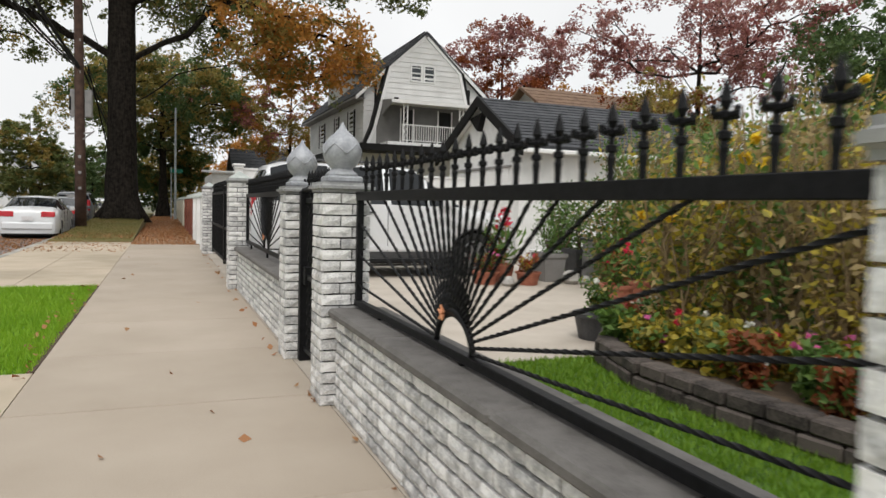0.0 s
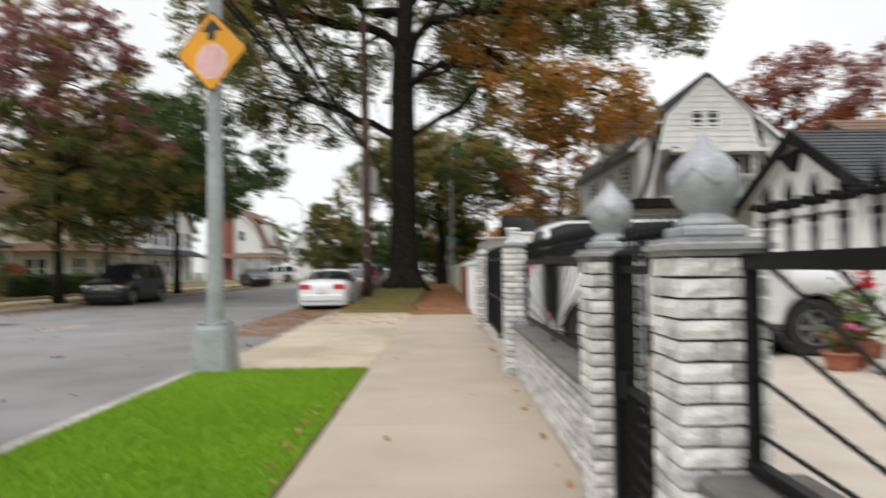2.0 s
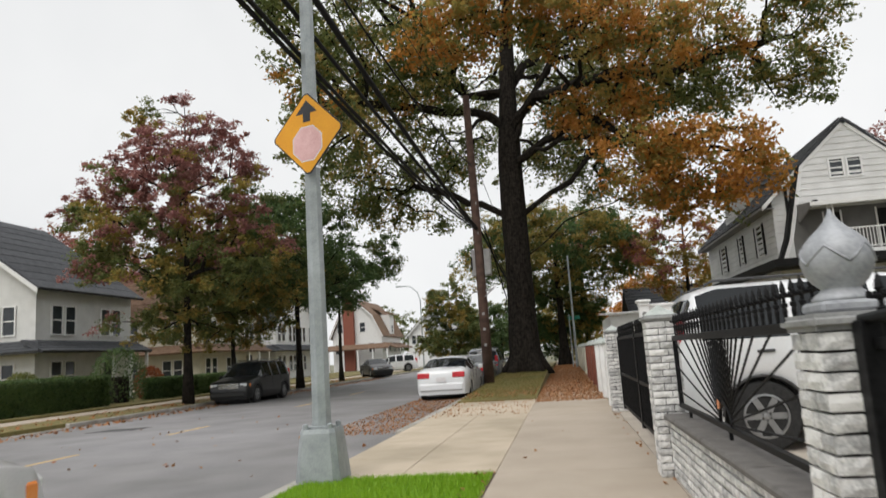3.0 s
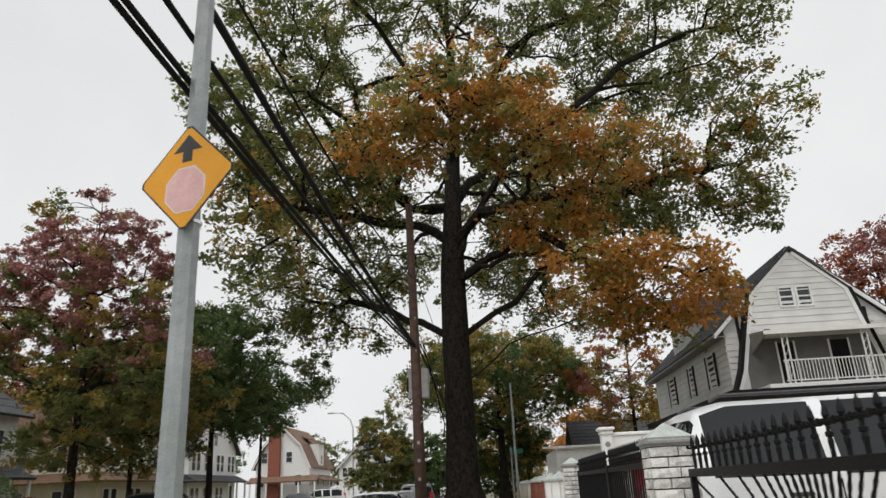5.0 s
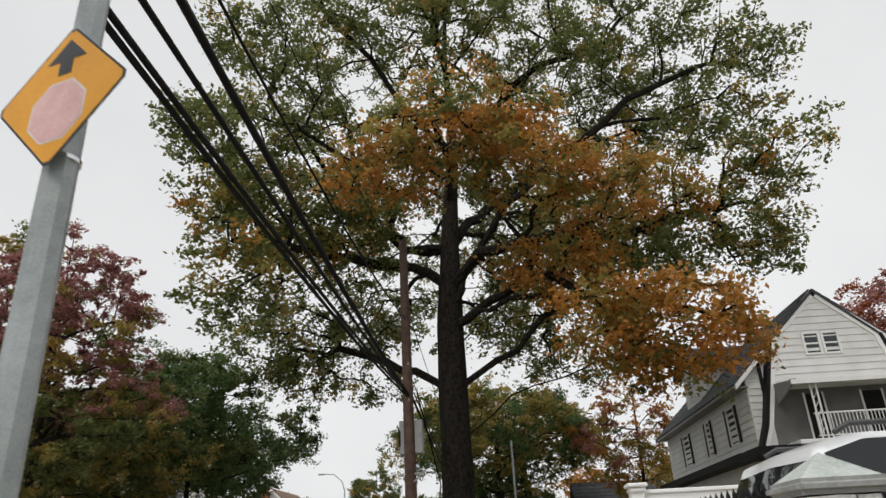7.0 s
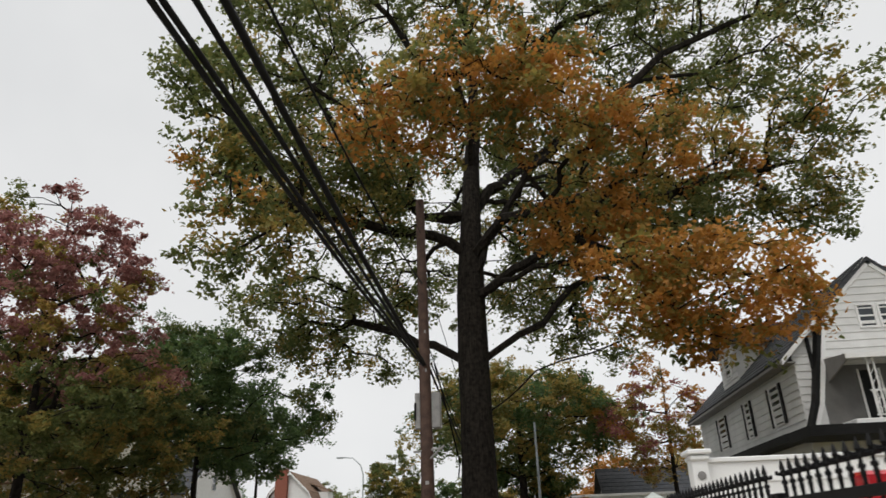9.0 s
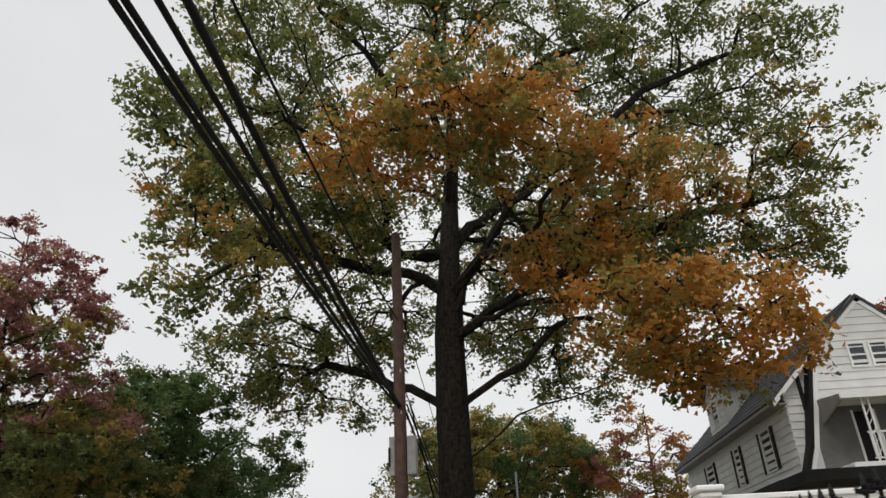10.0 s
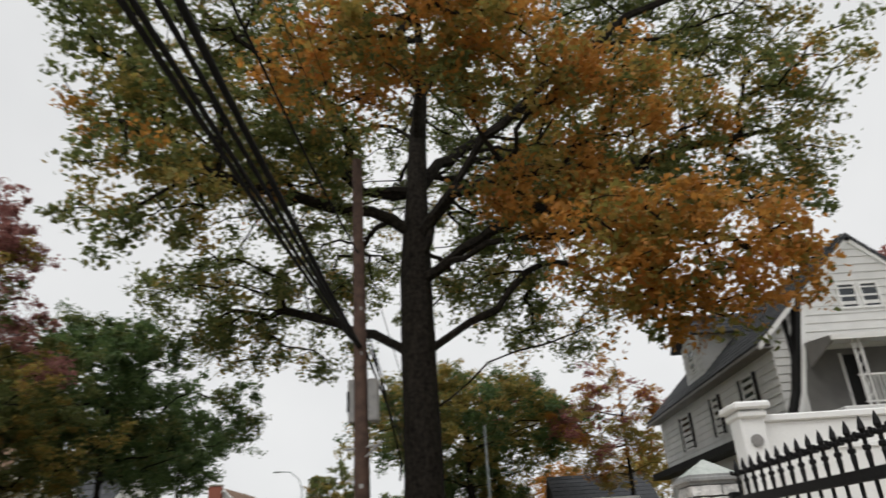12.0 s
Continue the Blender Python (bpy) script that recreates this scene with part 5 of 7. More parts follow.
def gambrel_house(label, x0, x1, y0, y1, eave, ridge):
    """A corner house: gambrel gable towards the walker, brick chimney on its face, porch roof and dormer."""
    k = thing("house", label, "house")
    xm, kx, kz = (x0 + x1) / 2, (x1 - x0) * 0.17, eave + (ridge - eave) * 0.52
    prof = [(x0, 0), (x1, 0), (x1, eave), (x1 - kx, kz), (xm, ridge), (x0 + kx, kz), (x0, eave)]
    front = part("wall", prism(bmesh.new(), prof, y0, y1), STUCCO, k, "white walls with a gambrel gable")
    for s in (0, 1):
        a, b, c = [(2 * xm - x, z) if s else (x, z) for x, z in ((x0 - 0.35, eave - 0.4), (x0 + kx - 0.12, kz + 0.08), (xm, ridge + 0.1))]
        for (ax, az), (bx_, bz) in ((a, b), (b, c)):
            slope(k, "roof", (ax, y0 - 0.5, az), (ax, y1 + 0.5, az), (bx_, y1 + 0.5, bz), (bx_, y0 - 0.5, bz), 0.12, BROWN_ROOF, 6, "red-brown shingle roof")
            part("bargeboard", prism(bmesh.new(), [(ax, az - 0.22), (ax, az + 0.05), (bx_, bz + 0.05), (bx_, bz - 0.22)], y0 - 0.56, y0 - 0.51), WHITE, k)
    ch = box_part("chimney", RED_BRICK, k, xm - 1.9, xm - 0.3, y0 - 0.7, y0 - 0.002, 0, ridge + 0.5, bevel=0.03)
    box_part("chimney_cap", KERB, ch, xm - 2.0, xm - 0.2, y0 - 0.8, y0 + 0.1, ridge + 0.5, ridge + 0.7, bevel=0.03)
    for cx, z in ((xm - 2.6, eave + 0.5), (xm + 0.9, eave + 0.5), (xm + 2.2, eave - 2.6), (xm - 3.0, eave - 2.6)):
        window(front, pose(cx, y0 - 0.03, z), 0.8, 1.35)
    for yy in np.linspace(y0 + 1.5, y1 - 1.5, 4):
        window(front, pose(x1 + 0.03, float(yy), eave - 2.6, 0, 0, 90), 0.8, 1.4)
    slope(k, "porch_roof", (x0 - 0.4, y0 - 2.4, 3.0), (x1 + 1.6, y0 - 2.4, 3.0), (x1 + 1.6, y0 - 0.72, 3.7), (x0 - 0.4, y0 - 0.72, 3.7), 0.14, BROWN_ROOF, 4)
    slope(k, "porch_roof", (x1 + 2.0, y0, 3.0), (x1 + 2.0, y1, 3.0), (x1, y1, 3.8), (x1, y0, 3.8), 0.14, BROWN_ROOF, 4)
    for cx in np.linspace(x0, x1 + 1.3, 5):
        box_part("porch_post", WHITE, k, cx - 0.1, cx + 0.1, y0 - 2.3, y0 - 2.1, 0, 3.0, bevel=0.01)
    dm = box_part("dormer", STUCCO, k, x1 - 2.2, x1 + 0.3, y0 + 4.0, y0 + 6.6, eave - 0.2, kz + 0.3)
    window(dm, pose(x1 + 0.33, y0 + 5.3, eave + 0.3, 0, 0, 90), 0.8, 1.1)
    slope(k, "dormer_roof", (x1 + 0.7, y0 + 3.7, kz + 0.3), (x1 + 0.7, y0 + 6.9, kz + 0.3), (xm + 1.5, y0 + 6.9, kz + 1.4), (xm + 1.5, y0 + 3.7, kz + 1.4), 0.12, BROWN_ROOF, 4)
    return k


gambrel_house("white gambrel house with a brick chimney and red-brown roof", -34.2, -26.6, 104, 116, 5.2, 10.4)
plain_house("white house beyond the corner house", -27, -20, 124, 134, 5.4, 9.0, STUCCO, SLATE, porch=False)
plain_house("pale house far up the street", -24, -15, 136, 150, 5.5, 10.0, SIDING, BROWN_ROOF)
plain_house("white house in the far distance", -2, 8, 170, 182, 6.0, 10.0, STUCCO, SLATE)
plain_house("dark-roofed neighbour house beyond the white fence", 6.0, 12, 62, 70, 3.4, 6.0, SIDING, SLATE, along="x", porch=False, storeys=1)
plain_house("house with a pale brown roof behind the garage", 18.9, 27.6, 31, 39, 5.8, 8.0, SIDING, BROWN_ROOF, along="x", porch=False)


# ---- street furniture ----
s = thing("street_pole", "galvanised steel street pole with a tapered base box", "street pole", at=(-2.87, 11.28, -0.01))
bm = bmesh.new()
vs = []
for z, a in ((0.0, 0.27), (0.1, 0.262), (0.55, 0.215), (0.6, 0.2)):
    vs.append([bm.verts.new((x * a, y * a, z)) for x, y in ((-1, -0.75), (-0.75, -1), (0.75, -1), (1, -0.75), (1, 0.75), (0.75, 1), (-0.75, 1), (-1, 0.75))])
for r0, r1 in zip(vs, vs[1:]):
    for k in range(8):
        bm.faces.new((r0[k], r0[(k + 1) % 8], r1[(k + 1) % 8], r1[k]))
bm.faces.new(vs[-1])
bm.faces.new(vs[0][::-1])
part("base_box", bm, STEEL, s, "tapered grey steel base box")
for sx, sy in ((-1, -1), (1, -1), (1, 1), (-1, 1)):
    part("bolt", lathe(bmesh.new(), [(0.035, 0), (0.035, 0.05), (0.02, 0.065)], 8, (sx * 0.15, sy * 0.15, 0.6)), STEEL, s)
part("shaft", lathe(bmesh.new(), [(0.118, 0.6), (0.112, 1.5), (0.09, 6.0), (0.08, 9.2), (0.05, 9.25)], 8), STEEL, s, "eight-sided tapering steel shaft")
part("flange", lathe(bmesh.new(), [(0.17, 0.6), (0.17, 0.625), (0.12, 0.63)], 16), STEEL, s)
for z in (3.75, 4.5):
    part("strap", lathe(bmesh.new(), [(0.107, z), (0.112, z + 0.002), (0.112, z + 0.03), (0.105, z + 0.032)], 16), CHROME, s)

sg = thing("warning_sign", "yellow diamond stop-ahead warning sign with a faded octagon", "road sign", at=(-2.86, 11.125, 4.16))
sg.matrix_basis = pose(-2.86, 11.125, 4.16, 0, 0, -17)


def plate(name, pts, y0, y1, material, parent, label=""):
    return part(name, prism(bmesh.new(), pts, y0, y1), material, parent, label)


def diamond(r, cut=0.05):
    out = []
    for k in range(4):
        a = math.pi / 2 * k
        for d in (-cut, cut):
            out.append((r * math.cos(a) * (1 - abs(d)) - d * r * math.sin(a), r * math.sin(a) * (1 - abs(d)) + d * r * math.cos(a)))
    return out


plate("board", diamond(0.545), 0.0, 0.006, SIGN_BLACK, sg, "dark border of the sign")
plate("face", diamond(0.522), -0.003, -0.0002, SIGN_YELLOW, sg, "amber-yellow sign face")
plate("arrow", [(-0.055, 0.15), (0.055, 0.15), (0.055, 0.26), (0.165, 0.26), (0.0, 0.43), (-0.165, 0.26), (-0.055, 0.26)], -0.006, -0.0032, SIGN_BLACK, sg, "black upward arrow")
octo = [(math.cos(math.pi / 8 + k * math.pi / 4), math.sin(math.pi / 8 + k * math.pi / 4)) for k in range(8)]
plate("octagon_rim", [(0.242 * a, 0.242 * b - 0.13) for a, b in octo], -0.0052, -0.0032, SIGN_RIM, sg, "pale rim of the octagon")
plate("octagon", [(0.228 * a, 0.228 * b - 0.13) for a, b in octo], -0.0075, -0.0054, SIGN_PINK, sg, "sun-faded pink octagon")
plate("bracket", [(-0.05, -0.4), (0.05, -0.4), (0.05, 0.4), (-0.05, 0.4)], 0.007, 0.09, STEEL, sg, "steel bracket behind the sign")

u = thing("utility_pole", "weathered brown wooden utility pole with grey boxes", "utility pole", at=(-2.95, 30.3, 0.0))
part("post", tube(bmesh.new(), [(0, 0, 0), (-0.02, 0, 4), (-0.05, 0, 8), (-0.09, 0, 11.8)], [0.21, 0.185, 0.16, 0.14], 14), POLE_WOOD, u, smooth=True)
box_part("cabinet", BOX_GREY, u, 0.16, 0.42, -0.15, 0.2, 4.35, 5.4, bevel=0.03, label="grey equipment cabinet")
box_part("cabinet", BOX_GREY, u, -0.34, -0.18, -0.1, 0.15, 4.35, 5.4, bevel=0.02, label="narrow grey equipment box")
box_part("cabinet_vent", BLACK_TRIM, u, -0.36, -0.3, -0.12, -0.09, 4.6, 5.1)
part("step_bracket", tube(bmesh.new(), [(-0.4, -0.1, 3.7), (0.45, -0.1, 3.78)], 0.03, 6), BOX_GREY, u)
part("step_bracket", tube(bmesh.new(), [(0.1, -0.2, 3.5), (0.5, -0.2, 3.85)], 0.025, 6), BOX_GREY, u)
for z in (1.6, 2.2, 2.8, 6.0, 7.2):
    part("tag", bx(bmesh.new(), -0.06, 0.04, -0.215 + z * 0.008, -0.2 + z * 0.008, z, z + 0.1), BOX_GREY, u)
part("crossbolt", tube(bmesh.new(), [(-0.3, 0, 6.4), (0.3, 0, 6.4)], 0.02, 6), STEEL, u)


def wire(label, z_at, r, x0=-3.05, x1=-3.0, y0=-9.0, y1=30.3, strands=1):
    for k in range(strands):
        off = 0.06 * k
        pts = [(x0 + (x1 - x0) * (y - y0) / (y1 - y0) + off, y, z_at(y) + 0.045 * k) for y in np.linspace(y0, y1, 40)]
        tagged(part("overhead_cable", tube(bmesh.new(), pts, r * 1.2, 6), CABLE, None, smooth=True), label, "cable", "overhead cables")


wire("black overhead telephone cables", lambda y: 5.2 + 0.0022 * max(y - 9, 0) ** 2 + 0.004 * max(9 - y, 0), 0.026, strands=2)
wire("black overhead cable along the street", lambda y: 5.85 + 0.0013 * (y - 13) ** 2, 0.028)
wire("thick black overhead cable bundle", lambda y: 6.2 + 0.0021 * (y - 23.5) ** 2, 0.04)
wire("thin cable lashed along the bundle", lambda y: 6.28 + 0.0021 * (y - 23.5) ** 2 + 0.02 * math.sin(y * 2.1), 0.011)
wire("thin black overhead cable above the bundle", lambda y: 7.2 + 0.0052 * max(y - 11, 0) ** 2 * 0.85 + 0.0, 0.018)
wire("thin uppermost overhead street cable", lambda y: 8.5 + 0.0042 * max(y - 8, 0) ** 2, 0.008)
wire("thin uppermost overhead street cable", lambda y: 9.6 + 0.004 * max(y - 8, 0) ** 2, 0.006)
for z0, r, dx in ((6.15, 0.03, 0.1), (6.3, 0.02, 0.16), (6.45, 0.02, 0.0), (6.9, 0.014, 0.05), (8.9, 0.012, 0.1)):
    pts = [(-2.95 + dx + 0.006 * (y - 30), y, z0 - 1.9 * math.sin(math.pi * min((y - 30.3) / 60, 1)) + 0.01 * (y - 30)) for y in np.linspace(30.3, 76, 26)]
    tagged(part("overhead_cable", tube(bmesh.new(), pts, r * 1.2, 6), CABLE, None, smooth=True), "black overhead cable sagging beyond the pole", "cable", "overhead cables")
pts = [(-2.7, 30.4, 6.3), (-2.45, 31.5, 5.0), (-2.2, 32.5, 3.6), (-2.3, 33, 3.2)]
tagged(part("drop_cable", tube(bmesh.new(), pts, 0.025, 6), CABLE, None, smooth=True), "black drop cable hanging from the pole", "cable")
far = thing("street_lamp", "thin grey street lamp post far up the pavement", "street lamp", at=(0.75, 50.7, 0))
part("post", lathe(bmesh.new(), [(0.1, 0), (0.08, 1), (0.06, 7.5)], 8), STEEL, far)
far = thing("street_lamp", "distant street lamp with a curved arm", "street lamp", at=(-17.2, 88, 0))
part("post", lathe(bmesh.new(), [(0.12, 0), (0.09, 1), (0.07, 8.5)], 8), STEEL, far)
part("arm", tube(bmesh.new(), [(0, 0, 8.4), (-0.3, 0, 9.4), (-1.2, 0, 10.2), (-2.4, 0, 10.3)], 0.06, 6), STEEL, far, smooth=True)
part("lamp_head", bx(bmesh.new(), -3.0, -2.3, -0.15, 0.15, 10.2, 10.36, bevel=0.04), STEEL, far)
ss = thing("street_name_sign", "green street name sign on a post", "road sign", at=(0.5, 52.0, 0))
part("post", tube(bmesh.new(), [(0, 0, 0), (0, 0, 3.6)], 0.04, 6), STEEL, ss)
part("blade", bx(bmesh.new(), -0.1, 0.75, -0.02, 0.02, 3.2, 3.45), surface("sign_green", (0.0, 0.12, 0.07), (0.0, 0.16, 0.1), 4, 0.5, 0.0), ss)

# ---- neighbours' boundaries ----
wf = thing("white_fence", "tall white panelled boundary fence with moulded post caps", "fence", at=(0, 0, 0))
for x in (1.82, 5.9, 10.0):
    box_part("post", WHITE, wf, x - 0.1, x + 0.1, 19.0, 19.24, 0, 2.2, bevel=0.01)
    box_part("post_cap", WHITE, wf, x - 0.15, x + 0.15, 18.93, 19.31, 2.2, 2.26, bevel=0.015)
    box_part("post_neck", WHITE, wf, x - 0.12, x + 0.12, 18.96, 19.28, 2.13, 2.185, bevel=0.015)
for x0, x1 in ((1.92, 5.8), (6.0, 9.9)):
    box_part("panel", WHITE, wf, x0, x1, 19.08, 19.22, 0, 2.1, bevel=0.006)
    box_part("panel_moulding", WHITE, wf, x0 + 0.2, x1 - 0.2, 19.062, 19.079, 1.86, 1.9, bevel=0.004)
    box_part("top_rail", WHITE, wf, x0, x1, 19.04, 19.26, 2.101, 2.16, bevel=0.01)
part("medallion", lathe(bmesh.new(), [(0.001, 0), (0.05, 0.004), (0.05, 0.02), (0.001, 0.024)], 12, m=pose(1.82, 19.0, 1.95, 90) ), GREY_WALL, wf)


def low_wall(label, y0, y1, height, wall_mat, cap_mat, step):
    w = thing("garden_wall", label, "wall", at=(0.95, y0, 0))
    box_part("wall", wall_mat, w, 0.05, 0.25, 0, y1 - y0, 0, height * 0.7, bevel=0.01)
    y = 0.0
    while y < y1 - y0:
        p = box_part("pier", wall_mat, w, -0.05, 0.35, y, y + 0.4, 0, height, bevel=0.01)
        bm = bx(bmesh.new(), -0.09, 0.39, y - 0.04, y + 0.44, height, height + 0.07, bevel=0.015)
        part("pier_cap", bm, cap_mat, p)
        bm = bmesh.new()
        lathe(bm, [(0.2, height + 0.07), (0.1, height + 0.15), (0.01, height + 0.22)], 4, (0.15, y + 0.2, 0))
        part("pier_top", bm, cap_mat, p)
        y += step


low_wall("white rendered garden wall with capped piers", 19.2, 24.4, 1.35, STUCCO, PALE_CAP, 2.5)
low_wall("red brick garden wall with pale capped piers", 25.0, 37.0, 1.35, RED_BRICK, PALE_CAP, 3.0)
low_wall("pale garden wall further up the street", 38.0, 60.0, 1.3, CREAM, PALE_CAP, 4.4)
annex = thing("shed", "low white outbuilding behind the white fence", "shed")
box_part("wall", STUCCO, annex, 2.6, 6.0, 42, 50, 0, 2.9)
slope(annex, "roof", (2.4, 41.8, 2.9), (6.2, 41.8, 2.9), (6.2, 50, 3.3), (2.4, 50, 3.3), 0.1, WHITE)
wf2 = thing("white_fence", "long low white fence at the far corner", "fence")
for k in range(16):
    box_part("picket_panel", WHITE, wf2, -22.4 + k * 0.62, -21.84 + k * 0.62, 101.5, 101.6, 0, 2.0 if k % 4 else 2.3)

# ---- trees ----
def crown(cx, cy, rx, ry, z0, z1, widest=0.4, hollow=0.55, gaps=0.3, freq=0.35):
    """Chance that a leaf cluster stands at a place of an egg-shaped crown, with gaps."""
    def inside(x, y, z):
        f = (z - z0) / (z1 - z0)
        if not 0 < f < 1:
            return 0.0
        w = (f / widest) ** 0.5 if f < widest else max(1 - ((f - widest) / (1 - widest)) ** 1.6, 0) ** 0.7
        r = math.hypot((x - cx) / rx, (y - cy) / ry)
        w *= 1 + 0.22 * noise.noise(Vector((x * 0.3, y * 0.3, z * 0.3)))
        if r > w:
            return 0.0
        if noise.noise(Vector((x, y, z)) * freq + Vector((cx, cy, 3))) < -gaps:
            return 0.0
        return 1.0 if r > w * hollow else 0.35
    return inside


# boughs of the great oak, measured from its foot: (middle, half sizes), fullness, leaf colours
ORANGE_BOUGHS = [
    ((0.8, -9.0, 14.9), (2.7, 2.7, 1.6), 1.36, "o"),
    ((-1.5, -9.0, 13.5), (2.0, 2.0, 1.5), 1.28, "o"),
    ((2.9, -9.0, 13.8), (2.4, 2.4, 1.8), 1.36, "o"),
    ((5.9, -7.0, 13.3), (2.2, 2.2, 1.7), 1.20, "o"),
    ((8.9, -5.0, 14.1), (1.9, 1.9, 1.5), 1.12, "o"),
    ((4.1, -6.0, 10.5), (2.4, 2.4, 1.0), 1.7, "r"),
    ((5.8, -9.0, 7.8), (2.0, 2.0, 1.3), 1.7, "r"),
    ((7.9, -8.5, 7.3), (1.9, 1.9, 1.6), 1.7, "r"),
    ((5.9, -8.0, 6.9), (1.4, 1.4, 1.0), 1.3, "r"),
]
LEFT_BOUGHS = [
    ((-7.6, -6.0, 22.3), (2.3, 2.3, 1.7), 1.0, "g"),
    ((-7.9, -8.0, 16.1), (2.0, 2.0, 1.7), 1.1, "g"),
    ((-5.7, -5.0, 19.3), (2.6, 2.6, 2.0), 1.1, "g"),
    ((-6.9, -8.0, 10.5), (2.1, 2.1, 1.7), 1.2, "y"),
    ((-6.8, -4.0, 14.6), (2.7, 2.7, 2.0), 1.3, "y"),
    ((-4.3, -2.0, 13.5), (2.7, 2.7, 2.0), 1.2, "y"),
    ((-7.6, 1.0, 10.9), (3.1, 3.1, 2.0), 1.0, "g"),
    ((-7.0, 3.0, 9.5), (2.2, 2.2, 1.3), 1.0, "g"),
    ((-4.5, 3.0, 11.9), (2.7, 2.7, 2.0), 1.0, "g"),
    ((-7.3, -8.0, 13.7), (1.8, 1.8, 1.3), 1.1, "y"),
    ((-3.6, -3.0, 15.7), (2.1, 2.1, 1.9), 1.2, "g"),
]
TOP_BOUGHS = [
    ((-4.8, -3.0, 25.2), (3.3, 3.3, 1.9), 0.70, "g"),
    ((-0.2, -4.0, 23.9), (3.4, 3.4, 1.8), 0.78, "g"),
    ((4.2, -3.0, 23.2), (3.3, 3.3, 2.1), 0.70, "g"),
    ((8.1, -3.0, 22.4), (3.1, 3.1, 2.1), 0.62, "g"),
    ((12.3, -3.0, 22.6), (3.1, 3.1, 2.1), 0.55, "g"),
    ((-4.8, -2.0, 29.0), (4.0, 4.0, 2.4), 0.62, "g"),
    ((2.6, -2.0, 29.0), (4.9, 4.9, 2.9), 0.62, "g"),
    ((9.5, -2.0, 27.4), (4.2, 4.2, 2.7), 0.55, "g"),
    ((2.2, 0.0, 34.0), (5.4, 5.4, 2.6), 0.55, "g"),
]
RIGHT_BOUGHS = [
    ((9.7, 0.0, 20.9), (3.1, 3.1, 2.1), 0.9, "g"),
    ((12.5, -3.0, 18.2), (2.6, 2.6, 1.9), 0.8, "g"),
    ((14.0, -5.0, 15.4), (2.0, 2.0, 1.6), 0.8, "y"),
    ((12.5, -3.0, 13.8), (2.2, 2.2, 1.9), 0.9, "y"),
    ((13.0, -3.0, 12.2), (1.9, 1.9, 1.2), 0.8, "g"),
    ((9.2, -1.0, 13.4), (2.8, 2.8, 1.5), 1.2, "g"),
    ((5.7, -2.0, 14.0), (2.4, 2.4, 1.5), 1.2, "y"),
    ((14.4, -4.0, 20.9), (1.8, 1.8, 1.8), 0.7, "g"),
    ((7.4, -3.0, 12.0), (2.6, 2.4, 1.3), 1.2, "g"),
    ((3.2, 3.0, 15.0), (3.0, 3.0, 2.2), 0.9, "g"),
    ((3.0, 3.0, 12.0), (2.6, 2.6, 1.6), 0.9, "g"),
    ((6.5, 3.0, 16.4), (3.0, 3.0, 2.0), 0.9, "g"),
]
BACK_BOUGHS = [
    ((-2.6, 5.0, 17.0), (4.3, 4.3, 2.8), 0.50, "g"),
    ((2.6, 5.0, 20.0), (4.6, 4.6, 3.4), 0.65, "g"),
    ((4.2, 6.0, 12.9), (3.8, 3.8, 1.9), 0.43, "g"),
    ((-1.7, 7.0, 12.9), (3.6, 3.6, 2.3), 0.36, "g"),
    ((-8.5, 6.0, 24.3), (6.3, 6.3, 4.7), 0.36, "g"),
    ((9.5, 6.0, 23.0), (6.3, 6.3, 4.7), 0.36, "g"),
    ((1.2, 7.0, 30.3), (8.4, 8.4, 4.9), 0.36, "g"),
    ((6.9, 6.0, 10.4), (3.2, 2.9, 1.8), 0.50, "y"),
    ((3.6, 4.0, 10.2), (2.6, 2.4, 1.6), 0.43, "g"),
    ((-4.0, 5.0, 9.6), (2.4, 2.4, 1.2), 0.43, "g"),
]
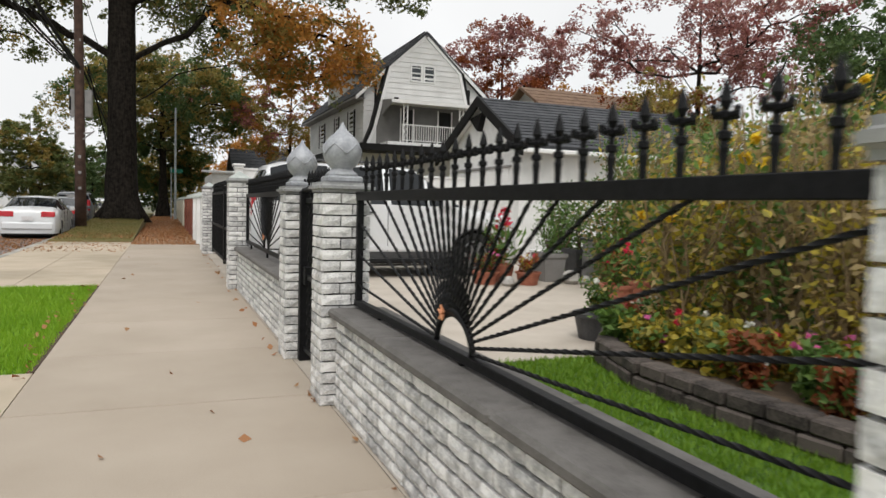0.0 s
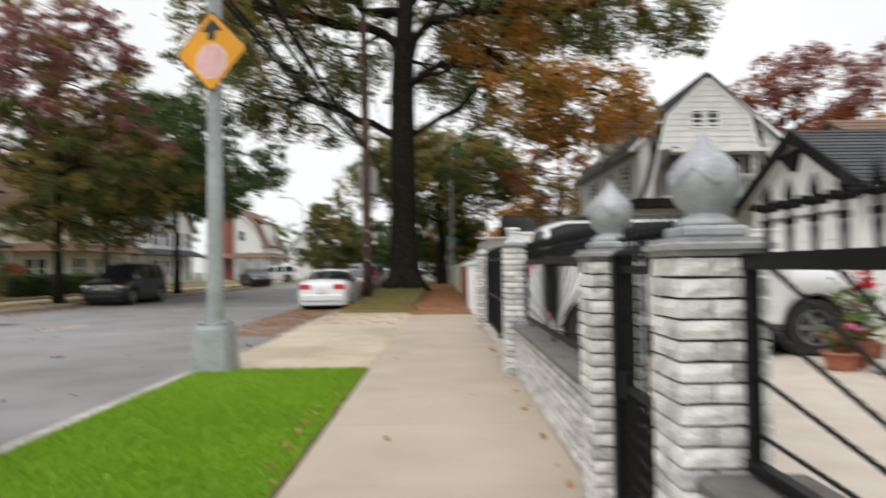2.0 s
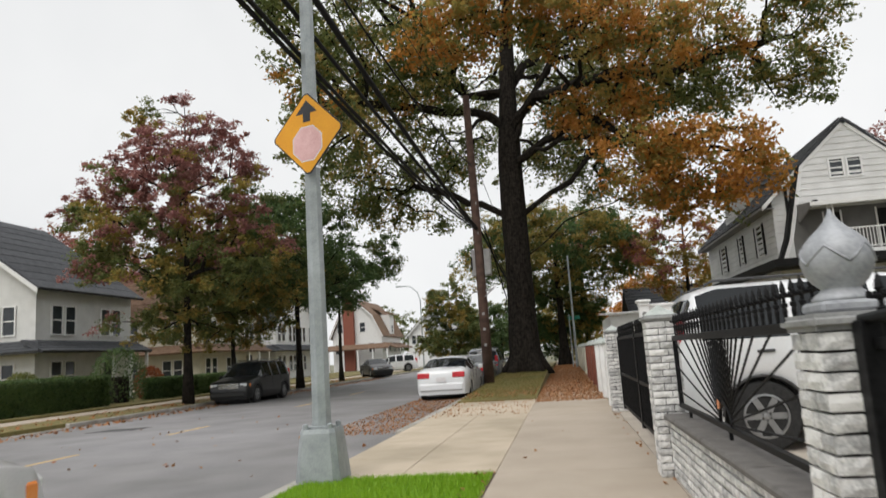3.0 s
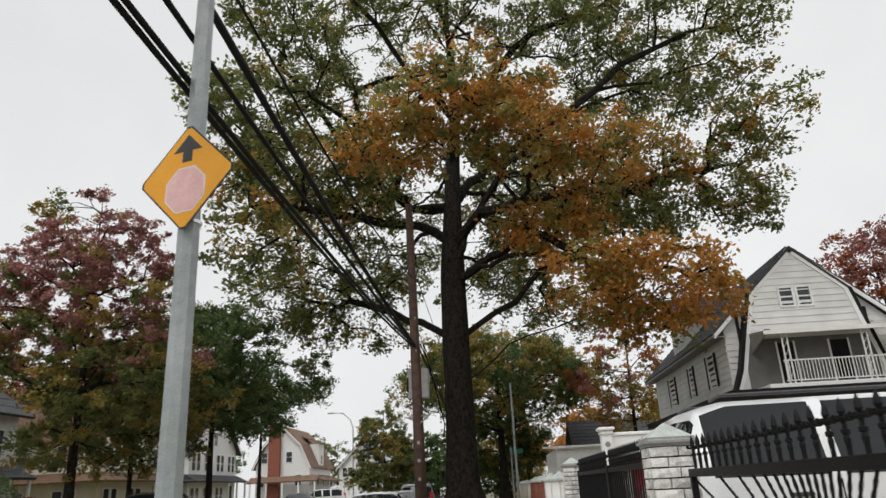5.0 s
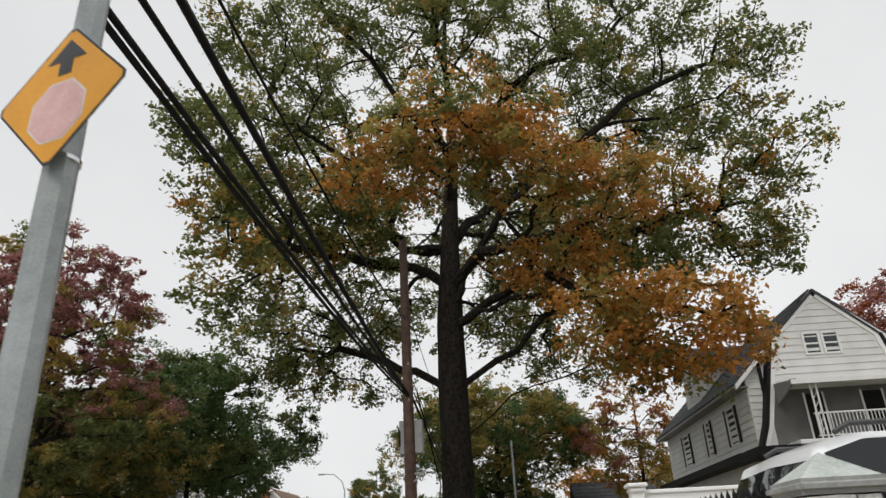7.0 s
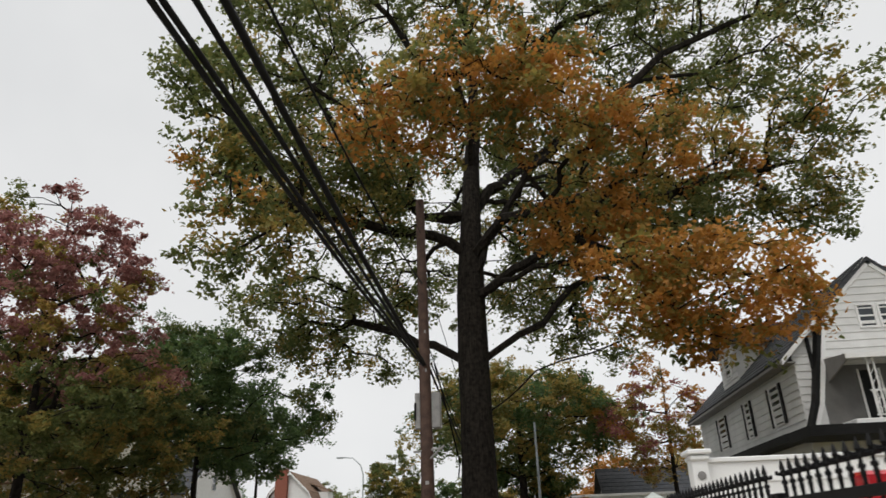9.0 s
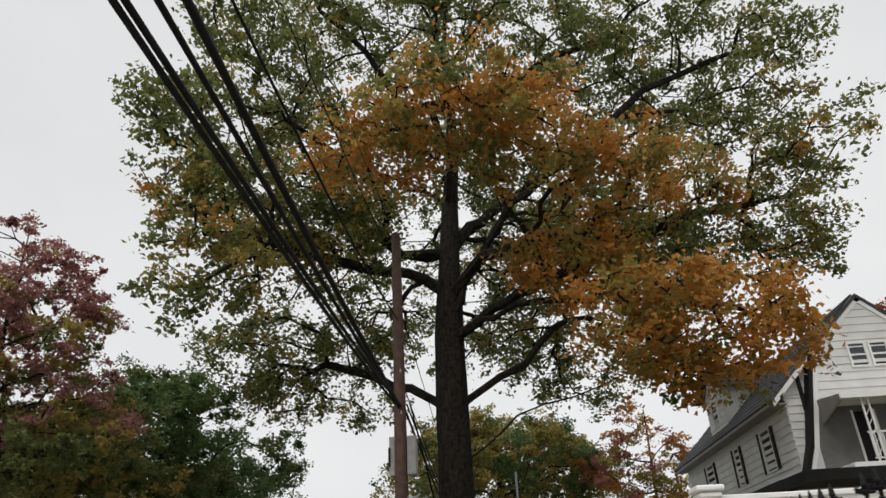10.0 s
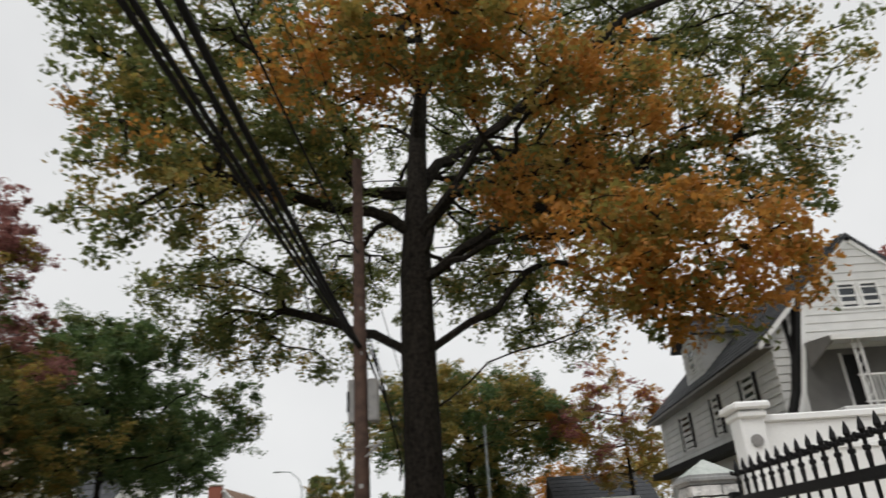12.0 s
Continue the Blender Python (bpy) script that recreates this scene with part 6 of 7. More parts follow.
# chances of green, olive and orange leaves on a bough
SHADES = {"o": (0.14, 0.38, 0.48), "r": (0.04, 0.22, 0.74), "y": (0.55, 0.41, 0.04), "g": (0.88, 0.12, 0.0)}
OAK_TRUNK = [(0, 0, 0.15), (0.02, 0, 1.0), (0, 0, 3), (0, 0, 5.5), (0.0, 0, 7.6), (0.03, 0, 10.4), (0.1, 0, 12.1), (0.2, 0.05, 14.3), (0.3, 0.1, 16.5), (0.55, 0.1, 19), (0.6, 0.3, 22), (0.4, 0.4, 25), (0.6, 0.3, 28.5), (0.9, 0.2, 32)]
OAK_LIMBS = [
    (5, [(0.5, -0.3, 11.8), (1.3, -0.6, 13.5), (2.0, -0.9, 14.4), (2.5, -1.2, 15.1), (2.3, -1.5, 16.0), (1.4, -2.2, 16.6), (0.6, -5.0, 15.9)]),
    (5, [(0.6, -0.4, 11.9), (1.4, -0.7, 13.6), (2.5, -1.2, 15.1), (3.6, -1.7, 15.9), (5.7, -3.0, 17.2), (8.5, -3.2, 19.4), (12.0, -3.0, 21.0)]),
    (7, [(1.1, 0.6, 15.8), (1.9, 1.2, 16.6), (4.4, 2.0, 18.8), (8.0, 1.5, 20.2)]),
    (6, [(1.6, -1.5, 13.3), (2.6, -2.5, 13.0), (4.8, -3.0, 13.2), (8.0, -2.6, 13.2), (11.6, -3.2, 13.8)]),
    (5, [(1.4, -1.0, 10.9), (2.4, -2.2, 11.0), (3.2, -3.5, 10.9), (4.0, -5.2, 10.6), (5.4, -7.4, 8.6)]),
    (5, [(1.4, -1.1, 10.8), (2.6, -2.6, 10.7), (3.8, -4.0, 10.2), (5.6, -6.0, 9.6), (7.6, -8.0, 8.0)]),
    (7, [(-1.9, -0.6, 14.1), (-2.3, -1.0, 14.7), (-2.2, -1.4, 15.4), (-2.7, -2.0, 16.5), (-3.6, -3.0, 17.2), (-5.6, -5.0, 18.0)]),
    (7, [(-1.9, -0.5, 14.1), (-3.1, -1.2, 15.1), (-3.9, -1.0, 16.6), (-5.4, -1.6, 18.1), (-7.4, -4.0, 20.4)]),
    (6, [(-0.8, -0.2, 13.0), (-2.3, -0.8, 13.2), (-3.9, -2.0, 13.2), (-6.0, -4.6, 12.8), (-7.2, -7.2, 12.0)]),
    (4, [(-1.6, 0.4, 8.7), (-3.0, 1.0, 9.4), (-5.3, 2.0, 10.4)]),
    (4, [(1.9, 0.3, 8.9), (3.5, 0.8, 10.2), (4.9, 1.5, 11.5), (6.2, 3.0, 12.0)]),
    (3, [(1.7, 0.3, 6.7), (3.5, 1.0, 7.9), (6.1, 2.4, 8.9)]),
    (8, [(0.6, -1.8, 18.0), (0.0, -4.5, 18.2), (0.6, -7.5, 16.2)]),
    (9, [(-1.5, -1.5, 21.0), (-3.0, -2.4, 23.5), (-5.0, -3.0, 25.6)]),
    (9, [(2.6, -0.6, 21.0), (5.0, -2.0, 22.6), (8.4, -2.4, 23.4)]),
]


def great_oak():
    """The great street oak: furrowed trunk, crooked limbs, and sprays of leaves bough by bough."""
    rng = np.random.default_rng(11)
    centres, shade = [], []
    for mid, size, full, mix in ORANGE_BOUGHS + LEFT_BOUGHS + TOP_BOUGHS + RIGHT_BOUGHS + BACK_BOUGHS:
        want = int(full * OAK_FULL * size[0] * size[2])
        while want:
            d = rng.uniform(-1.18, 1.18, 3)
            r = float(np.linalg.norm(d))
            p = Vector(m + k * e for m, k, e in zip(mid, size, d))
            if r > 1 + 0.3 * noise.noise(p * 0.55) or noise.noise(p * 0.75 + Vector((3, 8, 1))) < -0.12:
                continue
            centres.append(tuple(p))
            shade.append(int(rng.choice(3, p=SHADES[mix])))
            want -= 1
    top = thing("tree", "great street oak turning green to orange, dark furrowed trunk", "tree", at=(-1.85, 36.9, 0.05))
    trunk_part(top, OAK_TRUNK, [1.1, 0.78, 0.66, 0.62, 0.6, 0.6, 0.5, 0.42, 0.36, 0.28, 0.2, 0.14, 0.09, 0.04])
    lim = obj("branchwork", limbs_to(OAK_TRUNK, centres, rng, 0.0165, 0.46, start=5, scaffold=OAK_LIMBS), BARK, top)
    tagged(lim, kind="stuff")
    centres, shade = np.array(centres), np.array(shade)
    for k, (material, text) in enumerate(((L_GREEN, "dark green oak leaves"), (L_OLIVE, "olive oak leaves"), (L_ORANGE, "orange-brown oak leaves"))):
        pos = sprays(centres[shade == k], 0.72, 58, rng, 0.3, 0.34)
        obj("crown", leaf_mesh("crown", pos, np.full(len(pos), 0.2), rng, flat=0.35), material, top, text)


OAK_FULL = 12.5
great_oak()


def ground_tree(label, at, height, rx, ry, z0, n, groups, leaves, leaf, seed, size=0.8, r=0.18, widest=0.4, tip=0.016, gaps=0.3, hollow=0.5):
    rg = np.random.default_rng(seed)
    c = crown_centres(rg, n, crown(0, 0, rx, ry, z0, height, widest, hollow, gaps), ((-rx * 1.2, rx * 1.2), (-ry * 1.2, ry * 1.2), (z0, height)))
    steps = 8
    lean = rg.normal(0, 0.012, 2)
    tr = [(lean[0] * z, lean[1] * z, z) for z in np.linspace(0, height * 0.9, steps)]
    rad = [r * (1.35 if k == 0 else 1 - 0.9 * k / (steps - 1)) for k in range(steps)]
    return tree(label, at, tr, rad, c, size, groups, leaves, leaf, seed, tip, start=2)


ALL = lambda x, y, z: 1.0
ground_tree("street tree with a red pointed top and olive lower leaves", (-15.9, 31.0, 0.03), 14.1, 4.8, 4.6, 2.4, 360, [(L_RED, lambda x, y, z: max((z - 5.8) / 2, 0.03), "dull red leaves"), (L_GREEN, lambda x, y, z: max((10.0 - z) / 4, 0.08), "olive-green leaves"), (L_OLIVE, lambda x, y, z: 0.45, "brownish leaves")], 260, 0.14, 21, 0.62, 0.2, 0.27, gaps=0.32)
ground_tree("dark green street tree with a dense crown", (-15.2, 42.0, 0.03), 12.0, 5.4, 5.2, 4.6, 220, [(L_DEEP, ALL, "dark green leaves"), (L_GREEN, lambda x, y, z: 0.3, "green leaves")], 280, 0.18, 22, 0.85, 0.2, 0.34, gaps=0.2)
ground_tree("brownish green street tree beyond the road", (-16.6, 36.6, 0.03), 8.8, 4.2, 4.0, 2.6, 130, [(L_GREEN, ALL, "olive-green leaves"), (L_OLIVE, lambda x, y, z: 0.5, "brownish leaves")], 230, 0.16, 23, 0.75, 0.14, 0.4)
ground_tree("dark green street tree further off", (-16.0, 52.0, 0.03), 9.5, 3.2, 3.2, 5.4, 60, [(L_DEEP, ALL, "dark green leaves")], 220, 0.2, 24, 0.95, 0.16, 0.4)
ground_tree("pointed green tree at the far corner", (-12.6, 82.0, 0), 10.6, 3.5, 3.5, 0.4, 230, [(L_GREEN, ALL, "green leaves"), (L_OLIVE, lambda x, y, z: 0.3, "olive leaves")], 180, 0.22, 25, 0.7, 0.16, 0.22)
ground_tree("rounded green tree at the far corner", (-7.6, 90.0, 0), 7.6, 4.2, 4.0, 0.5, 90, [(L_DEEP, ALL, "dark leaves"), (L_GREEN, lambda x, y, z: 0.5, "green leaves")], 200, 0.3, 26, 1.0, 0.16, 0.35)
ground_tree("dark green street tree with an olive-brown top", (0.0, 60.0, 0.0), 13.4, 7.8, 6.4, 4.8, 210, [(L_DEEP, ALL, "dark green leaves"), (L_GREEN, lambda x, y, z: 0.5, "green leaves"), (L_OLIVE, lambda x, y, z: 0.9 if z > 8 else 0.3, "olive-brown leaves")], 220, 0.24, 27, 1.15, 0.38, 0.45)
ground_tree("dense dark green tree overgrowing the pavement trunk", (0.2, 63.0, 0.0), 7.6, 3.3, 3.0, 0.3, 110, [(L_DEEP, ALL, "dark green leaves"), (L_OLIVE, lambda x, y, z: 0.3, "olive leaves")], 200, 0.22, 36, 0.9, 0.2, 0.45)
ground_tree("spreading tree with dusky red leaves", (2.2, 67.0, 0.0), 14.6, 5.2, 5.0, 7.0, 80, [(L_RED, lambda x, y, z: 0.2, "dull red leaves"), (L_OLIVE, ALL, "olive leaves")], 200, 0.24, 28, 1.1, 0.3, 0.45)
ground_tree("slender tree with thin pinkish-brown leaves", (9.2, 56.0, 0), 13.2, 3.8, 3.8, 3.4, 90, [(L_PINK, lambda x, y, z: 0.6 if z > 8 else 0.15, "thin pinkish leaves"), (L_OLIVE, lambda x, y, z: 1.0 if z < 8 else 0.3, "brown leaves"), (L_ORANGE, lambda x, y, z: 0.6, "orange leaves")], 140, 0.2, 29, 0.85, 0.2, 0.4, gaps=0.15)
ground_tree("wide maple with dark red leaves behind the garage", (23.6, 26.6, 0), 12.4, 8.0, 5.5, 6.2, 110, [(L_RED, ALL, "dark red leaves"), (L_PINK, lambda x, y, z: 0.4, "pink leaves")], 170, 0.17, 30, 0.85, 0.25, 0.55, gaps=0.12)
ground_tree("red and rust maple behind the house", (26.0, 52.0, 0), 17.0, 5.4, 5.0, 8.0, 80, [(L_RED, ALL, "red leaves"), (L_RUST, lambda x, y, z: 0.9 if z < 13 else 0.2, "rust leaves")], 170, 0.26, 31, 1.2, 0.3, 0.5, gaps=0.12)
ground_tree("rust-orange tree behind the garage", (29.5, 46.0, 0), 11.5, 5.0, 5.0, 6.0, 60, [(L_RUST, ALL, "rust leaves"), (L_ORANGE, ALL, "orange leaves")], 170, 0.26, 32, 1.2, 0.3, 0.5)
ground_tree("dark green tree beyond the garden", (28.5, 19.0, 0), 12.0, 5.2, 5.0, 4.0, 120, [(L_DEEP, ALL, "dark green leaves")], 200, 0.2, 33, 1.0, 0.25, 0.5)
ground_tree("brown-leaved shrub tree behind the garage roof", (21.0, 25.8, 0), 7.2, 2.6, 2.6, 3.2, 60, [(L_OLIVE, ALL, "brown leaves"), (L_RUST, lambda x, y, z: 0.3, "rust leaves")], 200, 0.16, 34, 0.75, 0.15, 0.5)
ground_tree("red tree behind the white house", (-36.0, 52.0, 0), 13.5, 5.5, 5.0, 6.0, 70, [(L_RED, ALL, "red leaves"), (L_RUST, ALL, "rust leaves")], 160, 0.25, 35, 1.2, 0.25, 0.5)
for k, (x, y, ht, w, ms) in enumerate(((12, 110, 11, 7, L_ORANGE), (24, 95, 13, 8, L_OLIVE), (-38, 150, 13, 9, L_GREEN), (2, 150, 12, 8, L_OLIVE), (-10, 200, 12, 12, L_DEEP), (20, 170, 14, 12, L_RUST), (-55, 130, 14, 11, L_DEEP), (-62, 70, 14, 10, L_OLIVE), (45, 60, 14, 10, L_RUST), (48, 30, 13, 9, L_DEEP), (40, 8, 11, 7, L_GREEN))):
    ground_tree("distant tree with autumn leaves", (x, y, 0), ht, w, w, 1.5, 60, [(ms, ALL, "autumn leaves")], 150, 0.5, 50 + k, 1.9, 0.3, 0.45)

# hedges across the street
def leafy_box(name, label, x0, x1, y0, y1, z0, z1, material, n, leaf, seed, category="hedge"):
    rg = np.random.default_rng(seed)
    t = thing(name, label, category, at=((x0 + x1) / 2, (y0 + y1) / 2, z0))
    w, d, hh = (x1 - x0) / 2, (y1 - y0) / 2, z1 - z0
    box_part("core", L_DEEP, t, -w * 0.8, w * 0.8, -d * 0.97, d * 0.97, 0, hh * 0.9)
    p = rg.uniform(-1, 1, (n, 3))
    ax = rg.integers(0, 3, n)
    for a in range(3):
        sel = ax == a
        p[sel, a] = np.sign(p[sel, a]) * rg.uniform(0.86, 1.04, sel.sum())
    p = p * [w, d, hh / 2] + [0, 0, hh / 2]
    p = p[p[:, 2] > 0.02]
    obj("foliage", leaf_mesh("foliage", p, np.full(len(p), leaf), rg, flat=0.2), material, t)


leafy_box("hedge", "clipped dark green hedge before the white house", -21.6, -20.2, 20.0, 31.8, 0.12, 1.45, L_DEEP, 22000, 0.13, 71)
leafy_box("hedge", "clipped dark green hedge by the pavement", -21.6, -20.4, 36.5, 48, 0.12, 1.2, L_DEEP, 15000, 0.13, 72)
rg = np.random.default_rng(73)
for x, y, r, ms in ((-21.5, 34.4, 1.25, L_DEEP), (-23.5, 30.5, 0.8, L_GREEN), (-23.0, 27.0, 0.8, L_GREEN), (-24.0, 33.4, 0.7, L_GREEN), (-22.5, 38.5, 0.8, L_RUST)):
    b = thing("bush", "rounded clipped bush in a front garden", "bush", "front garden bushes", at=(x, y, 0.12))
    d = rg.normal(size=(2600, 3))
    d /= np.linalg.norm(d, axis=1)[:, None]
    d = d * rg.uniform(0.8, 1.03, (2600, 1)) * r * [1, 1, 1.15] + [0, 0, r]
    obj("foliage", leaf_mesh("foliage", d[d[:, 2] > 0.02], np.full((d[:, 2] > 0.02).sum(), 0.12), rg, flat=0.2), ms, b)
    part("stem", tube(bmesh.new(), [(0, 0, 0), (0, 0, r)], r * 0.35, 8), BARK, b)

# ---- the yard: raised bed, shrubs, pots ----
EDGE = [(4.6, 6.2), (3.95, 5.7), (3.42, 5.05), (3.2, 4.3), (3.2, 3.5), (3.28, 2.7), (3.4, 1.8), (3.55, 0.6), (3.65, -1.2)]
bed = thing("raised_bed", "raised flower bed edged with dark stone blocks", "flower bed")
part("soil", prism(bmesh.new(), [(x + 0.1, y) for x, y in EDGE] + [(9, -1.2), (9, 6.4)], -0.05, 0.15, "z"), SOIL, bed, "dark earth")
for c in range(2):
    for (ax, ay), (bx_, by_) in zip(EDGE, EDGE[1:]):
        seg = math.hypot(bx_ - ax, by_ - ay)
        k = max(int(round(seg / 0.3)), 1)
        for i in range(k):
            f = (i + 0.5 + 0.25 * (c % 2)) / k
            x, y = ax + (bx_ - ax) * f, ay + (by_ - ay) * f
            m = pose(x + 0.01 * c, y, c * 0.1, 0, 0, math.degrees(math.atan2(by_ - ay, bx_ - ax)) + random.uniform(-2, 2))
            part("edging_stone", bx(bmesh.new(), -seg / k / 2 + 0.006, seg / k / 2 - 0.006, -0.09, 0.09, 0, 0.095 + random.uniform(-0.006, 0.006), bevel=0.014, m=m), BED_STONE, bed)


def shrub(label, at, height, spread, groups, seed, stems=9, leaf=0.07, n=700, flowers=None, nf=0, low=0.25, stem_mat=None, fsize=0.06):
    """A many-stemmed plant: arching stems, leaves along them, flowers at the ends."""
    rg = np.random.default_rng(seed)
    t = thing("shrub", label, "shrub", at=at)
    bm = bmesh.new()
    pts_all = []
    for k in range(stems):
        a, o = rg.uniform(0, 2 * math.pi), rg.uniform(0.15, 1.0) * spread
        top = height * rg.uniform(0.65, 1.05)
        p = [(0.25 * o * math.cos(a) * (1 - f) * 0.6 + o * math.cos(a) * f ** 1.4, 0.25 * o * math.sin(a) * (1 - f) * 0.6 + o * math.sin(a) * f ** 1.4, top * f) for f in np.linspace(0, 1, 7)]
        p = [tuple(np.array(q) + rg.normal(0, 0.02 * height, 3) * (0.15 if i == 0 else 1) * [1, 1, 0.3]) for i, q in enumerate(p)]
        p[0] = (p[0][0], p[0][1], 0.0)
        tube(bm, p, [0.011 * (1 - 0.75 * i / 6) * (height ** 0.5) for i in range(7)], 5)
        pts_all += [np.array(p[i]) * (1 - f) + np.array(p[i + 1]) * f for i in range(6) for f in (0, 0.33, 0.66) if (i + f) / 6 > low]
    tagged(part("stemwork", bm, stem_mat or POLE_WOOD, t), kind="stuff")
    pts_all = np.array(pts_all)
    for material, share in groups:
        c = pts_all[rg.integers(0, len(pts_all), int(n * share))]
        c = c + rg.normal(0, 0.11 * min(height, 1.2), c.shape) * [1, 1, 0.8]
        c[:, 2] = np.maximum(c[:, 2], 0.02)
        obj("leaves", leaf_mesh("leaves", c, np.full(len(c), leaf), rg, flat=0.3, slim=0.5), material, t)
    if flowers is not None:
        for k in range(nf):
            c = pts_all[rg.integers(0, len(pts_all))] + rg.normal(0, 0.09 * min(height, 1.5), 3) + [0, 0, 0.06 + 0.05 * height]
            q = c + rg.normal(0, 0.012, (9, 3))
            obj("flower", leaf_mesh("flower", q, np.full(9, fsize), rg, flat=0.4, slim=0.8), flowers, t)
    return t


TALL = ((4.0, 4.9, 1.9), (4.5, 4.2, 2.1), (4.1, 3.4, 1.8), (5.0, 5.2, 2.2), (5.2, 3.6, 2.2), (4.5, 2.6, 1.9), (5.6, 4.6, 2.3), (5.9, 5.9, 2.2), (6.4, 4.4, 2.3), (5.2, 2.2, 2.0), (6.0, 3.0, 2.3), (4.9, 1.4, 2.0), (6.9, 5.6, 2.4), (7.4, 4.4, 2.5), (6.8, 2.4, 2.4), (5.8, 1.0, 2.2), (4.3, 1.7, 1.7))
for k, (x, y, ht) in enumerate(TALL):
    mixes = ([(L_YELLOW, 0.5), (L_TAN, 0.35), (L_FRESH, 0.2)], [(L_FRESH, 0.5), (L_TAN, 0.4)], [(L_TAN, 0.5), (L_YELLOW, 0.45)])[k % 3]
    shrub("tall withering garden shrub with yellowing leaves", (x, y, 0.145), ht, 0.62, mixes, 100 + k, stems=30, leaf=0.085, n=1500, flowers=F_YELLOW if k % 3 != 2 else None, nf=6, low=0.12, fsize=0.1, stem_mat=STEM)
shrub("green rose bush with red flowers", (4.9, 3.0, 0.145), 2.5, 0.5, [(L_FRESH, 1.0)], 140, stems=9, n=800, flowers=F_RED, nf=5, fsize=0.08)
LOWER = ((3.65, 5.2), (3.5, 4.5), (3.55, 3.9), (3.5, 2.95), (3.6, 2.4), (3.9, 3.7), (4.2, 4.9), (4.3, 3.3), (4.1, 2.8), (3.95, 4.0), (4.2, 1.5), (3.9, 2.6), (4.4, 5.7), (3.6, 4.8), (3.5, 4.2), (3.55, 3.6), (3.6, 3.2), (3.6, 2.7), (3.65, 2.2), (3.75, 1.7), (3.85, 1.1), (3.9, 4.4), (3.85, 3.2), (4.0, 5.4), (4.1, 2.2))
for k, (x, y) in enumerate(LOWER):
    shrub("low bedding plant with small bright flowers", (x, y, 0.145), random.uniform(0.26, 0.4), 0.2, [((L_FRESH, L_YELLOW, L_YELLOW, L_RUST)[k % 4], 1.0), (L_FRESH, 0.3)], 160 + k, stems=9, leaf=0.08, n=520, flowers=(F_WHITE, F_PINK, F_RED)[k % 3], nf=3, low=0.1, fsize=0.05)


def pot(label, at, r, hgt, material, plant, seed, height, spread, flowers=None, nf=0, leaf=0.07, n=350, square=False):
    t = thing("plant_pot", label, "plant pot", at=at)
    prof = [(r * 0.72, 0), (r * 0.9, hgt * 0.85), (r, hgt * 0.86), (r, hgt), (r * 0.88, hgt), (r * 0.86, hgt * 0.9), (0.01, hgt * 0.9)]
    part("pot", lathe(bmesh.new(), prof, 4 if square else 20, m=pose(0, 0, 0, 0, 0, 45)), material, t)
    shrub(label.replace("pot", "potted plant") if False else "leafy plant growing in a pot", (at[0], at[1], at[2] + hgt * 0.9), height, spread, plant, seed, stems=8, leaf=leaf, n=n, flowers=flowers, nf=nf, low=0.1)


pot("wide dark pot on the yard floor", (4.0, 6.0, 0), 0.26, 0.26, PLASTIC, [(L_FRESH, 1.0), (L_YELLOW, 0.2)], 201, 0.32, 0.3, F_WHITE, 3)
pot("grey square planter by the garage", (6.4, 11.0, 0), 0.34, 0.5, GREY_WALL, [(L_FRESH, 1.0)], 202, 0.8, 0.35, square=True)
pot("dark square planter by the garage", (7.3, 11.4, 0), 0.36, 0.55, PLASTIC, [(L_FRESH, 0.8), (L_DEEP, 0.4)], 203, 1.0, 0.4, square=True)
pot("terracotta pot with a red-flowered plant", (5.45, 11.1, 0), 0.2, 0.32, TERRACOTTA, [(L_FRESH, 0.5), (L_RUST, 0.4)], 204, 0.85, 0.25, F_RED, 7)
pot("terracotta pot with mixed flowers", (5.0, 10.7, 0), 0.24, 0.22, TERRACOTTA, [(L_FRESH, 0.6), (L_RUST, 0.4), (L_PINK, 0.3)], 205, 0.35, 0.3, F_PINK, 6)
pot("terracotta pot with rust leaves", (5.7, 10.5, 0), 0.22, 0.22, TERRACOTTA, [(L_RUST, 0.7), (L_YELLOW, 0.4)], 206, 0.35, 0.3, F_RED, 4)
pot("dark pot with a spiky green plant", (8.0, 10.6, 0), 0.3, 0.4, PLASTIC, [(L_FRESH, 1.0)], 207, 1.3, 0.5, F_YELLOW, 3, leaf=0.1)
pot("dark pot with a tall green plant", (7.2, 9.3, 0), 0.3, 0.35, PLASTIC, [(L_FRESH, 0.8), (L_YELLOW, 0.4)], 208, 1.7, 0.5, F_YELLOW, 3, leaf=0.09, n=600)
pot("terracotta pot with pink flowers", (5.6, 7.9, 0), 0.24, 0.3, TERRACOTTA, [(L_FRESH, 0.8), (L_RUST, 0.3)], 209, 0.5, 0.35, F_RED, 8, n=450)
pot("terracotta pot with green leaves", (6.3, 8.4, 0), 0.24, 0.3, TERRACOTTA, [(L_FRESH, 1.0)], 210, 0.7, 0.4, F_RED, 4, n=500)
pot("dark pot with tall leafy stems", (7.6, 7.4, 0), 0.3, 0.35, PLASTIC, [(L_FRESH, 0.8), (L_YELLOW, 0.5)], 211, 2.2, 0.6, F_YELLOW, 4, leaf=0.1, n=900)
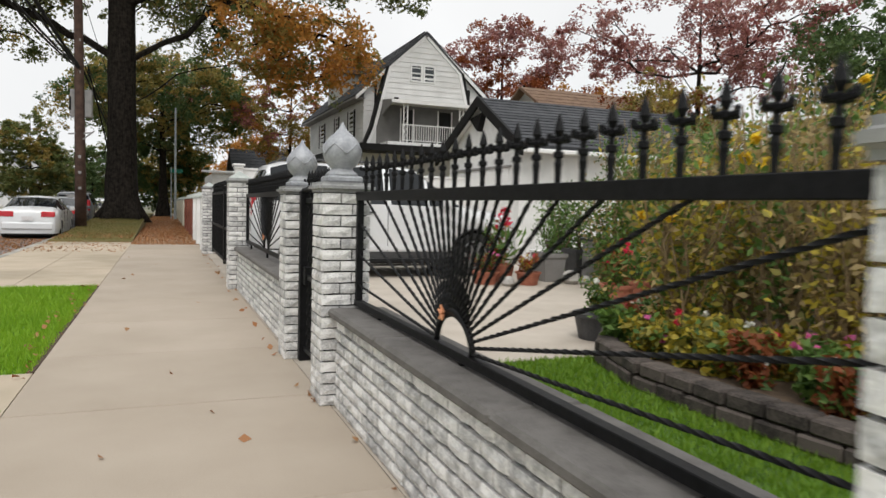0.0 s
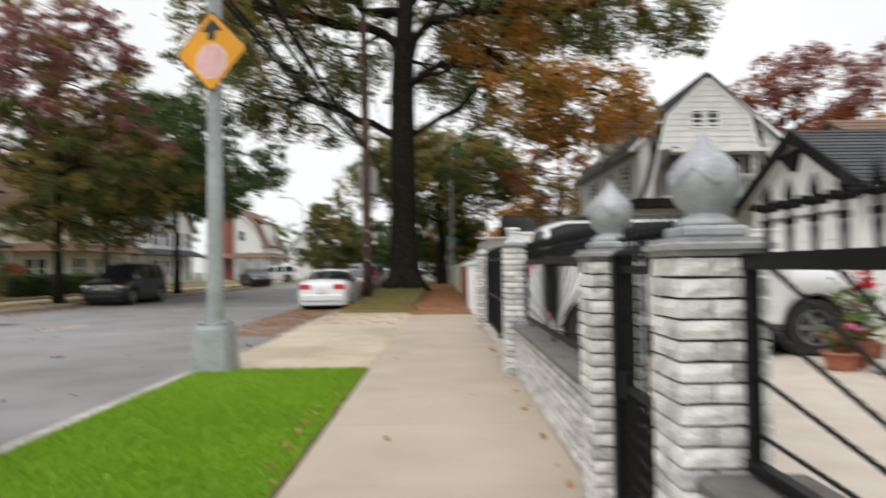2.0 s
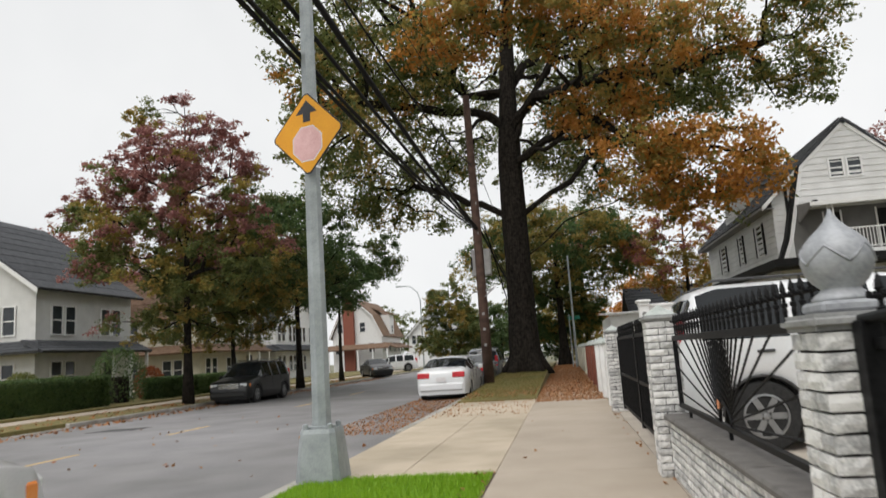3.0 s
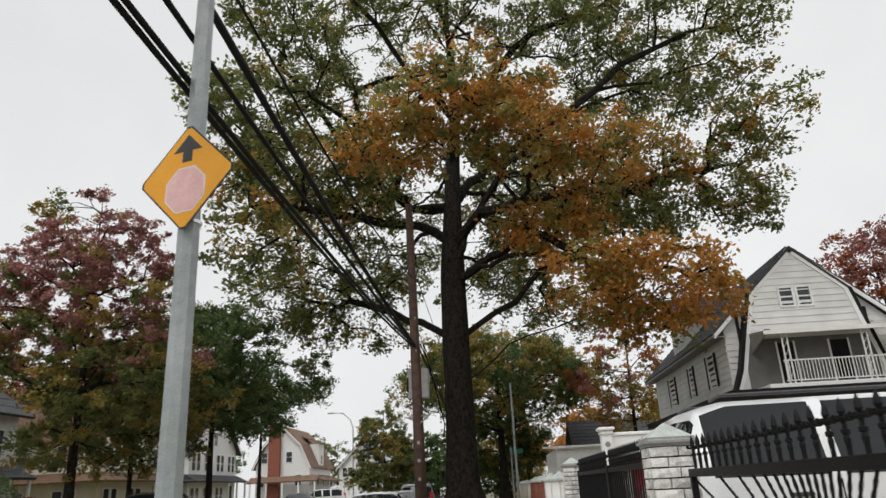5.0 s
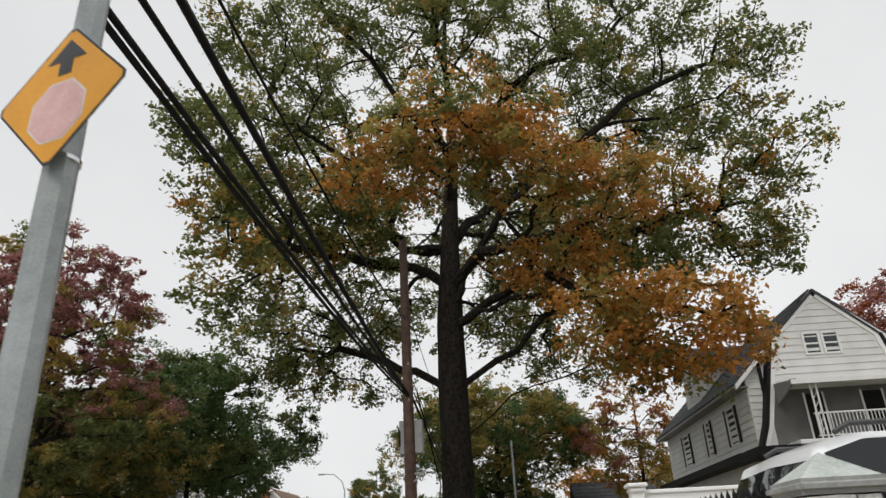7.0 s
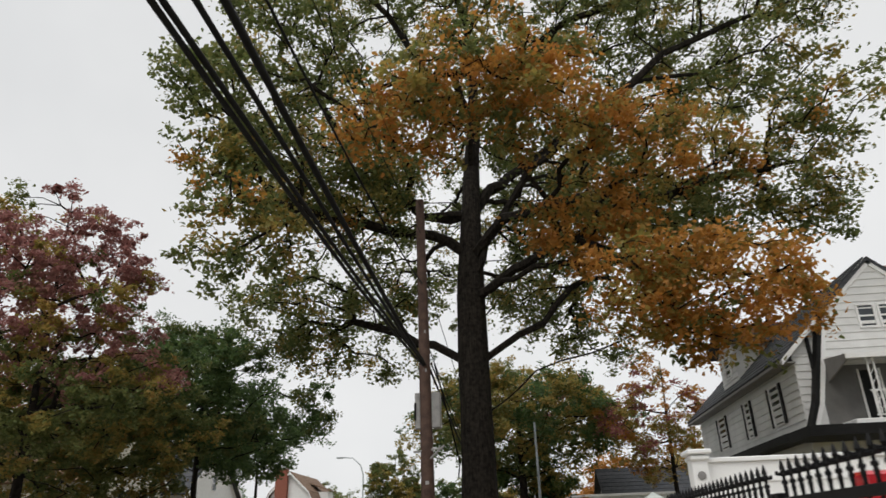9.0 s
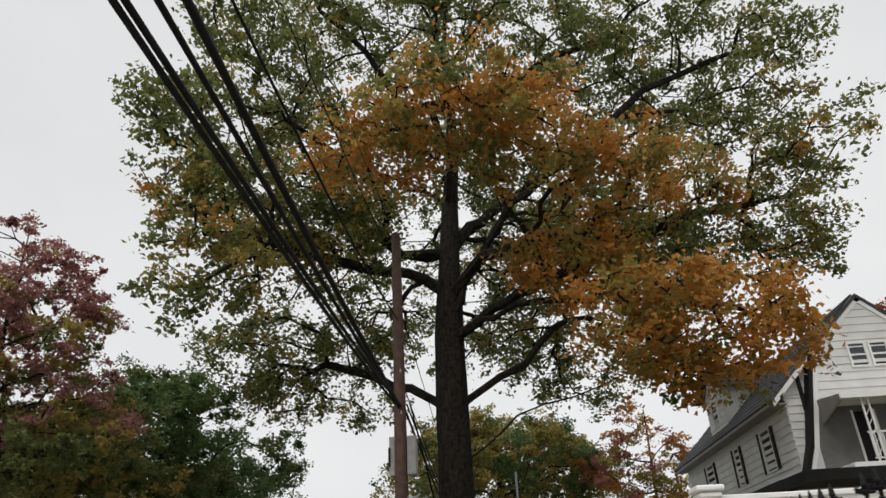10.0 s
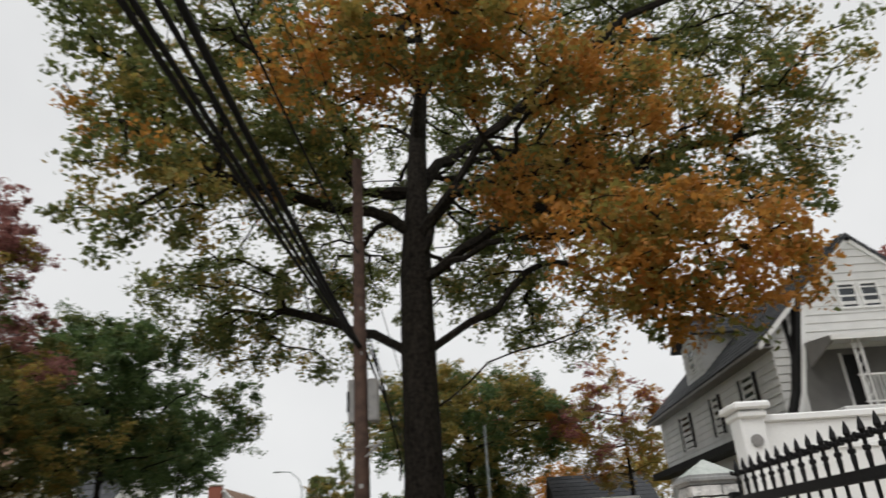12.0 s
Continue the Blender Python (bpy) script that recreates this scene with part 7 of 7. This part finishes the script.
for k, (x, y, r) in enumerate(((6.55, 10.5, 0.17), (6.75, 10.35, 0.11), (5.25, 10.35, 0.12))):
    rk = thing("rock", "pale rock on the yard floor", "rock", "garden rocks", at=(x, y, 0))
    bm = lathe(bmesh.new(), [(r * 0.6, 0), (r, r * 0.4), (r * 0.85, r * 1.0), (r * 0.4, r * 1.35)], 9, wobble=lambda a, z: 1 + 0.15 * math.sin(3 * a + z * 9))
    part("stone", bm, ROCK, rk)
for k, (x, y, r) in enumerate(((7.0, 10.35, 0.12), (7.25, 10.2, 0.1), (6.95, 10.1, 0.08))):
    gd = thing("pumpkin", "small orange pumpkin on the yard floor", "pumpkin", "pumpkins", at=(x, y, 0))
    part("fruit", lathe(bmesh.new(), [(r * 0.4, 0), (r * 0.95, r * 0.4), (r, r * 0.7), (r * 0.8, r * 1.15), (r * 0.2, r * 1.3)], 18, wobble=lambda a, z: 1 + 0.06 * math.cos(6 * a)), GOURD, gd, smooth=True)
    part("stalk", tube(bmesh.new(), [(0, 0, r * 1.25), (r * 0.1, 0, r * 1.6)], [r * 0.14, r * 0.08], 6), SOIL, gd)
bn = thing("storage_bin", "dark grey plastic storage bin", "bin", at=(7.6, 10.9, 0))
part("body", bx(bmesh.new(), -0.4, 0.4, -0.3, 0.3, 0, 0.72, bevel=0.03), GREY_WALL, bn)
part("lid", bx(bmesh.new(), -0.43, 0.43, -0.33, 0.33, 0.721, 0.78, bevel=0.02), PLASTIC, bn)
ch = thing("garden_chair", "white metal lattice garden chair", "chair", at=(7.0, 12.2, 0))
for x, y in ((-0.22, -0.22), (0.22, -0.22), (-0.22, 0.22), (0.22, 0.22)):
    part("leg", tube(bmesh.new(), [(x, y, 0), (x * 0.9, y * 0.9, 0.45)], 0.014, 6), WHITE, ch)
part("seat", bx(bmesh.new(), -0.24, 0.24, -0.24, 0.24, 0.45, 0.475, bevel=0.01), WHITE, ch)
for k in range(7):
    for lean in (0.1, -0.1):
        off = 0.0 if lean > 0 else 0.006
        part("back_bar", tube(bmesh.new(), [(-0.24 + k * 0.08, 0.24 + off, 0.47), (-0.24 + k * 0.08 + lean, 0.27 + off, 1.0)], 0.009, 5), WHITE, ch)
BY_GARAGE = ((7.2, 9.0, 2.6), (7.6, 10.2, 2.8), (7.0, 7.8, 2.5), (6.6, 6.9, 2.3), (8.0, 8.4, 2.8), (8.4, 9.8, 2.9), (8.6, 11.4, 2.7), (7.8, 6.8, 2.7), (9.2, 8.6, 3.0), (9.4, 10.8, 3.0), (7.6, 12.6, 1.7), (8.8, 7.0, 3.0), (10.4, 9.6, 3.1), (6.9, 9.9, 1.9))
for k, (x, y, ht) in enumerate(BY_GARAGE):
    shrub("tall green garden shrub with yellow flowers beside the garage", (x, y, 0.0), ht, 0.75, ([(L_FRESH, 1.0), (L_DEEP, 0.3)], [(L_FRESH, 0.8), (L_TAN, 0.25), (L_YELLOW, 0.1)])[k % 2], 240 + k, stems=18, leaf=0.085, n=2100, stem_mat=STEM, flowers=F_YELLOW if k % 2 else None, nf=3, low=0.08, fsize=0.12)

red = thing("bromeliad", "tall potted plant with a bright red flower head", "plant", at=(5.42, 10.85, 0.0))
part("pot", lathe(bmesh.new(), [(0.12, 0), (0.17, 0.26), (0.18, 0.3), (0.15, 0.3), (0.01, 0.27)], 18), TERRACOTTA, red)
part("stem", tube(bmesh.new(), [(0, 0, 0.25), (0.02, 0, 0.7), (0.0, 0, 1.1)], [0.015, 0.012, 0.01], 6), STEM, red)
rg = np.random.default_rng(901)
p = np.column_stack([rg.normal(0, 0.035, 40), rg.normal(0, 0.035, 40), rg.uniform(1.0, 1.28, 40)])
obj("flower_head", leaf_mesh("flower_head", p, np.full(40, 0.13), rg, flat=0.0, slim=0.45), F_RED, red, "bright red flower head")
p = np.column_stack([rg.normal(0, 0.16, 60), rg.normal(0, 0.16, 60), rg.uniform(0.35, 1.0, 60)])
obj("leaves", leaf_mesh("leaves", p, np.full(60, 0.28), rg, flat=0.1, slim=0.2), L_FRESH, red)
